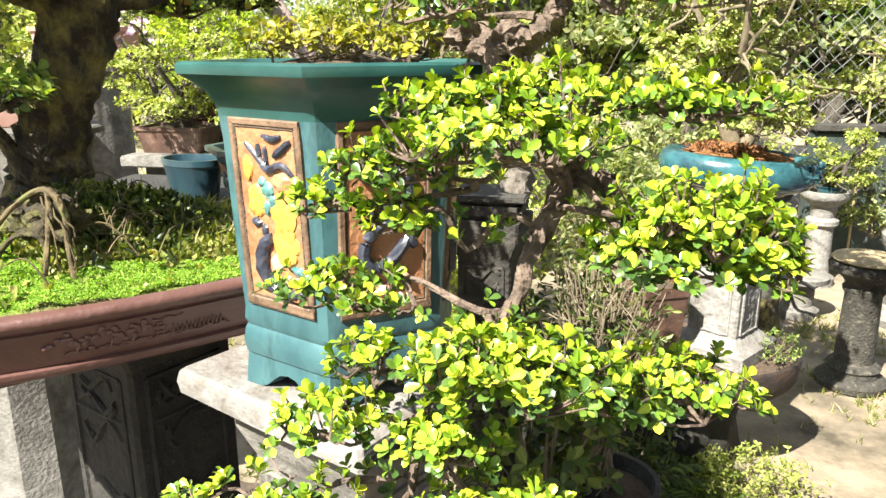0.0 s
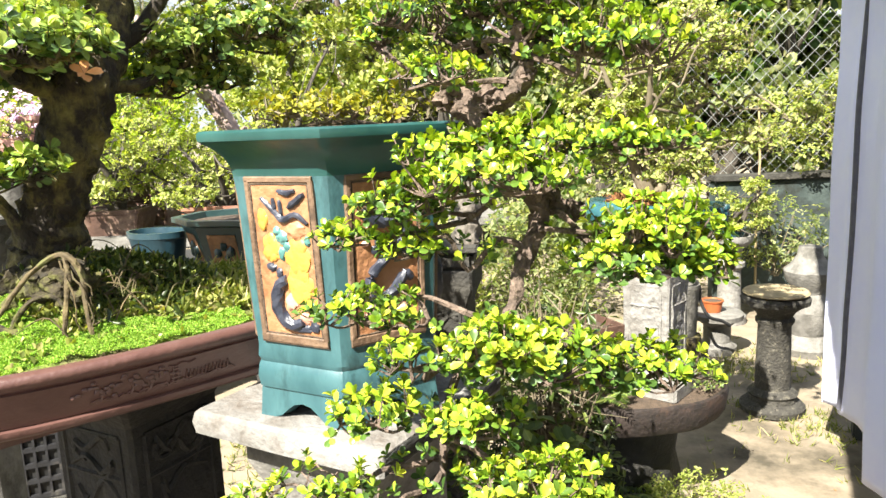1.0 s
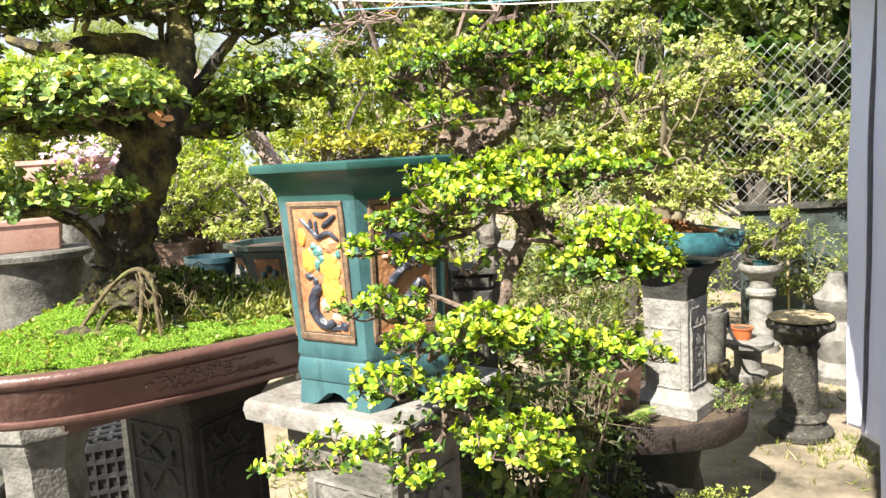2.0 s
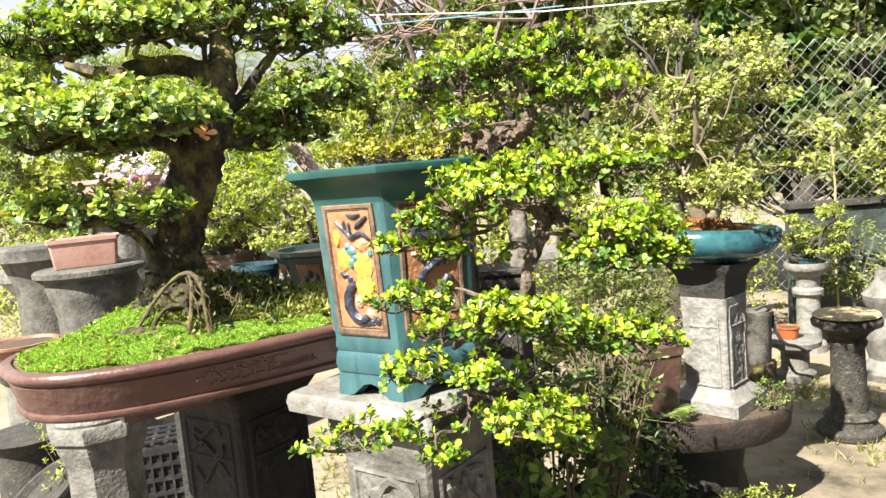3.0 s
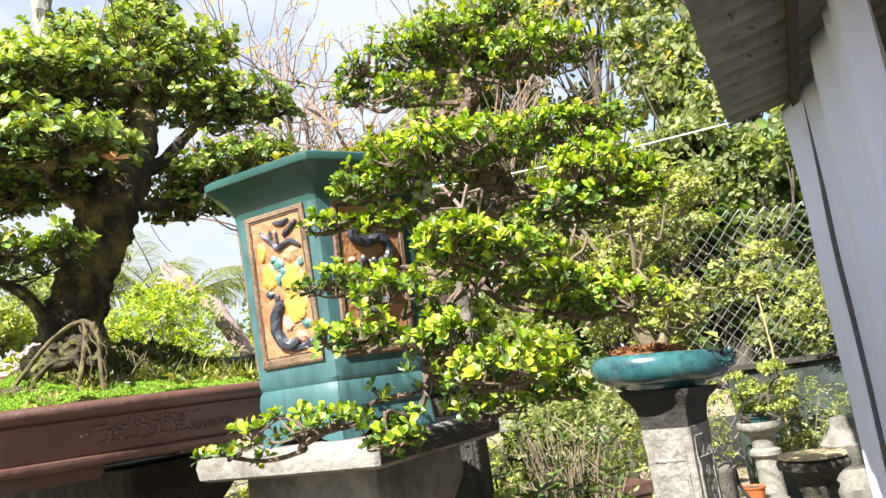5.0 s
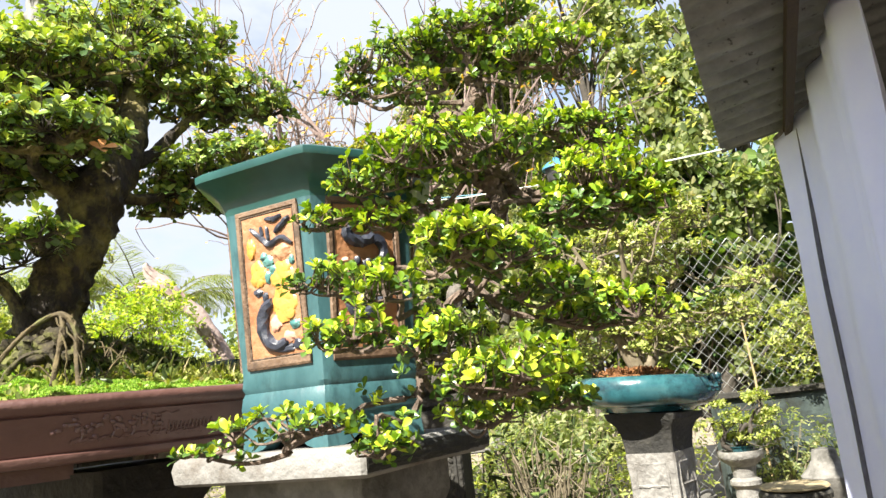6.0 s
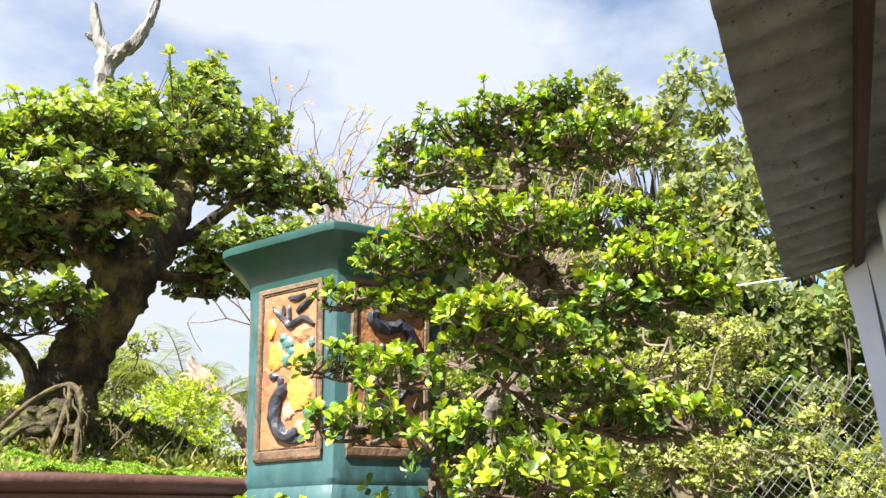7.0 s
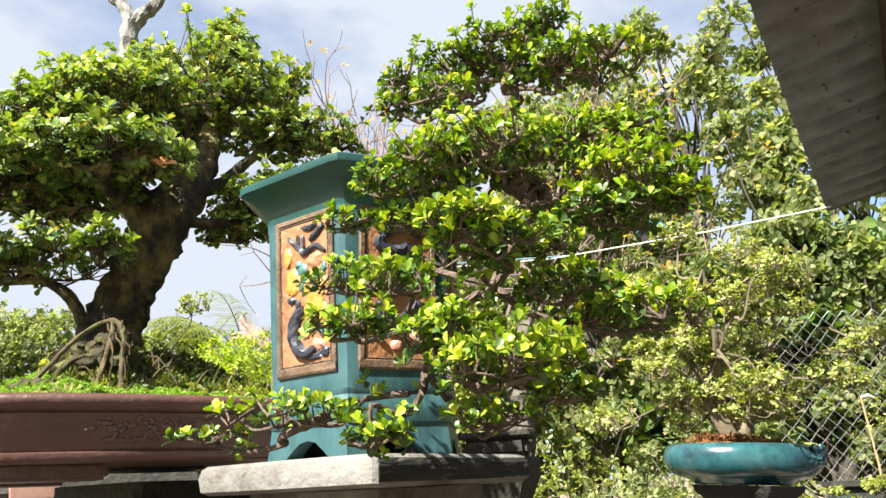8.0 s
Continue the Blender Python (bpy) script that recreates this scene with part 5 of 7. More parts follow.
raised_panel(column, 0.100, -128, 0.11, 0.455)


def teal_dish():
    ob = thing("oval_glazed_dish", (0.882, 3.20, 1.136), "oval turquoise-glazed dish with relief flowers at its ends", "bonsai pot")
    ob.rotation_euler.y = radians(3.6)
    shell = Buf().lathe([(0.165, 0.0), (0.185, 0.006), (0.196, 0.018), (0.230, 0.026), (0.264, 0.042), (0.283, 0.072), (0.286, 0.102), (0.277, 0.129), (0.259, 0.143), (0.241, 0.145), (0.226, 0.136), (0.216, 0.118), (0.05, 0.115)], sides=72, squash=0.86)
    part("dish_body", shell, bright_teal, ob)
    rng = np.random.default_rng(2)
    rel = Buf()
    for k in range(30):
        a = rng.uniform(-0.85, -0.05)
        z = rng.uniform(0.08, 0.138)
        r = 0.284
        rel.blob((r * math.cos(a), 0.86 * r * math.sin(a), z), rng.uniform(0.008, 0.017, 3), 5, 8, lump=0.4, freq=40)
    part("flower_relief", rel, bright_teal, ob, "raised glazed flowers")
    lip = Buf()
    for k in range(8):
        a = -0.35 + 0.1 * k
        lip.blob((0.272 * math.cos(a), 0.86 * 0.272 * math.sin(a), 0.130 + 0.005 * math.sin((k / 7) * math.pi)), (0.020, 0.018, 0.011), 6, 9, lump=0.2)
    part("lip_ornament", lip, bright_teal, ob, "raised scalloped lip")
    part("soil", Buf().blob((0, 0, 0.118), (0.22, 0.155, 0.035), 8, 20, lump=0.3).blob((-0.05, -0.03, 0.132), (0.12, 0.10, 0.045), 16, 28, lump=0.8, freq=16), red_moss, ob, "dry reddish moss")
    spots = np.c_[rng.normal(size=(220, 2)) * (0.06, 0.05) + (-0.05, -0.04), np.full(220, 0.155)]
    part("dry_fern", tuft_mesh("dry_fern", rng, spots, np.tile((0, 0, 1.0), (220, 1)), 4, 0.032, LEAF_MID, 1.4, 0.4), red_moss, ob, "dry reddish fern tufts", kind="stuff")


teal_dish()
ds = thing("square_cap_slab", (*COL, 0.982), "flared square slab, coloured shade-dark, capping a pale pedestal", "slab")
# cap coloured near-black for the shade under the dish
part("slab", Buf().rings([[(x, y, q - 0.063 * x * z / 0.152) for x, y, q in square_ring(h, z, radians(-128), 0.03)] for h, z in ((0.101, 0.0), (0.103, 0.03), (0.109, 0.075), (0.122, 0.105), (0.145, 0.130), (0.150, 0.152))]), concrete_shade, ds, sharp=30)


def open_bonsai(loc, height, spread, seed, name, label, leaf_mat, wood, size=0.026, pads_n=22, tips_n=40, depth=0.8):
    """A looser shrub-like bonsai: several stems and ragged cushions."""
    rng = np.random.default_rng(seed)
    ob = thing(name, loc, label, "bonsai")
    trunk, twigs, tips, axes = Buf(), Buf(), [], []
    for k in range(4):
        a = 2 * math.pi * (k + rng.uniform(-0.3, 0.3)) / 4
        e = np.array([0.45 * spread * math.cos(a), 0.45 * spread * depth * math.sin(a), height * rng.uniform(0.55, 0.9)])
        p, r = limb([(0, 0, -0.02), e * (0.25, 0.25, 0.3) + rng.normal(size=3) * 0.03, e * (0.6, 0.6, 0.65), e], [0.028, 0.02, 0.012, 0.005], 20)
        trunk.tube(p, r, 9, 0.4, 26)
        stems = np.array(p)
        for _ in range(pads_n // 4):
            root = stems[rng.integers(6, 20)]
            c = root + rng.normal(size=3) * np.array([spread * 0.28, spread * 0.28 * depth, height * 0.20])
            c[2] = max(c[2], height * 0.16)
            rx = spread * rng.uniform(0.13, 0.24)
            t, x = pad_tips(rng, c, rx, rx * 0.8, rx * 0.55, tips_n, 0.5)
            pad_twigs(rng, twigs, root, c, rx, rx * 0.8, rx * 0.55, t, x, 0.006, 4, 0.0014)
            tips.append(t), axes.append(x)
    part("trunk", trunk, wood, ob)
    part("branch", twigs, wood, ob)
    P, D, N, L = rosettes(rng, np.concatenate(tips), np.concatenate(axes), (4, 6), size, (25, 85))
    part("foliage", leaf_mesh("foliage", P, D, N, L, LEAF_MID), leaf_mat, ob, kind="stuff")
    return ob


open_bonsai((0.885, 3.22, 1.27), 0.80, 0.58, 31, "bonsai_in_dish", "airy yellow-green bonsai with pale twisted stems in a turquoise dish", leaf_pale, stem_mat, 0.024, 52, 40)


def lathe_thing(name, loc, profile, material, label, category, group="", sides=36, wobble=0.02, phase=0.0):
    ob = thing(name, loc, label, category, group)
    part("body", Buf().lathe(profile, sides=sides, wobble=wobble, phase=phase), material, ob)
    return ob


def round_stand(name, loc, shaft, cap, material, label, group="round stands", sides=36):
    """A lathed stand: its shaft and the slab that tops it."""
    ob = thing(name, loc, label, "pedestal", group)
    part("shaft", Buf().lathe(shaft, sides=sides, wobble=0.02), material, ob)
    part("top_slab", Buf().lathe(cap, sides=sides, wobble=0.02), material, ob)
    return ob


lathe_thing("round_column", (1.75, 4.05, 0.0), [(0.165, 0.0), (0.17, 0.03), (0.15, 0.05), (0.125, 0.06), (0.12, 0.085), (0.13, 0.10), (0.115, 0.118), (0.092, 0.13), (0.088, 0.3), (0.084, 0.48), (0.098, 0.5), (0.10, 0.515), (0.088, 0.53), (0.105, 0.56), (0.14, 0.59), (0.172, 0.605), (0.176, 0.63), (0.165, 0.645), (0.05, 0.655)], concrete_speckled, "dark round concrete column stand with a pale disc top", "pedestal", "round stands")
top = thing("column_disc", (1.75, 4.05, 0.654), "pale weathered disc lying on a round column", "disc")
part("disc", Buf().lathe([(0.16, 0.0), (0.168, 0.006), (0.16, 0.016), (0.04, 0.02)], sides=36, wobble=0.03), surface("ochre_concrete", (0.24, 0.185, 0.10), (0.36, 0.295, 0.18), 20, 0.9, bump=0.5), top)


# ---- further stands, pots and clutter on the right ----
lathe_thing("low_round_stand", (1.78, 5.05, 0.0), [(0.13, 0.0), (0.13, 0.05), (0.09, 0.08), (0.09, 0.19), (0.12, 0.22), (0.165, 0.24), (0.17, 0.275), (0.155, 0.285), (0.03, 0.285)], concrete, "low round concrete stand with an orange pot", "pedestal", "round stands")


def small_pot(name, loc, r0, r1, h, material, label, group="", sides=32):
    ob = thing(name, loc, label, "plant pot", group)
    part("body", Buf().lathe([(r0, 0.0), (r0 * 1.03, h * 0.05), ((r0 + r1) / 2, h * 0.5), (r1 * 0.98, h * 0.86), (r1 * 1.06, h * 0.88), (r1 * 1.08, h), (r1 * 0.97, h), (r1 * 0.93, h * 0.9)], sides=sides, cap1=False), material, ob)
    part("soil", Buf().lathe([(r1 * 0.95, h * 0.9), (r1 * 0.5, h * 0.93), (0.004, h * 0.94)], sides=sides, cap0=False), soil, ob)
    return ob


small_pot("orange_pot", (1.745, 5.05, 0.286), 0.055, 0.068, 0.08, orange_clay, "small bright orange clay pot on a round stand")
lathe_thing("tall_round_stand", (2.10, 5.75, 0.0), [(0.13, 0.0), (0.13, 0.06), (0.09, 0.09), (0.082, 0.42), (0.11, 0.45), (0.11, 0.48), (0.078, 0.50), (0.09, 0.58), (0.15, 0.63), (0.165, 0.655), (0.162, 0.69), (0.145, 0.69), (0.13, 0.66)], concrete_pale, "pale round concrete stand with a bowl top", "pedestal", "round stands")
small_pot("small_teal_pot", (2.12, 5.75, 0.672), 0.075, 0.09, 0.05, bright_teal, "small turquoise pot on a pale stand")
open_bonsai((2.12, 5.75, 0.71), 0.38, 0.5, 37, "potted_shrub", "yellow-green shrub in a small turquoise pot", leaf_bush, bark_grey, 0.03, 16, 30)
cane = thing("bamboo_cane", (2.50, 6.27, 0.0), "thin bamboo cane standing upright by a fence", "cane")
part("cane", Buf().tube([(0, 0, 0), (-0.01, 0, 0.6), (0.005, 0, 1.2), (-0.02, 0, 1.7)], [0.011, 0.010, 0.009, 0.008], 8), cane_mat, cane)
part("cane_tip", Buf().tube([(-0.02, 0, 1.69), (0.03, -0.01, 1.70), (0.07, -0.01, 1.68)], [0.010, 0.012, 0.006], 7), cord_mat, cane, "pale cloth tied to the top")
lathe_thing("white_urn_stand", (2.36, 5.0, 0.0), [(0.18, 0.0), (0.19, 0.05), (0.15, 0.09), (0.12, 0.13), (0.15, 0.22), (0.17, 0.30), (0.15, 0.36), (0.10, 0.41), (0.11, 0.45), (0.15, 0.50), (0.16, 0.56), (0.12, 0.60), (0.08, 0.66), (0.07, 0.72), (0.03, 0.73)], concrete, "whitewashed bulbous concrete urn stand", "pedestal", "round stands", wobble=0.05)
b = Buf().box(3.3, 6.35, 0.52, 2.3, 0.16, 1.04, 0, 0.012, 0.004)
setting("wall_low", b, net_wall, "dark stained low concrete wall under the fence", "wall")
setting("wall_coping", Buf().box(3.3, 6.35, 1.065, 2.34, 0.24, 0.05, 0, 0.01, 0.004), concrete_dark, "rough dark coping on the low wall", "wall coping")
hose = thing("black_hose", (1.56, 4.75, 0.28), "curled black rubber hose hanging over a stand", "hose")
part("hose", Buf().tube([tuple(p) for p in spline([(-0.10, 0, 0.28), (-0.04, 0, 0.30), (0.0, 0, 0.26), (0.01, 0, 0.16), (0.06, -0.02, 0.06), (0.14, -0.02, 0.03), (0.20, 0, -0.01)], 26)], 0.011, 8), black_rubber, hose)
lathe_thing("dark_stump", (1.47, 4.75, 0.0), [(0.13, 0.0), (0.12, 0.05), (0.10, 0.15), (0.105, 0.22), (0.02, 0.225)], bark, "dark wooden stump under a planter", "stump", wobble=0.12)
lathe_thing("grey_bucket", (1.47, 4.75, 0.221), [(0.072, 0.0), (0.076, 0.02), (0.088, 0.30), (0.094, 0.31), (0.094, 0.335), (0.084, 0.335), (0.08, 0.31)], concrete_mid, "grey round concrete planter on a dark stump", "planter")


def square_pot(name, loc, w0, w1, h, turn, material, label, group="", depth=1.0):
    """A tapered rectangular pot with a rim."""
    ob = thing(name, loc, label, "plant pot", group, turn=turn)
    ring = lambda w, z: [(x, y * depth, z) for x, y, z in square_ring(w, z, 0, 0.06)]
    part("body", Buf().rings([ring(w, z) for w, z in ((w0, 0.0), (w0 * 1.02, 0.01), (w1, h * 0.85), (w1 * 1.06, h * 0.87), (w1 * 1.07, h), (w1 * 0.96, h), (w1 * 0.93, h * 0.9))], cap1=False), material, ob, sharp=30)
    part("soil", Buf().rings([ring(w1 * 0.94, h * 0.91), ring(w1 * 0.4, h * 0.95)], cap0=False), soil, ob)
    return ob


brown = square_pot("brown_planter", (0.60, 3.06, 0.50), 0.075, 0.095, 0.31, 24, brown_clay, "rusty brown square planter standing in a basin beside a pedestal")


def stemmy_shrub(loc, n, height, seed):
    rng = np.random.default_rng(seed)
    ob = thing("stemmy_shrub", loc, "shrub of many dry straw-coloured stems with narrow green leaves", "shrub")
    st, tips, axes = Buf(), [], []
    for _ in range(n):
        a, s = rng.uniform(0, 2 * math.pi), rng.uniform(0.2, 1.0)
        e = np.array([0.17 * s * math.cos(a), 0.16 * s * math.sin(a), height * rng.uniform(0.6, 1.0)])
        p, r = limb([rng.normal(size=3) * (0.03, 0.03, 0), e * (0.35, 0.35, 0.5) + rng.normal(size=3) * 0.02, e], [0.0045, 0.0038, 0.002], 9)
        st.tube(p, r, 5)
        for k in range(3):
            q = np.array(p[rng.integers(4, 9)])
            w = q + rng.normal(size=3) * 0.045 + (0, 0, 0.03)
            st.tube([q, (q + w) / 2, w], [0.0018, 0.0014, 0.001], 3)
            tips.append(w), axes.append(w - q + (0, 0, 0.03))
    part("stem", st, stem_mat, ob, "dry straw-coloured stems", kind="stuff")
    P, D, N, L = rosettes(rng, np.array(tips)[::2], np.array(axes)[::2], (2, 5), 0.042, (25, 80))
    part("foliage", leaf_mesh("foliage", P, D, N, L, LEAF_MID, 0.5), leaf_shrub, ob, kind="stuff")
    return ob


small_pot("dark_pot", (0.39, 2.25, 0.0), 0.12, 0.15, 0.46, concrete_dark, "dark concrete planter behind the cascading bonsai")
stemmy_shrub((0.36, 2.25, 0.44), 150, 0.68, 41)


def leafy_shrub(loc, n, rx, ry, rz, seed, name, label, material, size, width=0.8, shape=LEAF_MID, twig=0.002):
    """A bush: a few stems from the foot, a ragged mass of leaves."""
    rng = np.random.default_rng(seed)
    ob = thing(name, loc, label, "shrub")
    w = unit(rng.normal(size=(n, 3)))
    lump = np.array([1 + 0.35 * noise.noise(Vector(v) * 2.2 + Vector((seed, 0, 0))) for v in w])
    tips = w * (rng.uniform(0.25, 1.0, n) ** 0.5 * lump)[:, None] * (rx, ry, rz) + (0, 0, rz)
    tips = tips[tips[:, 2] > 0.03]
    st = Buf()
    for _ in range(16):
        e = tips[rng.integers(len(tips))]
        p, r = limb([rng.normal(size=3) * (0.02, 0.02, 0), e * (0.4, 0.4, 0.5), e], [twig * 3, twig * 2, twig], 8)
        st.tube(p, r, 5)
    for e in tips[::3]:
        st.tube([e * 0.8 + (0, 0, -0.02), e], [twig * 0.7, twig * 0.4], 3)
    part("stem", st, stem_mat, ob, kind="stuff")
    P, D, N, L = rosettes(rng, tips, w[: len(tips)] * 0.5 + (0, 0, 0.7), (3, 5), size, (30, 95))
    part("foliage", leaf_mesh("foliage", P, D, N, L, shape, width), material, ob, kind="stuff")
    return ob


small_pot("dark_pot", (0.24, 1.98, 0.0), 0.13, 0.17, 0.52, concrete_dark, "dark tall concrete planter beside a carved pedestal")
leafy_shrub((0.22, 1.98, 0.47), 150, 0.20, 0.14, 0.30, 51, "broad_leaved_shrub", "green broad-leaved shrub behind a concrete slab", leaf_fern, 0.046, 1.0)


def fern(loc, fronds, length, seed, label="bright green fern with arching fronds"):
    rng = np.random.default_rng(seed)
    ob = thing("fern", loc, label, "fern", "ferns")
    ribs, P, D, N, L = Buf(), [], [], [], []
    for k in range(fronds):
        a = 2 * math.pi * k / fronds + rng.uniform(-0.3, 0.3)
        out = np.array([math.cos(a), math.sin(a), 0.0])
        ln = length * rng.uniform(0.6, 1.1)
        rise = rng.uniform(0.3, 0.8)
        pts = np.array([out * ln * s * 0.85 + np.array([0, 0, ln * rise * (s - 0.75 * s * s)]) for s in np.linspace(0, 1, 16)])
        ribs.tube([tuple(p) for p in pts], [0.0022 * (1.1 - s) + 0.0004 for s in np.linspace(0, 1, 16)], 4)
        side = np.cross(out, (0, 0, 1.0))
        for i in range(3, 16):
            d = pts[i] - pts[i - 1]
            for s in (-1, 1):
                P.append(pts[i]), D.append(side * s + unit(d) * 0.5), N.append(np.array((0, 0, 1.0)) - 0.2 * out), L.append(0.24 * ln * math.sin(math.pi * (0.12 + 0.85 * i / 16)) * rng.uniform(0.85, 1.1))
    part("rib", ribs, stem_mat, ob, kind="stuff")
    part("fronds", leaf_mesh("fronds", np.array(P), np.array(D), np.array(N), np.array(L), LEAF_MID, 0.42), leaf_fern, ob, kind="stuff")
    return ob


for k, (x, y, z, n, ln) in enumerate(((0.30, 2.75, 0.02, 13, 0.42), (0.55, 2.85, 0.05, 12, 0.36), (0.72, 2.95, 0.02, 12, 0.32), (0.12, 2.6, 0.0, 10, 0.38), (0.62, 2.95, 0.52, 9, 0.20), (0.50, 2.45, 0.03, 12, 0.40), (0.85, 2.75, 0.0, 10, 0.24), (0.22, 2.45, 0.02, 12, 0.4), (0.0, 2.35, 0.0, 10, 0.36), (0.42, 2.62, 0.03, 12, 0.36))):
    fern((x, y, z), n, ln, 60 + k)
leafy_shrub((0.98, 2.92, 0.0), 380, 0.26, 0.18, 0.10, 71, "ground_cover", "low light-green ground cover beside a stone drum", leaf_bush, 0.022, 0.8, LEAF_FAR, 0.001)
leafy_shrub((1.10, 3.12, 0.487), 90, 0.10, 0.10, 0.06, 72, "moss_clump", "green mossy clump in a round basin", leaf_fern, 0.018, 0.8, LEAF_FAR, 0.001)

# shrubs added in a dark leaf tone to fill the shaded gap here
leafy_shrub((0.15, 2.75, 0.0), 320, 0.24, 0.2, 0.42, 73, "weedy_shrub", "weedy shrub coloured dark for the shade behind the pedestals", leaf_shrub, 0.045)
leafy_shrub((0.50, 2.72, 0.0), 260, 0.18, 0.16, 0.34, 74, "weedy_shrub", "weedy shrub coloured dark for the shade behind the pedestals", leaf_shrub, 0.04)


# ---- long pot and pots behind the teal pot ----
lp = thing("grey_trough", (0.06, 2.17, 1.245), "dark grey rectangular trough on a concrete stand", "planter")
part("trough", Buf().box(0, 0, 0.025, 0.17, 0.16, 0.05, radians(-4), 0.012, 0.002), concrete_dark, lp)
part("trough_lip", Buf().box(0, 0, 0.056, 0.19, 0.18, 0.016, radians(-4), 0.004, 0.002), concrete_dark, lp)
carved_pedestal("pedestal", (0.06, 2.17, 0.0), 1.245, 0.07, -100, concrete_dark, "plain dark concrete pedestal under a trough", carve=(0,))
ms = thing("mottled_bonsai_trunk", (0.125, 2.17, 1.31), "pale mottled old bonsai trunk in a dark trough", "bonsai")
p_, r_ = limb([(0, 0, 0), (0.006, 0, 0.08), (-0.004, 0.01, 0.17), (0.02, 0.01, 0.25), (0.05, 0.02, 0.33)], [0.040, 0.030, 0.027, 0.022, 0.012], 30)
part("trunk", Buf().tube(p_, r_, 18, 0.5, 26), surface("mottled_bark", (0.05, 0.042, 0.034), (0.20, 0.18, 0.155), 22, 0.9, bump=0.8, bump_scale=50, stain=(0.06, 0.05, 0.04), stain_scale=14), ms)
gp = thing("octagonal_green_pot", (0, 0, 0), "dark green glazed octagonal pot with orange panels", "bonsai pot")
part("body", Buf().lathe([(0.14, 0.0), (0.15, 0.01), (0.155, 0.03), (0.185, 0.13), (0.19, 0.14), (0.215, 0.148), (0.215, 0.162), (0.19, 0.162), (0.18, 0.14)], sides=8, phase=radians(10), squash=0.8, wobble=0, cap1=False), dark_glaze, gp, sharp=30)
part("soil", Buf().lathe([(0.185, 0.145), (0.004, 0.15)], sides=8, phase=radians(10), squash=0.8, cap0=False), soil, gp)
for k in range(8):
    a = radians(10 + 22.5 + 45 * k)
    u = Vector((math.cos(a), 0.8 * math.sin(a), 0))
    sd = Vector((-math.sin(a), 0.8 * math.cos(a), 0))
    bb = Buf().grid(lambda s, t: tuple(u * (0.144 + 0.026 * t + 0.002) + sd * (s - 0.5) * 0.085 + Vector((0, 0, 0.04 + 0.08 * t))), 4, 4)
    pan = part("panel", bb, old_panel, gp, "orange panel")
    mark = Buf()
    for q, t, r in ((-0.22, 0.35, 0.012), (0.02, 0.6, 0.010), (0.24, 0.4, 0.013), (0.1, 0.2, 0.009)):
        mark.blob(tuple(u * (0.144 + 0.026 * t + 0.003) + sd * q * 0.085 + Vector((0, 0, 0.04 + 0.08 * t))), (r, r * 0.7, r * 1.3), 6, 9, lump=0.5, freq=60)
    part("mark_relief", mark, dark_glaze, pan, "raised dark marks")
gp.matrix_basis = pose(-0.455, 2.08, 1.275) @ Matrix.Scale(0.92, 4)
tb = thing("blue_glazed_tray", (0, 0, 0), "low blue glazed tray on a bench", "bonsai tray")
part("tray", Buf().lathe([(0.13, 0.0), (0.14, 0.01), (0.17, 0.08), (0.18, 0.085), (0.18, 0.1), (0.165, 0.1), (0.15, 0.07), (0.01, 0.075)], sides=40, squash=0.6), surface("blue_tray_glaze", (0.01, 0.032, 0.046), (0.02, 0.052, 0.07), 10, 0.35, bump=0.1, coat=0.3), tb)
tb.matrix_basis = pose(-0.72, 2.12, 1.277, 0, 0, -20) @ Matrix.Diagonal((0.50, 0.6, 1.05, 1))
wt = thing("bent_pot_stem", (-0.40, 2.08, 1.405), "dark bent bonsai stem in a green pot", "bonsai")
part("stem", Buf().tube([tuple(p) for p in spline([(-0.02, 0, 0.0), (0.02, 0, 0.05), (0.05, 0, 0.09), (0.05, 0.01, 0.2), (0.09, 0.02, 0.32)], 16)], [0.022 - 0.001 * k for k in range(16)], 9, 0.4, 30), bark, wt)


def bench(loc, sx, sy, top, label):
    ob = thing("concrete_bench", loc, label, "bench", "concrete benches")
    # high bench tops get the near-black colour to match the shade there
    part("bench_top", Buf().box(0, 0, top - 0.03, sx, sy, 0.06, 0, 0.008, 0.003), concrete_shade if top > 1.2 else concrete, ob)
    for s in (-1, 1):
        part("bench_leg", Buf().box(s * sx * 0.36, 0, (top - 0.061) / 2, 0.16, sy * 0.7, top - 0.061, 0, 0.01, 0.003), concrete_dark, ob)
    return ob


bench((-0.62, 2.22, 0.0), 0.95, 0.45, 1.275, "grey concrete bench carrying glazed pots")
bench((-1.45, 4.15, 0.0), 1.25, 0.5, 1.10, "grey concrete bench with a row of clay pots")
bench((-1.2, 5.6, 0.0), 3.2, 0.5, 0.95, "far grey concrete bench with shrubs in pots")
for k, (x, w, m) in enumerate(((-1.85, 0.19, brown_clay), (-1.25, 0.18, terracotta))):
    square_pot("clay_pot", (x, 4.15, 1.10), w * 0.85, w, 0.14, 3 * k, m, "low rectangular reddish clay bonsai pot on a bench", "row of clay pots", 0.7)
open_bonsai((-1.82, 4.15, 1.22), 0.62, 0.72, 81, "bench_bonsai", "dense yellow-green bonsai in a clay pot on a bench", leaf_bush, bark_grey, 0.026, 28, 44)
open_bonsai((-1.22, 4.15, 1.22), 0.42, 0.55, 82, "bench_bonsai", "small yellow-green bonsai in a clay pot on a bench", leaf_bush, bark_grey, 0.026, 20, 36)


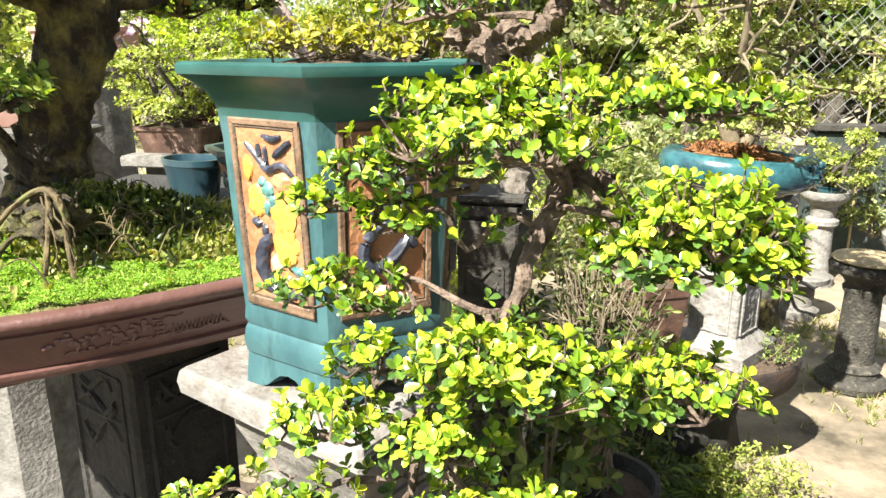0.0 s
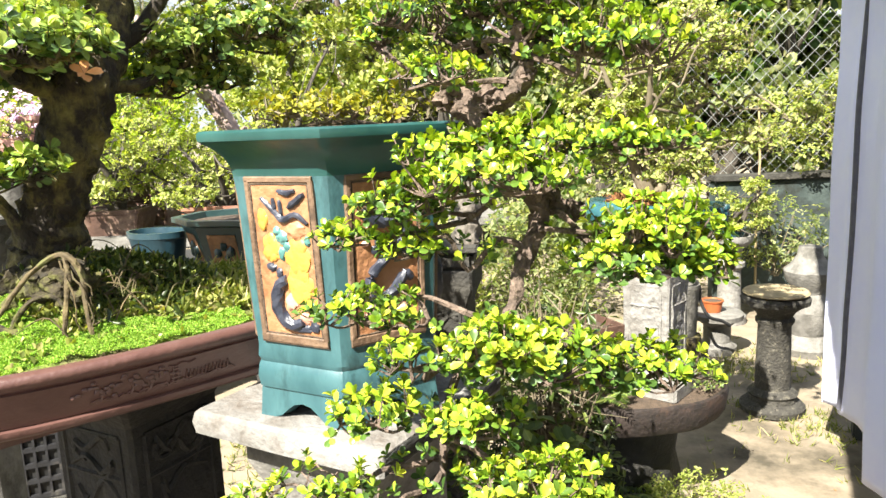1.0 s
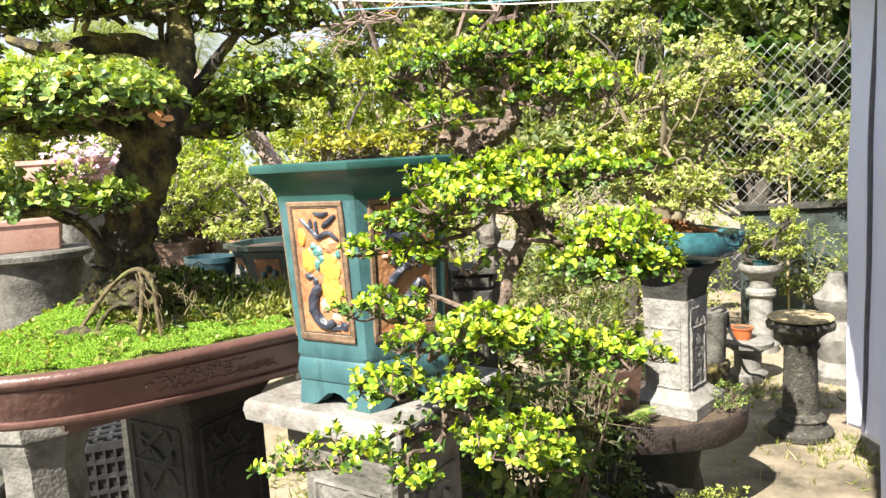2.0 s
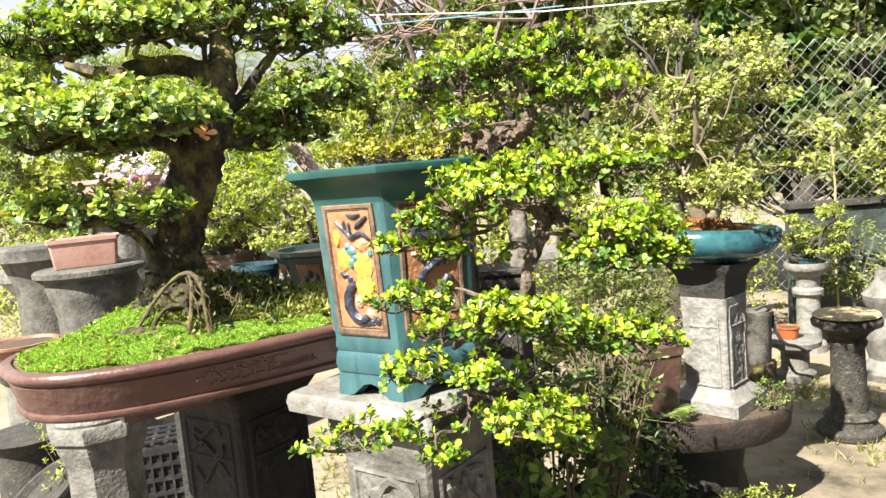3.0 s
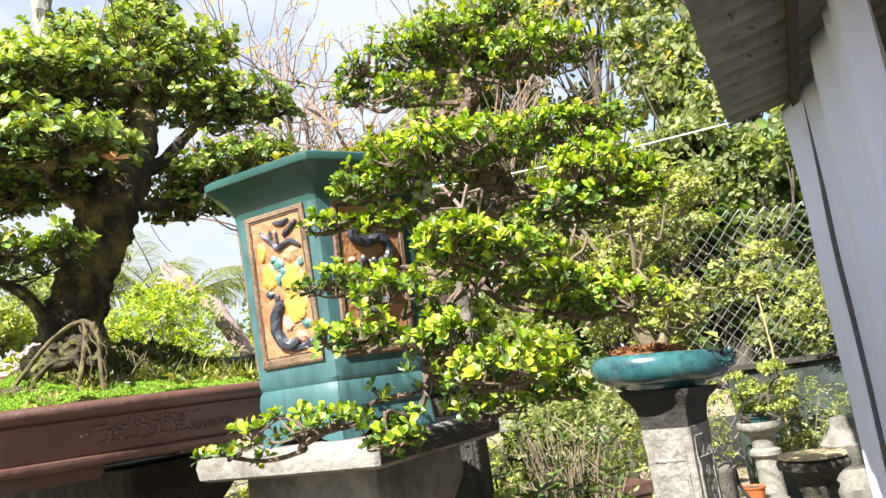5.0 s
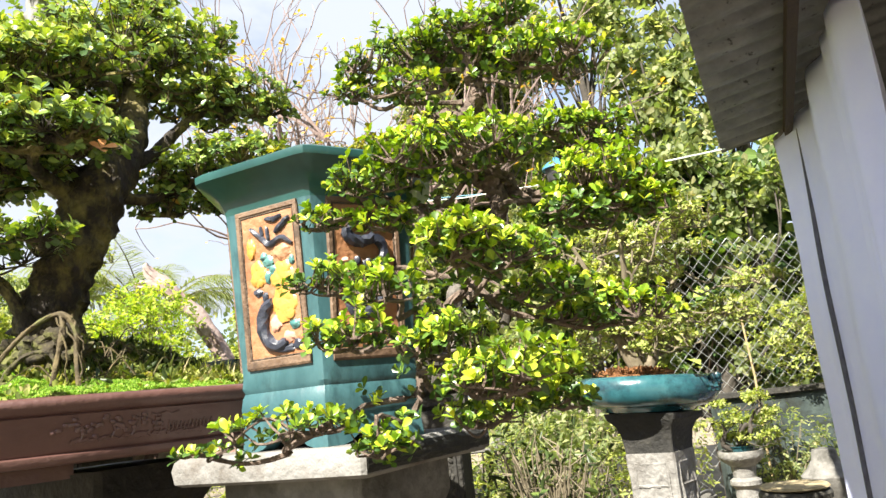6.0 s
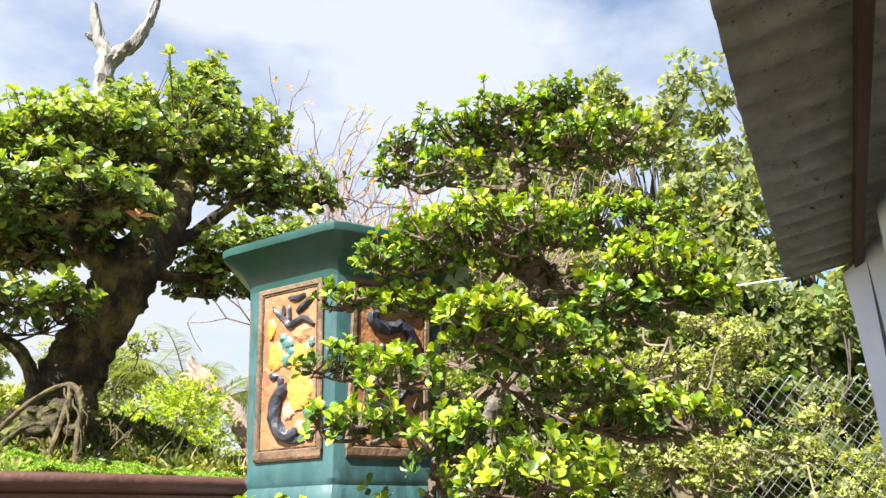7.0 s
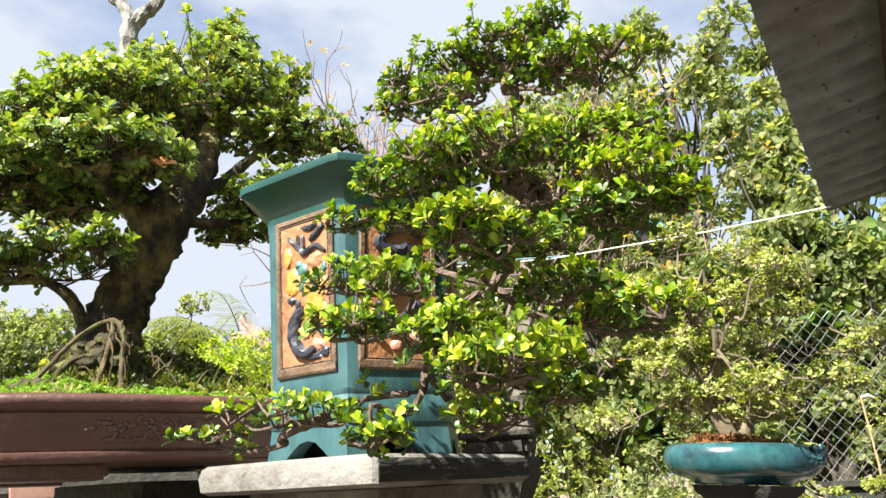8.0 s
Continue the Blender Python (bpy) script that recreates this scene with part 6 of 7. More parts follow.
# ---- pale round stand with the pink pot ----
round_stand("round_drum_stand", (-2.78, 4.25, 0.0), [(0.30, 0.0), (0.30, 0.08), (0.24, 0.12), (0.23, 0.9), (0.25, 1.0), (0.285, 1.10), (0.275, 1.14), (0.29, 1.165)], [(0.31, 1.166), (0.338, 1.174), (0.338, 1.205), (0.325, 1.217), (0.05, 1.218)], concrete_mid, "broad round grey concrete stand")
round_stand("round_drum_stand", (-3.42, 4.7, 0.0), [(0.30, 0.0), (0.30, 0.08), (0.24, 0.12), (0.23, 1.05), (0.28, 1.2), (0.30, 1.249)], [(0.33, 1.25), (0.36, 1.262), (0.36, 1.34), (0.34, 1.36), (0.05, 1.362)], concrete_mid, "dark round concrete stand behind a pink pot")
pk = square_pot("pink_clay_pot", (-2.80, 4.25, 1.222), 0.178, 0.198, 0.185, 31, pink_clay, "smooth pinkish rectangular clay pot on a round stand", "", 0.75)
for s in (-1, 1):
    part("foot", Buf().box(s * 0.12, -0.1, -0.002, 0.09, 0.05, 0.02, 0, 0.004), pink_clay, pk)
square_pot("pink_clay_pot", (-3.05, 5.2, 1.55), 0.26, 0.28, 0.24, 4, pink_clay, "pinkish clay pot on a tall stand behind", "", 0.75)
round_stand("round_drum_stand", (-3.05, 5.2, 0.0), [(0.3, 0.0), (0.3, 0.08), (0.24, 0.12), (0.23, 1.4), (0.30, 1.49)], [(0.32, 1.491), (0.33, 1.50), (0.33, 1.545), (0.05, 1.55)], concrete, "tall round grey concrete stand")


def flowering(loc, n, seed):
    rng = np.random.default_rng(seed)
    ob = thing("flowering_plant", loc, "plant with clusters of pale pink-lilac flowers", "plant")
    w = rng.normal(size=(n, 3)) * (0.20, 0.12, 0.08) + (0, 0, 0.18)
    st = Buf()
    for p in w[::3]:
        st.tube([(0, 0, 0), tuple(p * (0.4, 0.4, 0.6)), tuple(p)], [0.004, 0.003, 0.002], 4)
    part("stem", st, stem_mat, ob, kind="stuff")
    P, D, N, L = rosettes(rng, w, np.tile((0, -0.5, 0.6), (n, 1)), (5, 6), 0.035, (60, 95))
    part("petals", leaf_mesh("petals", P, D, N, L, LEAF_MID, 1.2), petal, ob, "pale pink petals", kind="stuff")


flowering((-2.80, 5.0, 1.60), 90, 91)
lathe_thing("far_stand", (-3.9, 5.4, 0.0), [(0.4, 0.0), (0.36, 0.1), (0.3, 0.2), (0.3, 0.9), (0.42, 1.05), (0.42, 1.15), (0.05, 1.15)], concrete, "round grey concrete stand beyond the pink pot", "pedestal", "round stands")
small_pot("terracotta_bowl", (-2.95, 3.75, 0.70), 0.12, 0.19, 0.14, terracotta, "reddish clay bowl on a low stand")
lathe_thing("low_round_stand", (-2.95, 3.75, 0.0), [(0.18, 0.0), (0.18, 0.05), (0.12, 0.1), (0.12, 0.6), (0.18, 0.66), (0.19, 0.70), (0.05, 0.70)], concrete, "low grey stand under a clay bowl", "pedestal", "round stands")
leafy_shrub((-2.2, 3.2, 0.0), 160, 0.26, 0.24, 0.50, 95, "weedy_shrub", "thin pale weedy shrub beside the stands", leaf_bush, 0.03, 0.7)


# ---- stands and clutter under the oval tray ----
lathe_thing("octagonal_column", (-1.52, 2.36, 0.0), [(0.18, 0.0), (0.18, 0.06), (0.155, 0.09), (0.145, 0.12), (0.138, 0.66), (0.145, 0.68), (0.168, 0.735), (0.168, 0.76), (0.184, 0.768), (0.19, 0.81), (0.184, 0.825), (0.02, 0.826)], concrete, "grey octagonal concrete column with a round cap", "pedestal", "round stands", sides=8, wobble=0.0, phase=0.3)
lathe_thing("round_slab", (-1.52, 2.36, 0.826), [(0.16, 0.0), (0.165, 0.01), (0.16, 0.03), (0.02, 0.03)], concrete_pale, "pale cracked round cap on a column", "slab", wobble=0.05)
cr = thing("plastic_crate", (-1.74, 3.12, 0.14), "black plastic lattice crate on the ground", "crate", turn=24)
for z in (0.0, 0.07, 0.14, 0.21, 0.28):
    rail = Buf()
    for x, y, sx, sy in ((0, -0.14, 0.38, 0.014), (0, 0.14, 0.38, 0.014), (-0.19, 0, 0.014, 0.29), (0.19, 0, 0.014, 0.29)):
        rail.box(x, y, z + 0.012, sx, sy, 0.024 if z < 0.28 else 0.04, 0, 0.003)
    part("rail", rail, black_plastic, cr)
for k in range(9):
    for y in (-0.14, 0.14):
        part("rib", Buf().box(-0.18 + 0.045 * k, y * 1.01, 0.15, 0.012, 0.012, 0.28, 0, 0.002), black_plastic, cr)
for k in range(6):
    for x in (-0.19, 0.19):
        part("rib", Buf().box(x * 1.01, -0.115 + 0.046 * k, 0.15, 0.012, 0.012, 0.28, 0, 0.002), black_plastic, cr)
# added dark box: stops light showing through the lattice
part("crate_dark_fill", Buf().box(0, 0, 0.15, 0.365, 0.268, 0.27, 0, 0.004), black_rubber, cr, "added dark filler box inside the crate")
part("crate_floor", Buf().box(0, 0, 0.004, 0.37, 0.28, 0.012, 0, 0.002), black_plastic, cr)
for k in range(6):
    part("lid_slat", Buf().box(-0.15 + 0.06 * k, 0, 0.325, 0.022, 0.29, 0.014, 0, 0.003), black_plastic, cr)
for k in range(4):
    part("lid_slat", Buf().box(0, -0.11 + 0.073 * k, 0.330, 0.38, 0.02, 0.014, 0, 0.003), black_plastic, cr)
blk = thing("concrete_block", (-1.74, 3.12, 0.0), "flat concrete block under a crate", "block")
part("block", Buf().box(0, 0, 0.069, 0.46, 0.36, 0.138, radians(24), 0.01, 0.005), concrete_dark, blk)
bag = thing("white_bag", (-1.60, 3.22, 0.475), "crumpled white bag on a crate", "bag")
part("bag", Buf().blob((0, 0, 0.035), (0.09, 0.06, 0.04), 9, 14, lump=0.6, freq=14), surface("white_plastic", (0.62, 0.62, 0.62), (0.78, 0.78, 0.77), 20, 0.5, bump=0.6, bump_scale=40), bag)
bw = thing("tilted_bowl", (-2.30, 3.05, 0.10), "grey concrete bowl lying tilted on the ground", "bowl")
part("bowl", Buf().lathe([(0.09, -0.06), (0.10, -0.05), (0.20, 0.10), (0.215, 0.105), (0.215, 0.125), (0.19, 0.125), (0.17, 0.09), (0.02, 0.07)], sides=36), concrete_dark, bw)
bw.matrix_basis = pose(-2.30, 3.05, 0.14, 24, -22, 0)
rk = thing("rock", (-2.02, 2.95, 0.0), "rough grey rock on the ground", "rock", "rocks")
part("rock_body", Buf().blob((0, 0, 0.10), (0.15, 0.13, 0.14), 12, 16, lump=0.9, freq=5), rock, rk)
lathe_thing("dark_round_stand", (-2.65, 3.35, 0.0), [(0.24, 0.0), (0.24, 0.05), (0.18, 0.08), (0.17, 0.34), (0.22, 0.40), (0.24, 0.42), (0.02, 0.43)], concrete_dark, "dark low round stand in shade", "pedestal", "round stands")


# ---- shed roof, beam and curtain ----
ALONG = Vector((0.386, 0.922, 0.0)).normalized()
SIDE = Vector((0.922, -0.386, 0.0)).normalized()


def roof_point(u, v, dz=0.0):
    """u metres along the eave from its far end, v metres in from it."""
    p = Vector((1.62, 3.83, 2.39)) - ALONG * u + SIDE * v
    return (p.x, p.y, p.z + 0.16 * v + 0.017 * math.tanh(2.0 * math.sin(u * 2 * math.pi / 0.15)) + dz)


b = Buf()
nu, nv = 520, 6
# beyond about 2 m the sheet is unseen; its length sets the curtain's light
b.grid(lambda s, t: roof_point(3.9 * s, 2.4 * t), nu, nv)
b.grid(lambda s, t: roof_point(3.9 * s, 2.4 * (1 - t), 0.008), nu, nv)
setting("roof", b, roof_mat, "grey corrugated fibre-cement roof sheet seen from below", "roof")
bm_ = Buf()
pt = lambda u, v, z: tuple(Vector(roof_point(0, v)) - ALONG * u + Vector((0, 0, z - 0.02)))
bm_.rings([[pt(u, 0.30, -0.01), pt(u, 0.335, -0.01), pt(u, 0.335, -0.07), pt(u, 0.30, -0.07)] for u in (0.12, 1.3, 2.6, 3.88)])
beam = thing("roof_beam", (0, 0, 0), "brown timber beam under the roof edge", "beam")
part("beam", bm_, timber, beam)
end = thing("tied_rag", (0, 0, 0), "greyish rag tied round the beam at the roof corner", "rag")
part("rag", Buf().blob(pt(0.10, 0.31, -0.07), (0.05, 0.04, 0.06), 14, 18, lump=0.9, freq=22), surface("grey_rag", (0.20, 0.17, 0.16), (0.34, 0.30, 0.28), 30, 0.9, bump=0.4), end)


def curtain():
    ob = thing("curtain", (1.865, 3.562, 0.0), "pale lilac cloth curtain hanging in loose folds from a beam", "curtain")
    def at(s, t):
        # s along the beam, t down the cloth; gathered at the beam, flaring to the ground
        u = (1.45 + 0.2 * t) * s
        lift = min(1.0, u / 0.16)
        top = 2.350 + 0.080 * lift * lift * (3 - 2 * lift)
        z = top + (0.225 - top) * t
        a = s * 27 + 2.2 * math.sin(s * 8 + 0.6) + 0.7 * math.sin(t * 2.6 + s * 5)
        deep = (0.40 + 0.60 * t ** 0.6) * min(1.0, 0.15 + 4 * u)
        fold = deep * (0.056 * math.sin(a) + 0.016 * math.sin(2.2 * a + 1.5 * t) + 0.022 * math.sin(0.45 * a + 1.0))
        fold += 0.02 * noise.noise((u * 2.2, t * 2.6, 3)) + 0.006 * noise.noise((u * 6, t * 5, 9))
        p = SIDE * (fold - 0.085 + 0.135 * min(1.0, s / 0.10) + 0.10 * s) - ALONG * u
        return (p.x, p.y, z)

    b = Buf().grid(at, 300, 60)
    me = part("cloth", b, cloth, ob)
    sol = me.modifiers.new("thickness", "SOLIDIFY")
    sol.thickness = 0.003
    # darker line running down the cloth near its far edge
    part("dark_line", Buf().tube([Vector(at(0.085, t)) for t in np.linspace(0.03, 0.99, 50)], [0.004 + 0.010 * min(1.0, 4 * t) for t in np.linspace(0, 1, 50)], 8), dark_line_mat, ob, "dark line down the cloth")
    part("hem", Buf().tube([Vector(at(0.002, t)) for t in np.linspace(0.0, 1, 40)], 0.004, 6), cloth, ob)


curtain()
# the shed behind the curtain: plain added walls that close it, coloured dark like the shade inside
wallb = Buf().box(3.03, 1.09, 1.37, 0.12, 3.80, 2.74, radians(-22.7), 0.01)
setting("wall_shed", wallb, shed_wall, "added inner wall of the shed, dark as the shade inside", "wall")
setting("wall_shed_end", Buf().box(3.15, 3.20, 1.42, 2.5, 0.12, 2.84, radians(-22.7), 0.01), shed_wall, "added end wall of the shed, dark as the shade inside", "wall")

# cords
cd = thing("cord", (0, 0, 0), "pale cord stretched from the shed roof to the trees", "cord")
part("cord_line", Buf().tube([(1.575, 3.66, 2.36), (1.07, 4.0, 2.40), (0.26, 4.9, 2.60), (-1.2, 6.2, 3.0)], 0.0042, 6), cord_mat, cd)
cd2 = thing("washing_line", (0, 0, 0), "thin light blue washing line between trees", "washing line")
part("cord_line", Buf().tube([(-1.0, 4.9, 2.65), (-0.3, 4.95, 2.64), (0.4, 5.0, 2.64)], 0.004, 6), blue_cord, cd2)
fd = thing("hanging_lantern", (0.97, 5.2, 2.82), "small dark hanging lantern with a blue cap", "lantern")
part("cap", Buf().lathe([(0.112, 0.0), (0.105, 0.018), (0.08, 0.045), (0.03, 0.068), (0.018, 0.09)], sides=20), blue_plastic, fd, "blue cap")
part("body", Buf().lathe([(0.052, -0.097), (0.075, -0.09), (0.09, -0.001), (0.01, 0.0)], sides=20), black_plastic, fd)
part("hook", Buf().tube([(0, 0, 0.08), (0.004, 0.01, 0.3), (0.0, 0.2, 0.9)], 0.003, 6), galvanised, fd)


# ---- fence ----
def chain_link(x0, x1, z0, z1, y0, slope, cell, wire):
    ob = thing("chain_link_fence", (x0, y0, 0.0), "galvanised chain-link fence overgrown with leaves", "fence", kind="structure")
    b = Buf()
    n = int(2 * (x1 - x0) / cell)
    rows = int((z1 - z0) / (cell / 2))
    for k in range(n):
        pts = []
        for j in range(rows):
            x = k * cell / 2 + 0.245 * cell * (-1) ** (j + k)
            pts.append((x, slope * x + 0.004 * (-1) ** j, z0 + j * cell / 2 + 0.02 * noise.noise((x * 2, j * 0.2, 0))))
        b.tube(pts, wire, 4)
    part("wire_mesh", b, galvanised, ob)
    for x in (1.9, 4.0):
        part("post", Buf().tube([(x, slope * x + 0.04, 0), (x, slope * x + 0.04, z1 + 0.04)], 0.028, 10), concrete, ob)


chain_link(1.95, 6.0, 0.30, 2.52, 6.58, 0.05, 0.115, 0.0031)


# ---- trees and bushes behind ----
def broad_tree(loc, height, rx, ry, crown_z, clumps, leaves, seed, size, name="tree", label="tall leafy broad-leaved tree behind the yard", material=leaf_back, wood=bark_grey, girth=0.11):
    rng = np.random.default_rng(seed)
    ob = thing(name, loc, label, "tree", "background trees")
    tr = Buf()
    p, r = limb([(0, 0, -0.05), (rng.normal() * 0.1, rng.normal() * 0.1, height * 0.3), (rng.normal() * 0.25, rng.normal() * 0.2, height * 0.6), (rng.normal() * 0.3, 0, height * 0.92)], [girth, girth * 0.75, girth * 0.45, girth * 0.1], 26)
    tr.tube(p, r, 12, 0.3, 6)
    spine = np.array(p)
    tips, axes = [], []
    for k in range(clumps):
        w = unit(rng.normal(size=3))
        c = np.array([w[0] * rx, w[1] * ry, 0]) * rng.uniform(0.25, 1.0) + (0, 0, crown_z + (height - crown_z) * (0.05 + 0.92 * rng.uniform() ** 0.8))
        shrink = 1 - 0.55 * max(0.0, (c[2] - crown_z) / (height - crown_z) - 0.35)
        c[:2] *= shrink
        root = spine[min(25, int(26 * max(0.12, (c[2] / height) * 0.8 - 0.05)))]
        mid = (root + c) / 2 + rng.normal(size=3) * 0.12 + (0, 0, -0.1)
        q, rr = limb([root, mid, c], [girth * 0.17, girth * 0.10, girth * 0.04], 9)
        tr.tube(q, rr, 6, 0.2)
        cr = rng.uniform(0.22, 0.48) * (rx + ry) * 0.33
        t = c + unit(rng.normal(size=(leaves, 3))) * (rng.uniform(0.1, 1.0, leaves) ** 0.55)[:, None] * (cr, cr, cr * 0.75)
        for e in t[::3]:
            tr.tube([c, (c + e) / 2 + (0, 0, -0.03), e], [girth * 0.05, girth * 0.035, girth * 0.02], 3)
        tips.append(t), axes.append(t - c + (0, 0, 0.15))
    part("trunk", tr, wood, ob)
    P, D, N, L = rosettes(rng, np.concatenate(tips), np.concatenate(axes), (3, 5), size, (30, 95))
    part("crown", leaf_mesh("crown", P, D, N, L, LEAF_MID, 1.05 if size < 0.14 else 1.35), material, ob, kind="stuff")
    return ob


broad_tree((1.9, 8.6, 0), 6.9, 1.7, 1.2, 1.4, 40, 34, 101, 0.115, girth=0.13)
broad_tree((0.55, 8.3, 0), 5.6, 1.3, 1.0, 1.0, 62, 44, 110, 0.10, girth=0.1)
broad_tree((-0.35, 8.9, 0), 4.6, 1.2, 1.0, 0.8, 54, 40, 111, 0.09, girth=0.09)
broad_tree((2.8, 7.9, 0), 5.2, 1.6, 0.8, 0.8, 42, 34, 112, 0.11, girth=0.1)
broad_tree((-1.4, 7.3, 0), 2.7, 0.9, 0.6, 0.4, 40, 40, 113, 0.07, material=leaf_bush, girth=0.06, label="yellowish leafy bush-like tree behind the yard")
broad_tree((3.6, 8.9, 0), 7.2, 1.8, 1.2, 1.2, 36, 32, 102, 0.12, girth=0.13)
broad_tree((2.75, 8.0, 0), 3.7, 1.9, 0.8, 1.0, 60, 44, 131, 0.17, label="tree with big round leaves coloured shade-dark behind the fence", material=leaf_shade, wood=bark_light, girth=0.10)
broad_tree((4.6, 8.0, 0), 3.5, 1.6, 0.7, 0.8, 50, 40, 132, 0.16, label="tree with big round leaves coloured shade-dark behind the fence", material=leaf_shade, wood=bark_light, girth=0.09)
broad_tree((-0.75, 9.4, 0), 4.5, 1.1, 0.8, 1.2, 44, 34, 133, 0.09, label="pale feathery tree behind the yard", girth=0.07)
broad_tree((-1.75, 9.8, 0), 4.3, 1.2, 0.8, 1.0, 44, 34, 134, 0.09, label="pale feathery tree behind the yard", girth=0.07)
broad_tree((5.4, 8.2, 0), 6.2, 1.6, 1.2, 1.2, 44, 32, 103, 0.12)
broad_tree((0.95, 9.4, 0), 6.0, 1.1, 1.0, 1.0, 84, 46, 114, 0.10, girth=0.09)
broad_tree((0.3, 9.6, 0), 6.4, 1.2, 1.1, 1.4, 60, 42, 104, 0.11)
broad_tree((2.7, 7.4, 0), 3.6, 1.5, 0.6, 0.6, 46, 32, 105, 0.10, label="dark leafy undergrowth tree behind the fence")
broad_tree((1.3, 7.2, 0), 3.2, 1.0, 0.6, 0.5, 36, 32, 106, 0.085)
broad_tree((4.6, 7.5, 0), 3.4, 1.4, 0.6, 0.6, 40, 30, 107, 0.10)
broad_tree((-0.6, 7.6, 0), 3.0, 0.9, 0.7, 0.6, 34, 32, 108, 0.07, material=leaf_bush, label="yellowish feathery tree behind the yard")
broad_tree((-1.9, 8.2, 0), 2.7, 1.0, 0.7, 0.5, 34, 32, 109, 0.07, material=leaf_bush, label="yellowish feathery tree behind the yard")


def bare_tree(loc, height, seed, lean=(0, 0)):
    """A leafless tree: forked limbs and fine twigs with a few yellow leaves."""
    rng = np.random.default_rng(seed)
    ob = thing("bare_tree", loc, "thin nearly leafless tree with pinkish twigs and golden leaves", "tree", "background trees")
    tr, tips = Buf(), []

    def grow(p, d, ln, r, level):
        q = p + d * ln
        mid = (p + q) / 2 + rng.normal(size=3) * ln * 0.06
        pts, rad = limb([p, mid, q], [r, r * 0.85, r * 0.65], 6)
        tr.tube(pts, rad, 7 if level < 2 else 4)
        if level >= 5 + (height > 5.2):
            tips.append(q)
            return
        for _ in range((4, 3, 3, 3, 2, 2, 2)[level]):
            w = unit(d + 0.62 * rng.normal(size=3) + np.array((0, 0, 0.25)))
            grow(q, w, ln * rng.uniform(0.6, 0.85), r * 0.64, level + 1)

    grow(np.zeros(3), unit(np.array((lean[0], lean[1], 1.0))), height * 0.36, 0.075, 0)
    part("branchwork", tr, twig_mat, ob)
    P, D, N, L = rosettes(rng, np.array(tips)[::2], np.tile((0, 0, 1.0), (len(tips[::2]), 1)), (1, 3), 0.07, (40, 90))
    part("last_leaves", leaf_mesh("last_leaves", P, D, N, L, LEAF_FAR), leaf_gold, ob, "last golden leaves", kind="stuff")


bare_tree((-0.7, 8.6, 0), 5.5, 201)
bare_tree((-1.2, 9.4, 0), 5.4, 202, (-0.02, 0))


def palm(loc, height, fronds, length, seed):
    rng = np.random.default_rng(seed)
    ob = thing("coconut_palm", loc, "young coconut palm with long feathery fronds", "palm tree", "background trees")
    tr = Buf()
    tr.tube([(0, 0, 0), (0.05, 0, height * 0.5), (0, 0, height)], [0.14, 0.11, 0.09], 12, 0.1)
    part("trunk", tr, bark_grey, ob)
    ribs, P, D, N, L = Buf(), [], [], [], []
    for k in range(fronds):
        a = 2 * math.pi * k / fronds + rng.uniform(-0.2, 0.2)
        out = np.array([math.cos(a), math.sin(a), 0.0])
        ln, rise = length * rng.uniform(0.8, 1.1), rng.uniform(0.7, 1.5)
        pts = np.array([(0, 0, height) + out * ln * s * 0.8 + np.array([0, 0, ln * (rise * s - 0.75 * s * s)]) for s in np.linspace(0, 1, 26)])
        ribs.tube([tuple(p) for p in pts], [0.016 * (1.08 - s) for s in np.linspace(0, 1, 26)], 5)
        side = np.cross(out, (0, 0, 1.0))
        for i in range(3, 26):
            for f in (0.0, 0.5):
                q = pts[i] * (1 - f) + pts[i - 1] * f
                d = unit(pts[i] - pts[i - 1])
                for s in (-1, 1):
                    P.append(q), D.append(side * s + d * 0.75 + np.array((0, 0, -0.45)) + rng.normal(size=3) * 0.10), N.append(np.array((0, 0, 1.0))), L.append(length * 0.30 * math.sin(math.pi * (0.15 + 0.75 * i / 26)))
    part("rib", ribs, stem_mat, ob, kind="stuff")
    part("fronds", leaf_mesh("fronds", np.array(P), np.array(D), np.array(N), np.array(L), BLADE, 0.30), leaf_palm, ob, kind="stuff")


palm((-5.4, 13.0, 0), 3.1, 17, 2.4, 211)
palm((-8.2, 16.0, 0), 3.5, 13, 2.6, 212)
for k, (x, y, h) in enumerate(((-5.2, 10.5, 3.0), (-7.5, 11.5, 3.6), (-2.4, 11.5, 3.4), (-9.5, 10.0, 3.6))):
    broad_tree((x, y, 0), h, 1.5, 1.0, 0.5, 46, 36, 121 + k, 0.10, material=leaf_bush if k % 2 else leaf_back, girth=0.08)

for k, (x, y, h) in enumerate(((-9.6, 12.4, 4.9), (-7.7, 13.4, 4.5), (-11.2, 12.0, 5.1))):
    broad_tree((x, y, 0), h, 1.7, 1.2, 0.8, 80, 40, 141 + k, 0.10, label="pale green distant tree beyond the yard", girth=0.08)


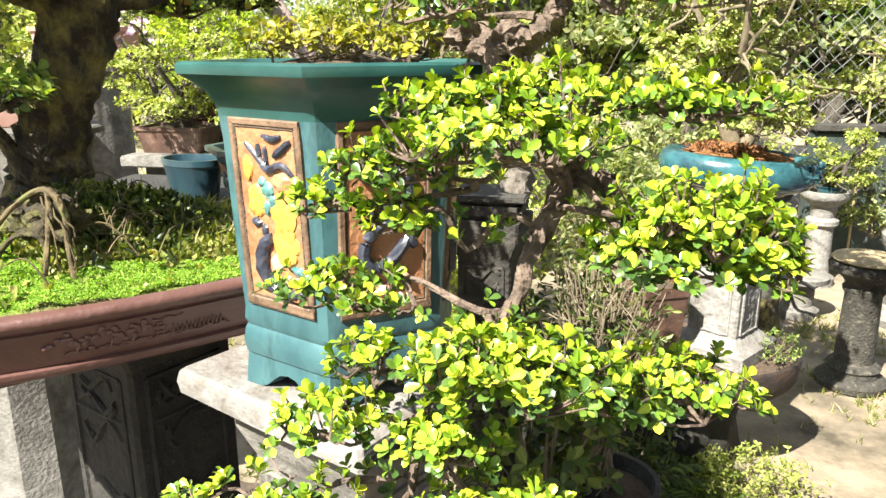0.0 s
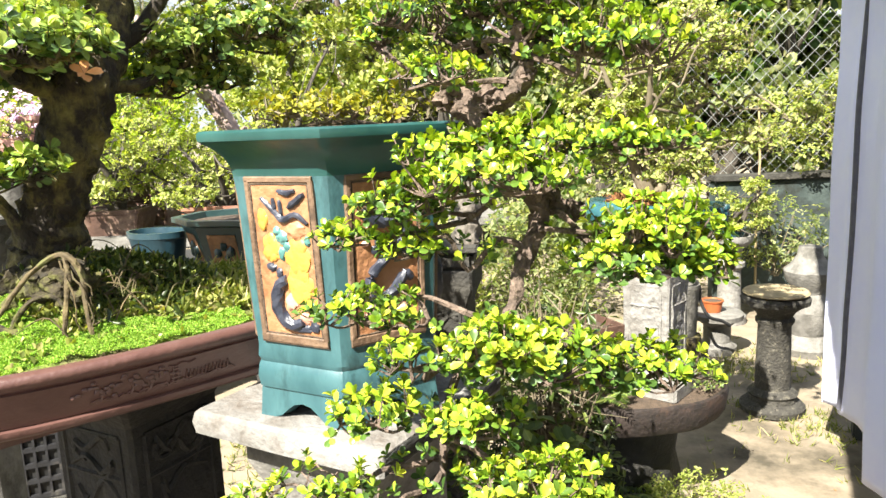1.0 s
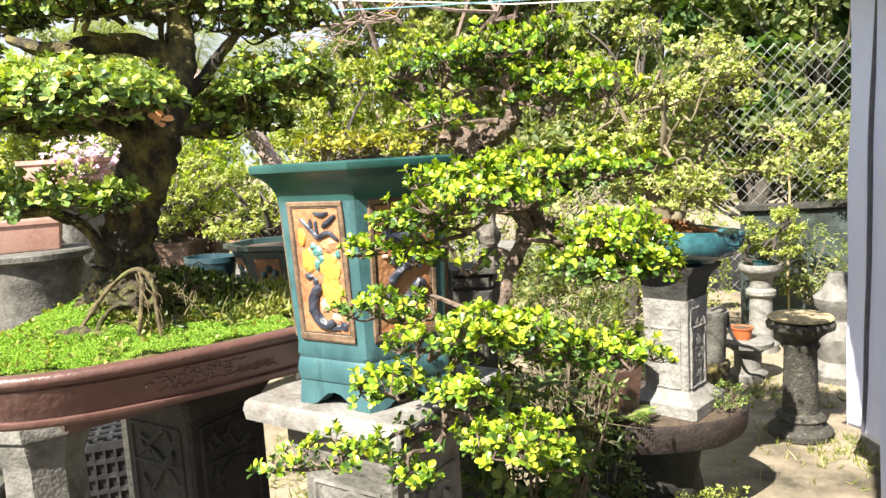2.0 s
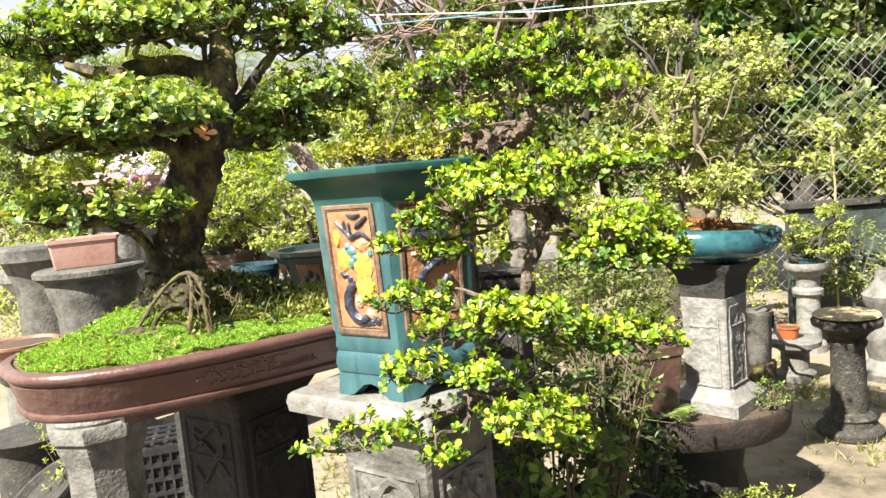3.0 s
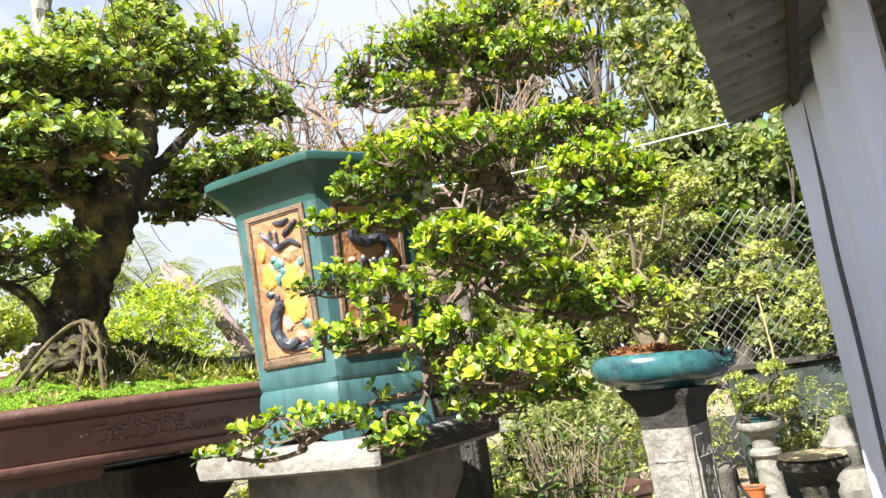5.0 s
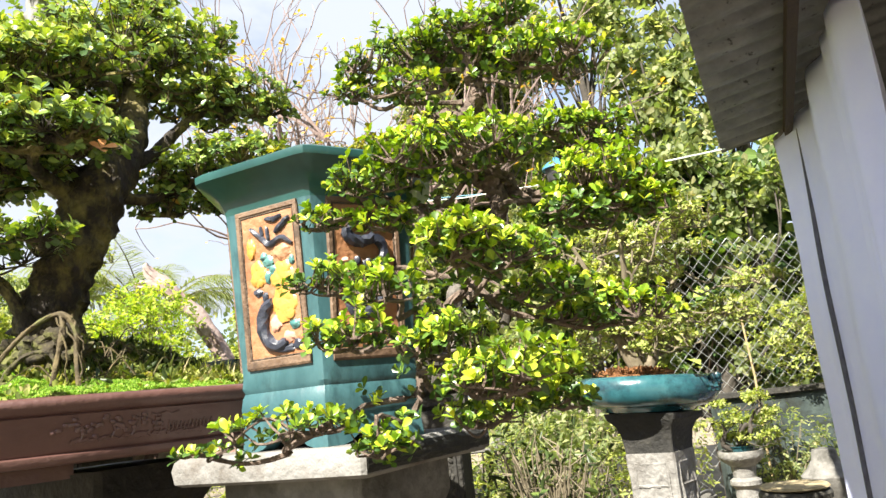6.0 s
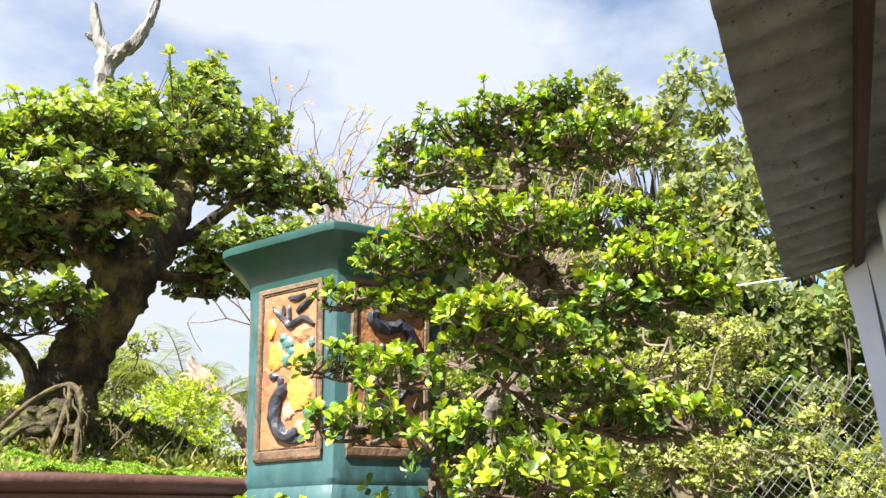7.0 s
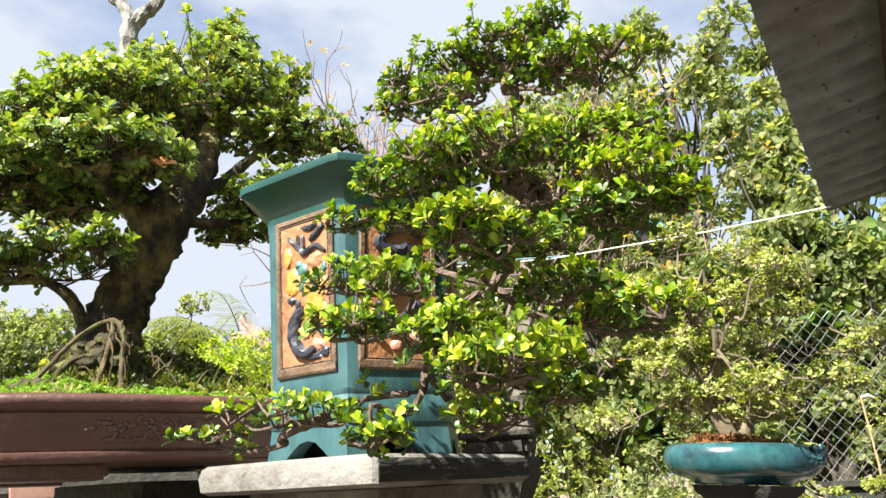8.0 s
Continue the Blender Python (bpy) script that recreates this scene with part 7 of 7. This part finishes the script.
def driftwood():
    ob = thing("driftwood_stump", (-1.58, 4.75, 0.995), "jagged pinkish weathered driftwood stump on a bench", "driftwood")
    b = Buf()
    for pts, rad in (([(0.36, 0, 0.0), (0.32, 0, 0.42), (0.12, 0, 0.86), (-0.10, 0, 1.14), (-0.26, 0, 1.30), (-0.28, 0, 1.36)], [0.09, 0.07, 0.048, 0.042, 0.034, 0.008]), ([(-0.05, 0, 1.10), (-0.20, 0, 1.19), (-0.30, 0, 1.21), (-0.36, 0, 1.22)], [0.03, 0.036, 0.034, 0.012]), ([(0.22, 0, 0.4), (0.30, 0, 0.6), (0.33, 0, 0.66)], [0.05, 0.03, 0.012])):
        p, r = limb(pts, rad, 30)
        b.tube(p, r, 14, 0.7, 8)
    part("wood", b, driftwood_mat, ob)


bench((-1.45, 4.75, 0.0), 1.1, 0.4, 1.0, "grey concrete bench under a driftwood stump")
square_pot("clay_pot", (-1.86, 4.55, 1.0), 0.16, 0.19, 0.29, 4, brown_clay, "deep brown clay pot holding a bright shrub", "row of clay pots", 0.8)
driftwood()
leafy_shrub((-1.80, 4.50, 1.28), 1500, 0.36, 0.2, 0.46, 221, "bright_shrub", "bright yellow-green shrub on a bench", leaf_bright, 0.038, 0.8, LEAF_FAR)
for k, (x, y, s, h) in enumerate(((-2.6, 6.4, 0.9, 0.75), (-3.6, 6.9, 0.9, 0.8), (-4.7, 6.4, 1.0, 0.7), (-0.9, 6.2, 0.7, 0.7), (0.2, 6.4, 0.7, 0.75), (0.9, 6.0, 0.5, 0.7), (-5.9, 7.4, 1.1, 0.9), (0.55, 4.6, 0.4, 0.62), (-0.25, 4.4, 0.42, 0.6))):
    leafy_shrub((x, y, 0.0), 520 if k < 7 else 1000, s, s * 0.6, h, 230 + k, "garden_shrub", "yellow-green garden shrub behind the benches", leaf_bush if k % 2 == 0 else leaf_back, 0.055, 0.8, LEAF_FAR)
leafy_shrub((3.2, 6.15, 1.08), 620, 0.75, 0.22, 0.42, 251, "wall_shrub", "light green shrub spilling over a low wall", leaf_bush, 0.042, 0.8, LEAF_FAR)
leafy_shrub((2.55, 6.0, 0.3), 260, 0.4, 0.2, 0.34, 252, "wall_shrub", "dark leafy plant in front of a low wall", leaf_back, 0.05, 0.8, LEAF_FAR)
leafy_shrub((1.55, 5.9, 0.0), 420, 0.42, 0.35, 0.72, 253, "garden_shrub", "yellow-green garden shrub by the fence", leaf_bush, 0.05, 0.8, LEAF_FAR)


def far_woods():
    """A band of woods that closes the distance."""
    rng = np.random.default_rng(301)
    ob = thing("far_woods", (0, 0, 0), "distant belt of green trees round the yard", "trees", kind="stuff")
    n = 60000
    a = rng.uniform(0, 2 * math.pi, n)
    rr = rng.uniform(19, 27, n)
    hgt = np.array([2.2 + 2.6 * (0.5 + noise.noise((math.cos(t) * 5, math.sin(t) * 5, 0))) + (2.4 if abs(((t - math.pi / 2 + math.pi) % (2 * math.pi)) - math.pi) < 0.5 and math.cos(t) > 0 else 0) for t in a])
    P = np.c_[rr * np.cos(a), rr * np.sin(a) + 2, hgt * rng.uniform(0, 1, n) ** 0.8]
    D = unit(rng.normal(size=(n, 3)))
    part("leaf_mass", leaf_mesh("leaf_mass", P, D, unit(rng.normal(size=(n, 3))), rng.uniform(0.14, 0.32, n), LEAF_FAR, 1.1), leaf_back, ob, kind="stuff")


far_woods()


# ---- litter and weeds on the ground ----
def litter():
    rng = np.random.default_rng(311)
    ob = thing("ground_litter", (0, 0, 0), "scattered dry leaves on the sandy ground", "litter", kind="stuff")
    n = 120
    P = np.c_[rng.uniform(-4, 4, n), rng.uniform(2.0, 7.0, n), np.zeros(n)]
    P[:, 2] = [ground_height(x, y) + 0.004 for x, y, _ in P]
    D = unit(np.c_[rng.normal(size=(n, 2)), 0.15 * rng.normal(size=n)])
    part("dry_leaves", leaf_mesh("dry_leaves", P, D, np.tile((0, 0, 1.0), (n, 1)), rng.uniform(0.02, 0.05, n), LEAF_MID), surface("dry_leaf", (0.16, 0.09, 0.04), (0.34, 0.22, 0.11), 10, 0.8, bump=0), ob, kind="stuff")
    gr = thing("ground_weeds", (0, 0, 0), "patches of green weeds on the sandy ground", "weeds", kind="stuff")
    spots = []
    for cx, cy, s, k in ((1.9, 4.75, 0.20, 150), (1.95, 3.75, 0.14, 70), (1.35, 5.3, 0.3, 300), (-1.3, 3.6, 0.35, 240), (0.85, 2.85, 0.2, 160), (-2.0, 2.6, 0.3, 200), (1.75, 3.95, 0.12, 90), (0.3, 3.3, 0.6, 400), (-0.6, 3.2, 0.5, 300)):
        spots.append(np.c_[rng.normal(size=(k, 2)) * s + (cx, cy), np.zeros(k)])
    spots = np.concatenate(spots)
    spots[:, 2] = [ground_height(x, y) for x, y, _ in spots]
    part("weed_cover", tuft_mesh("weed_cover", rng, spots, np.tile((0, 0, 1.0), (len(spots), 1)), 5, 0.055, BLADE, 0.9, 0.9), grass_leaf, gr, kind="stuff")


litter()
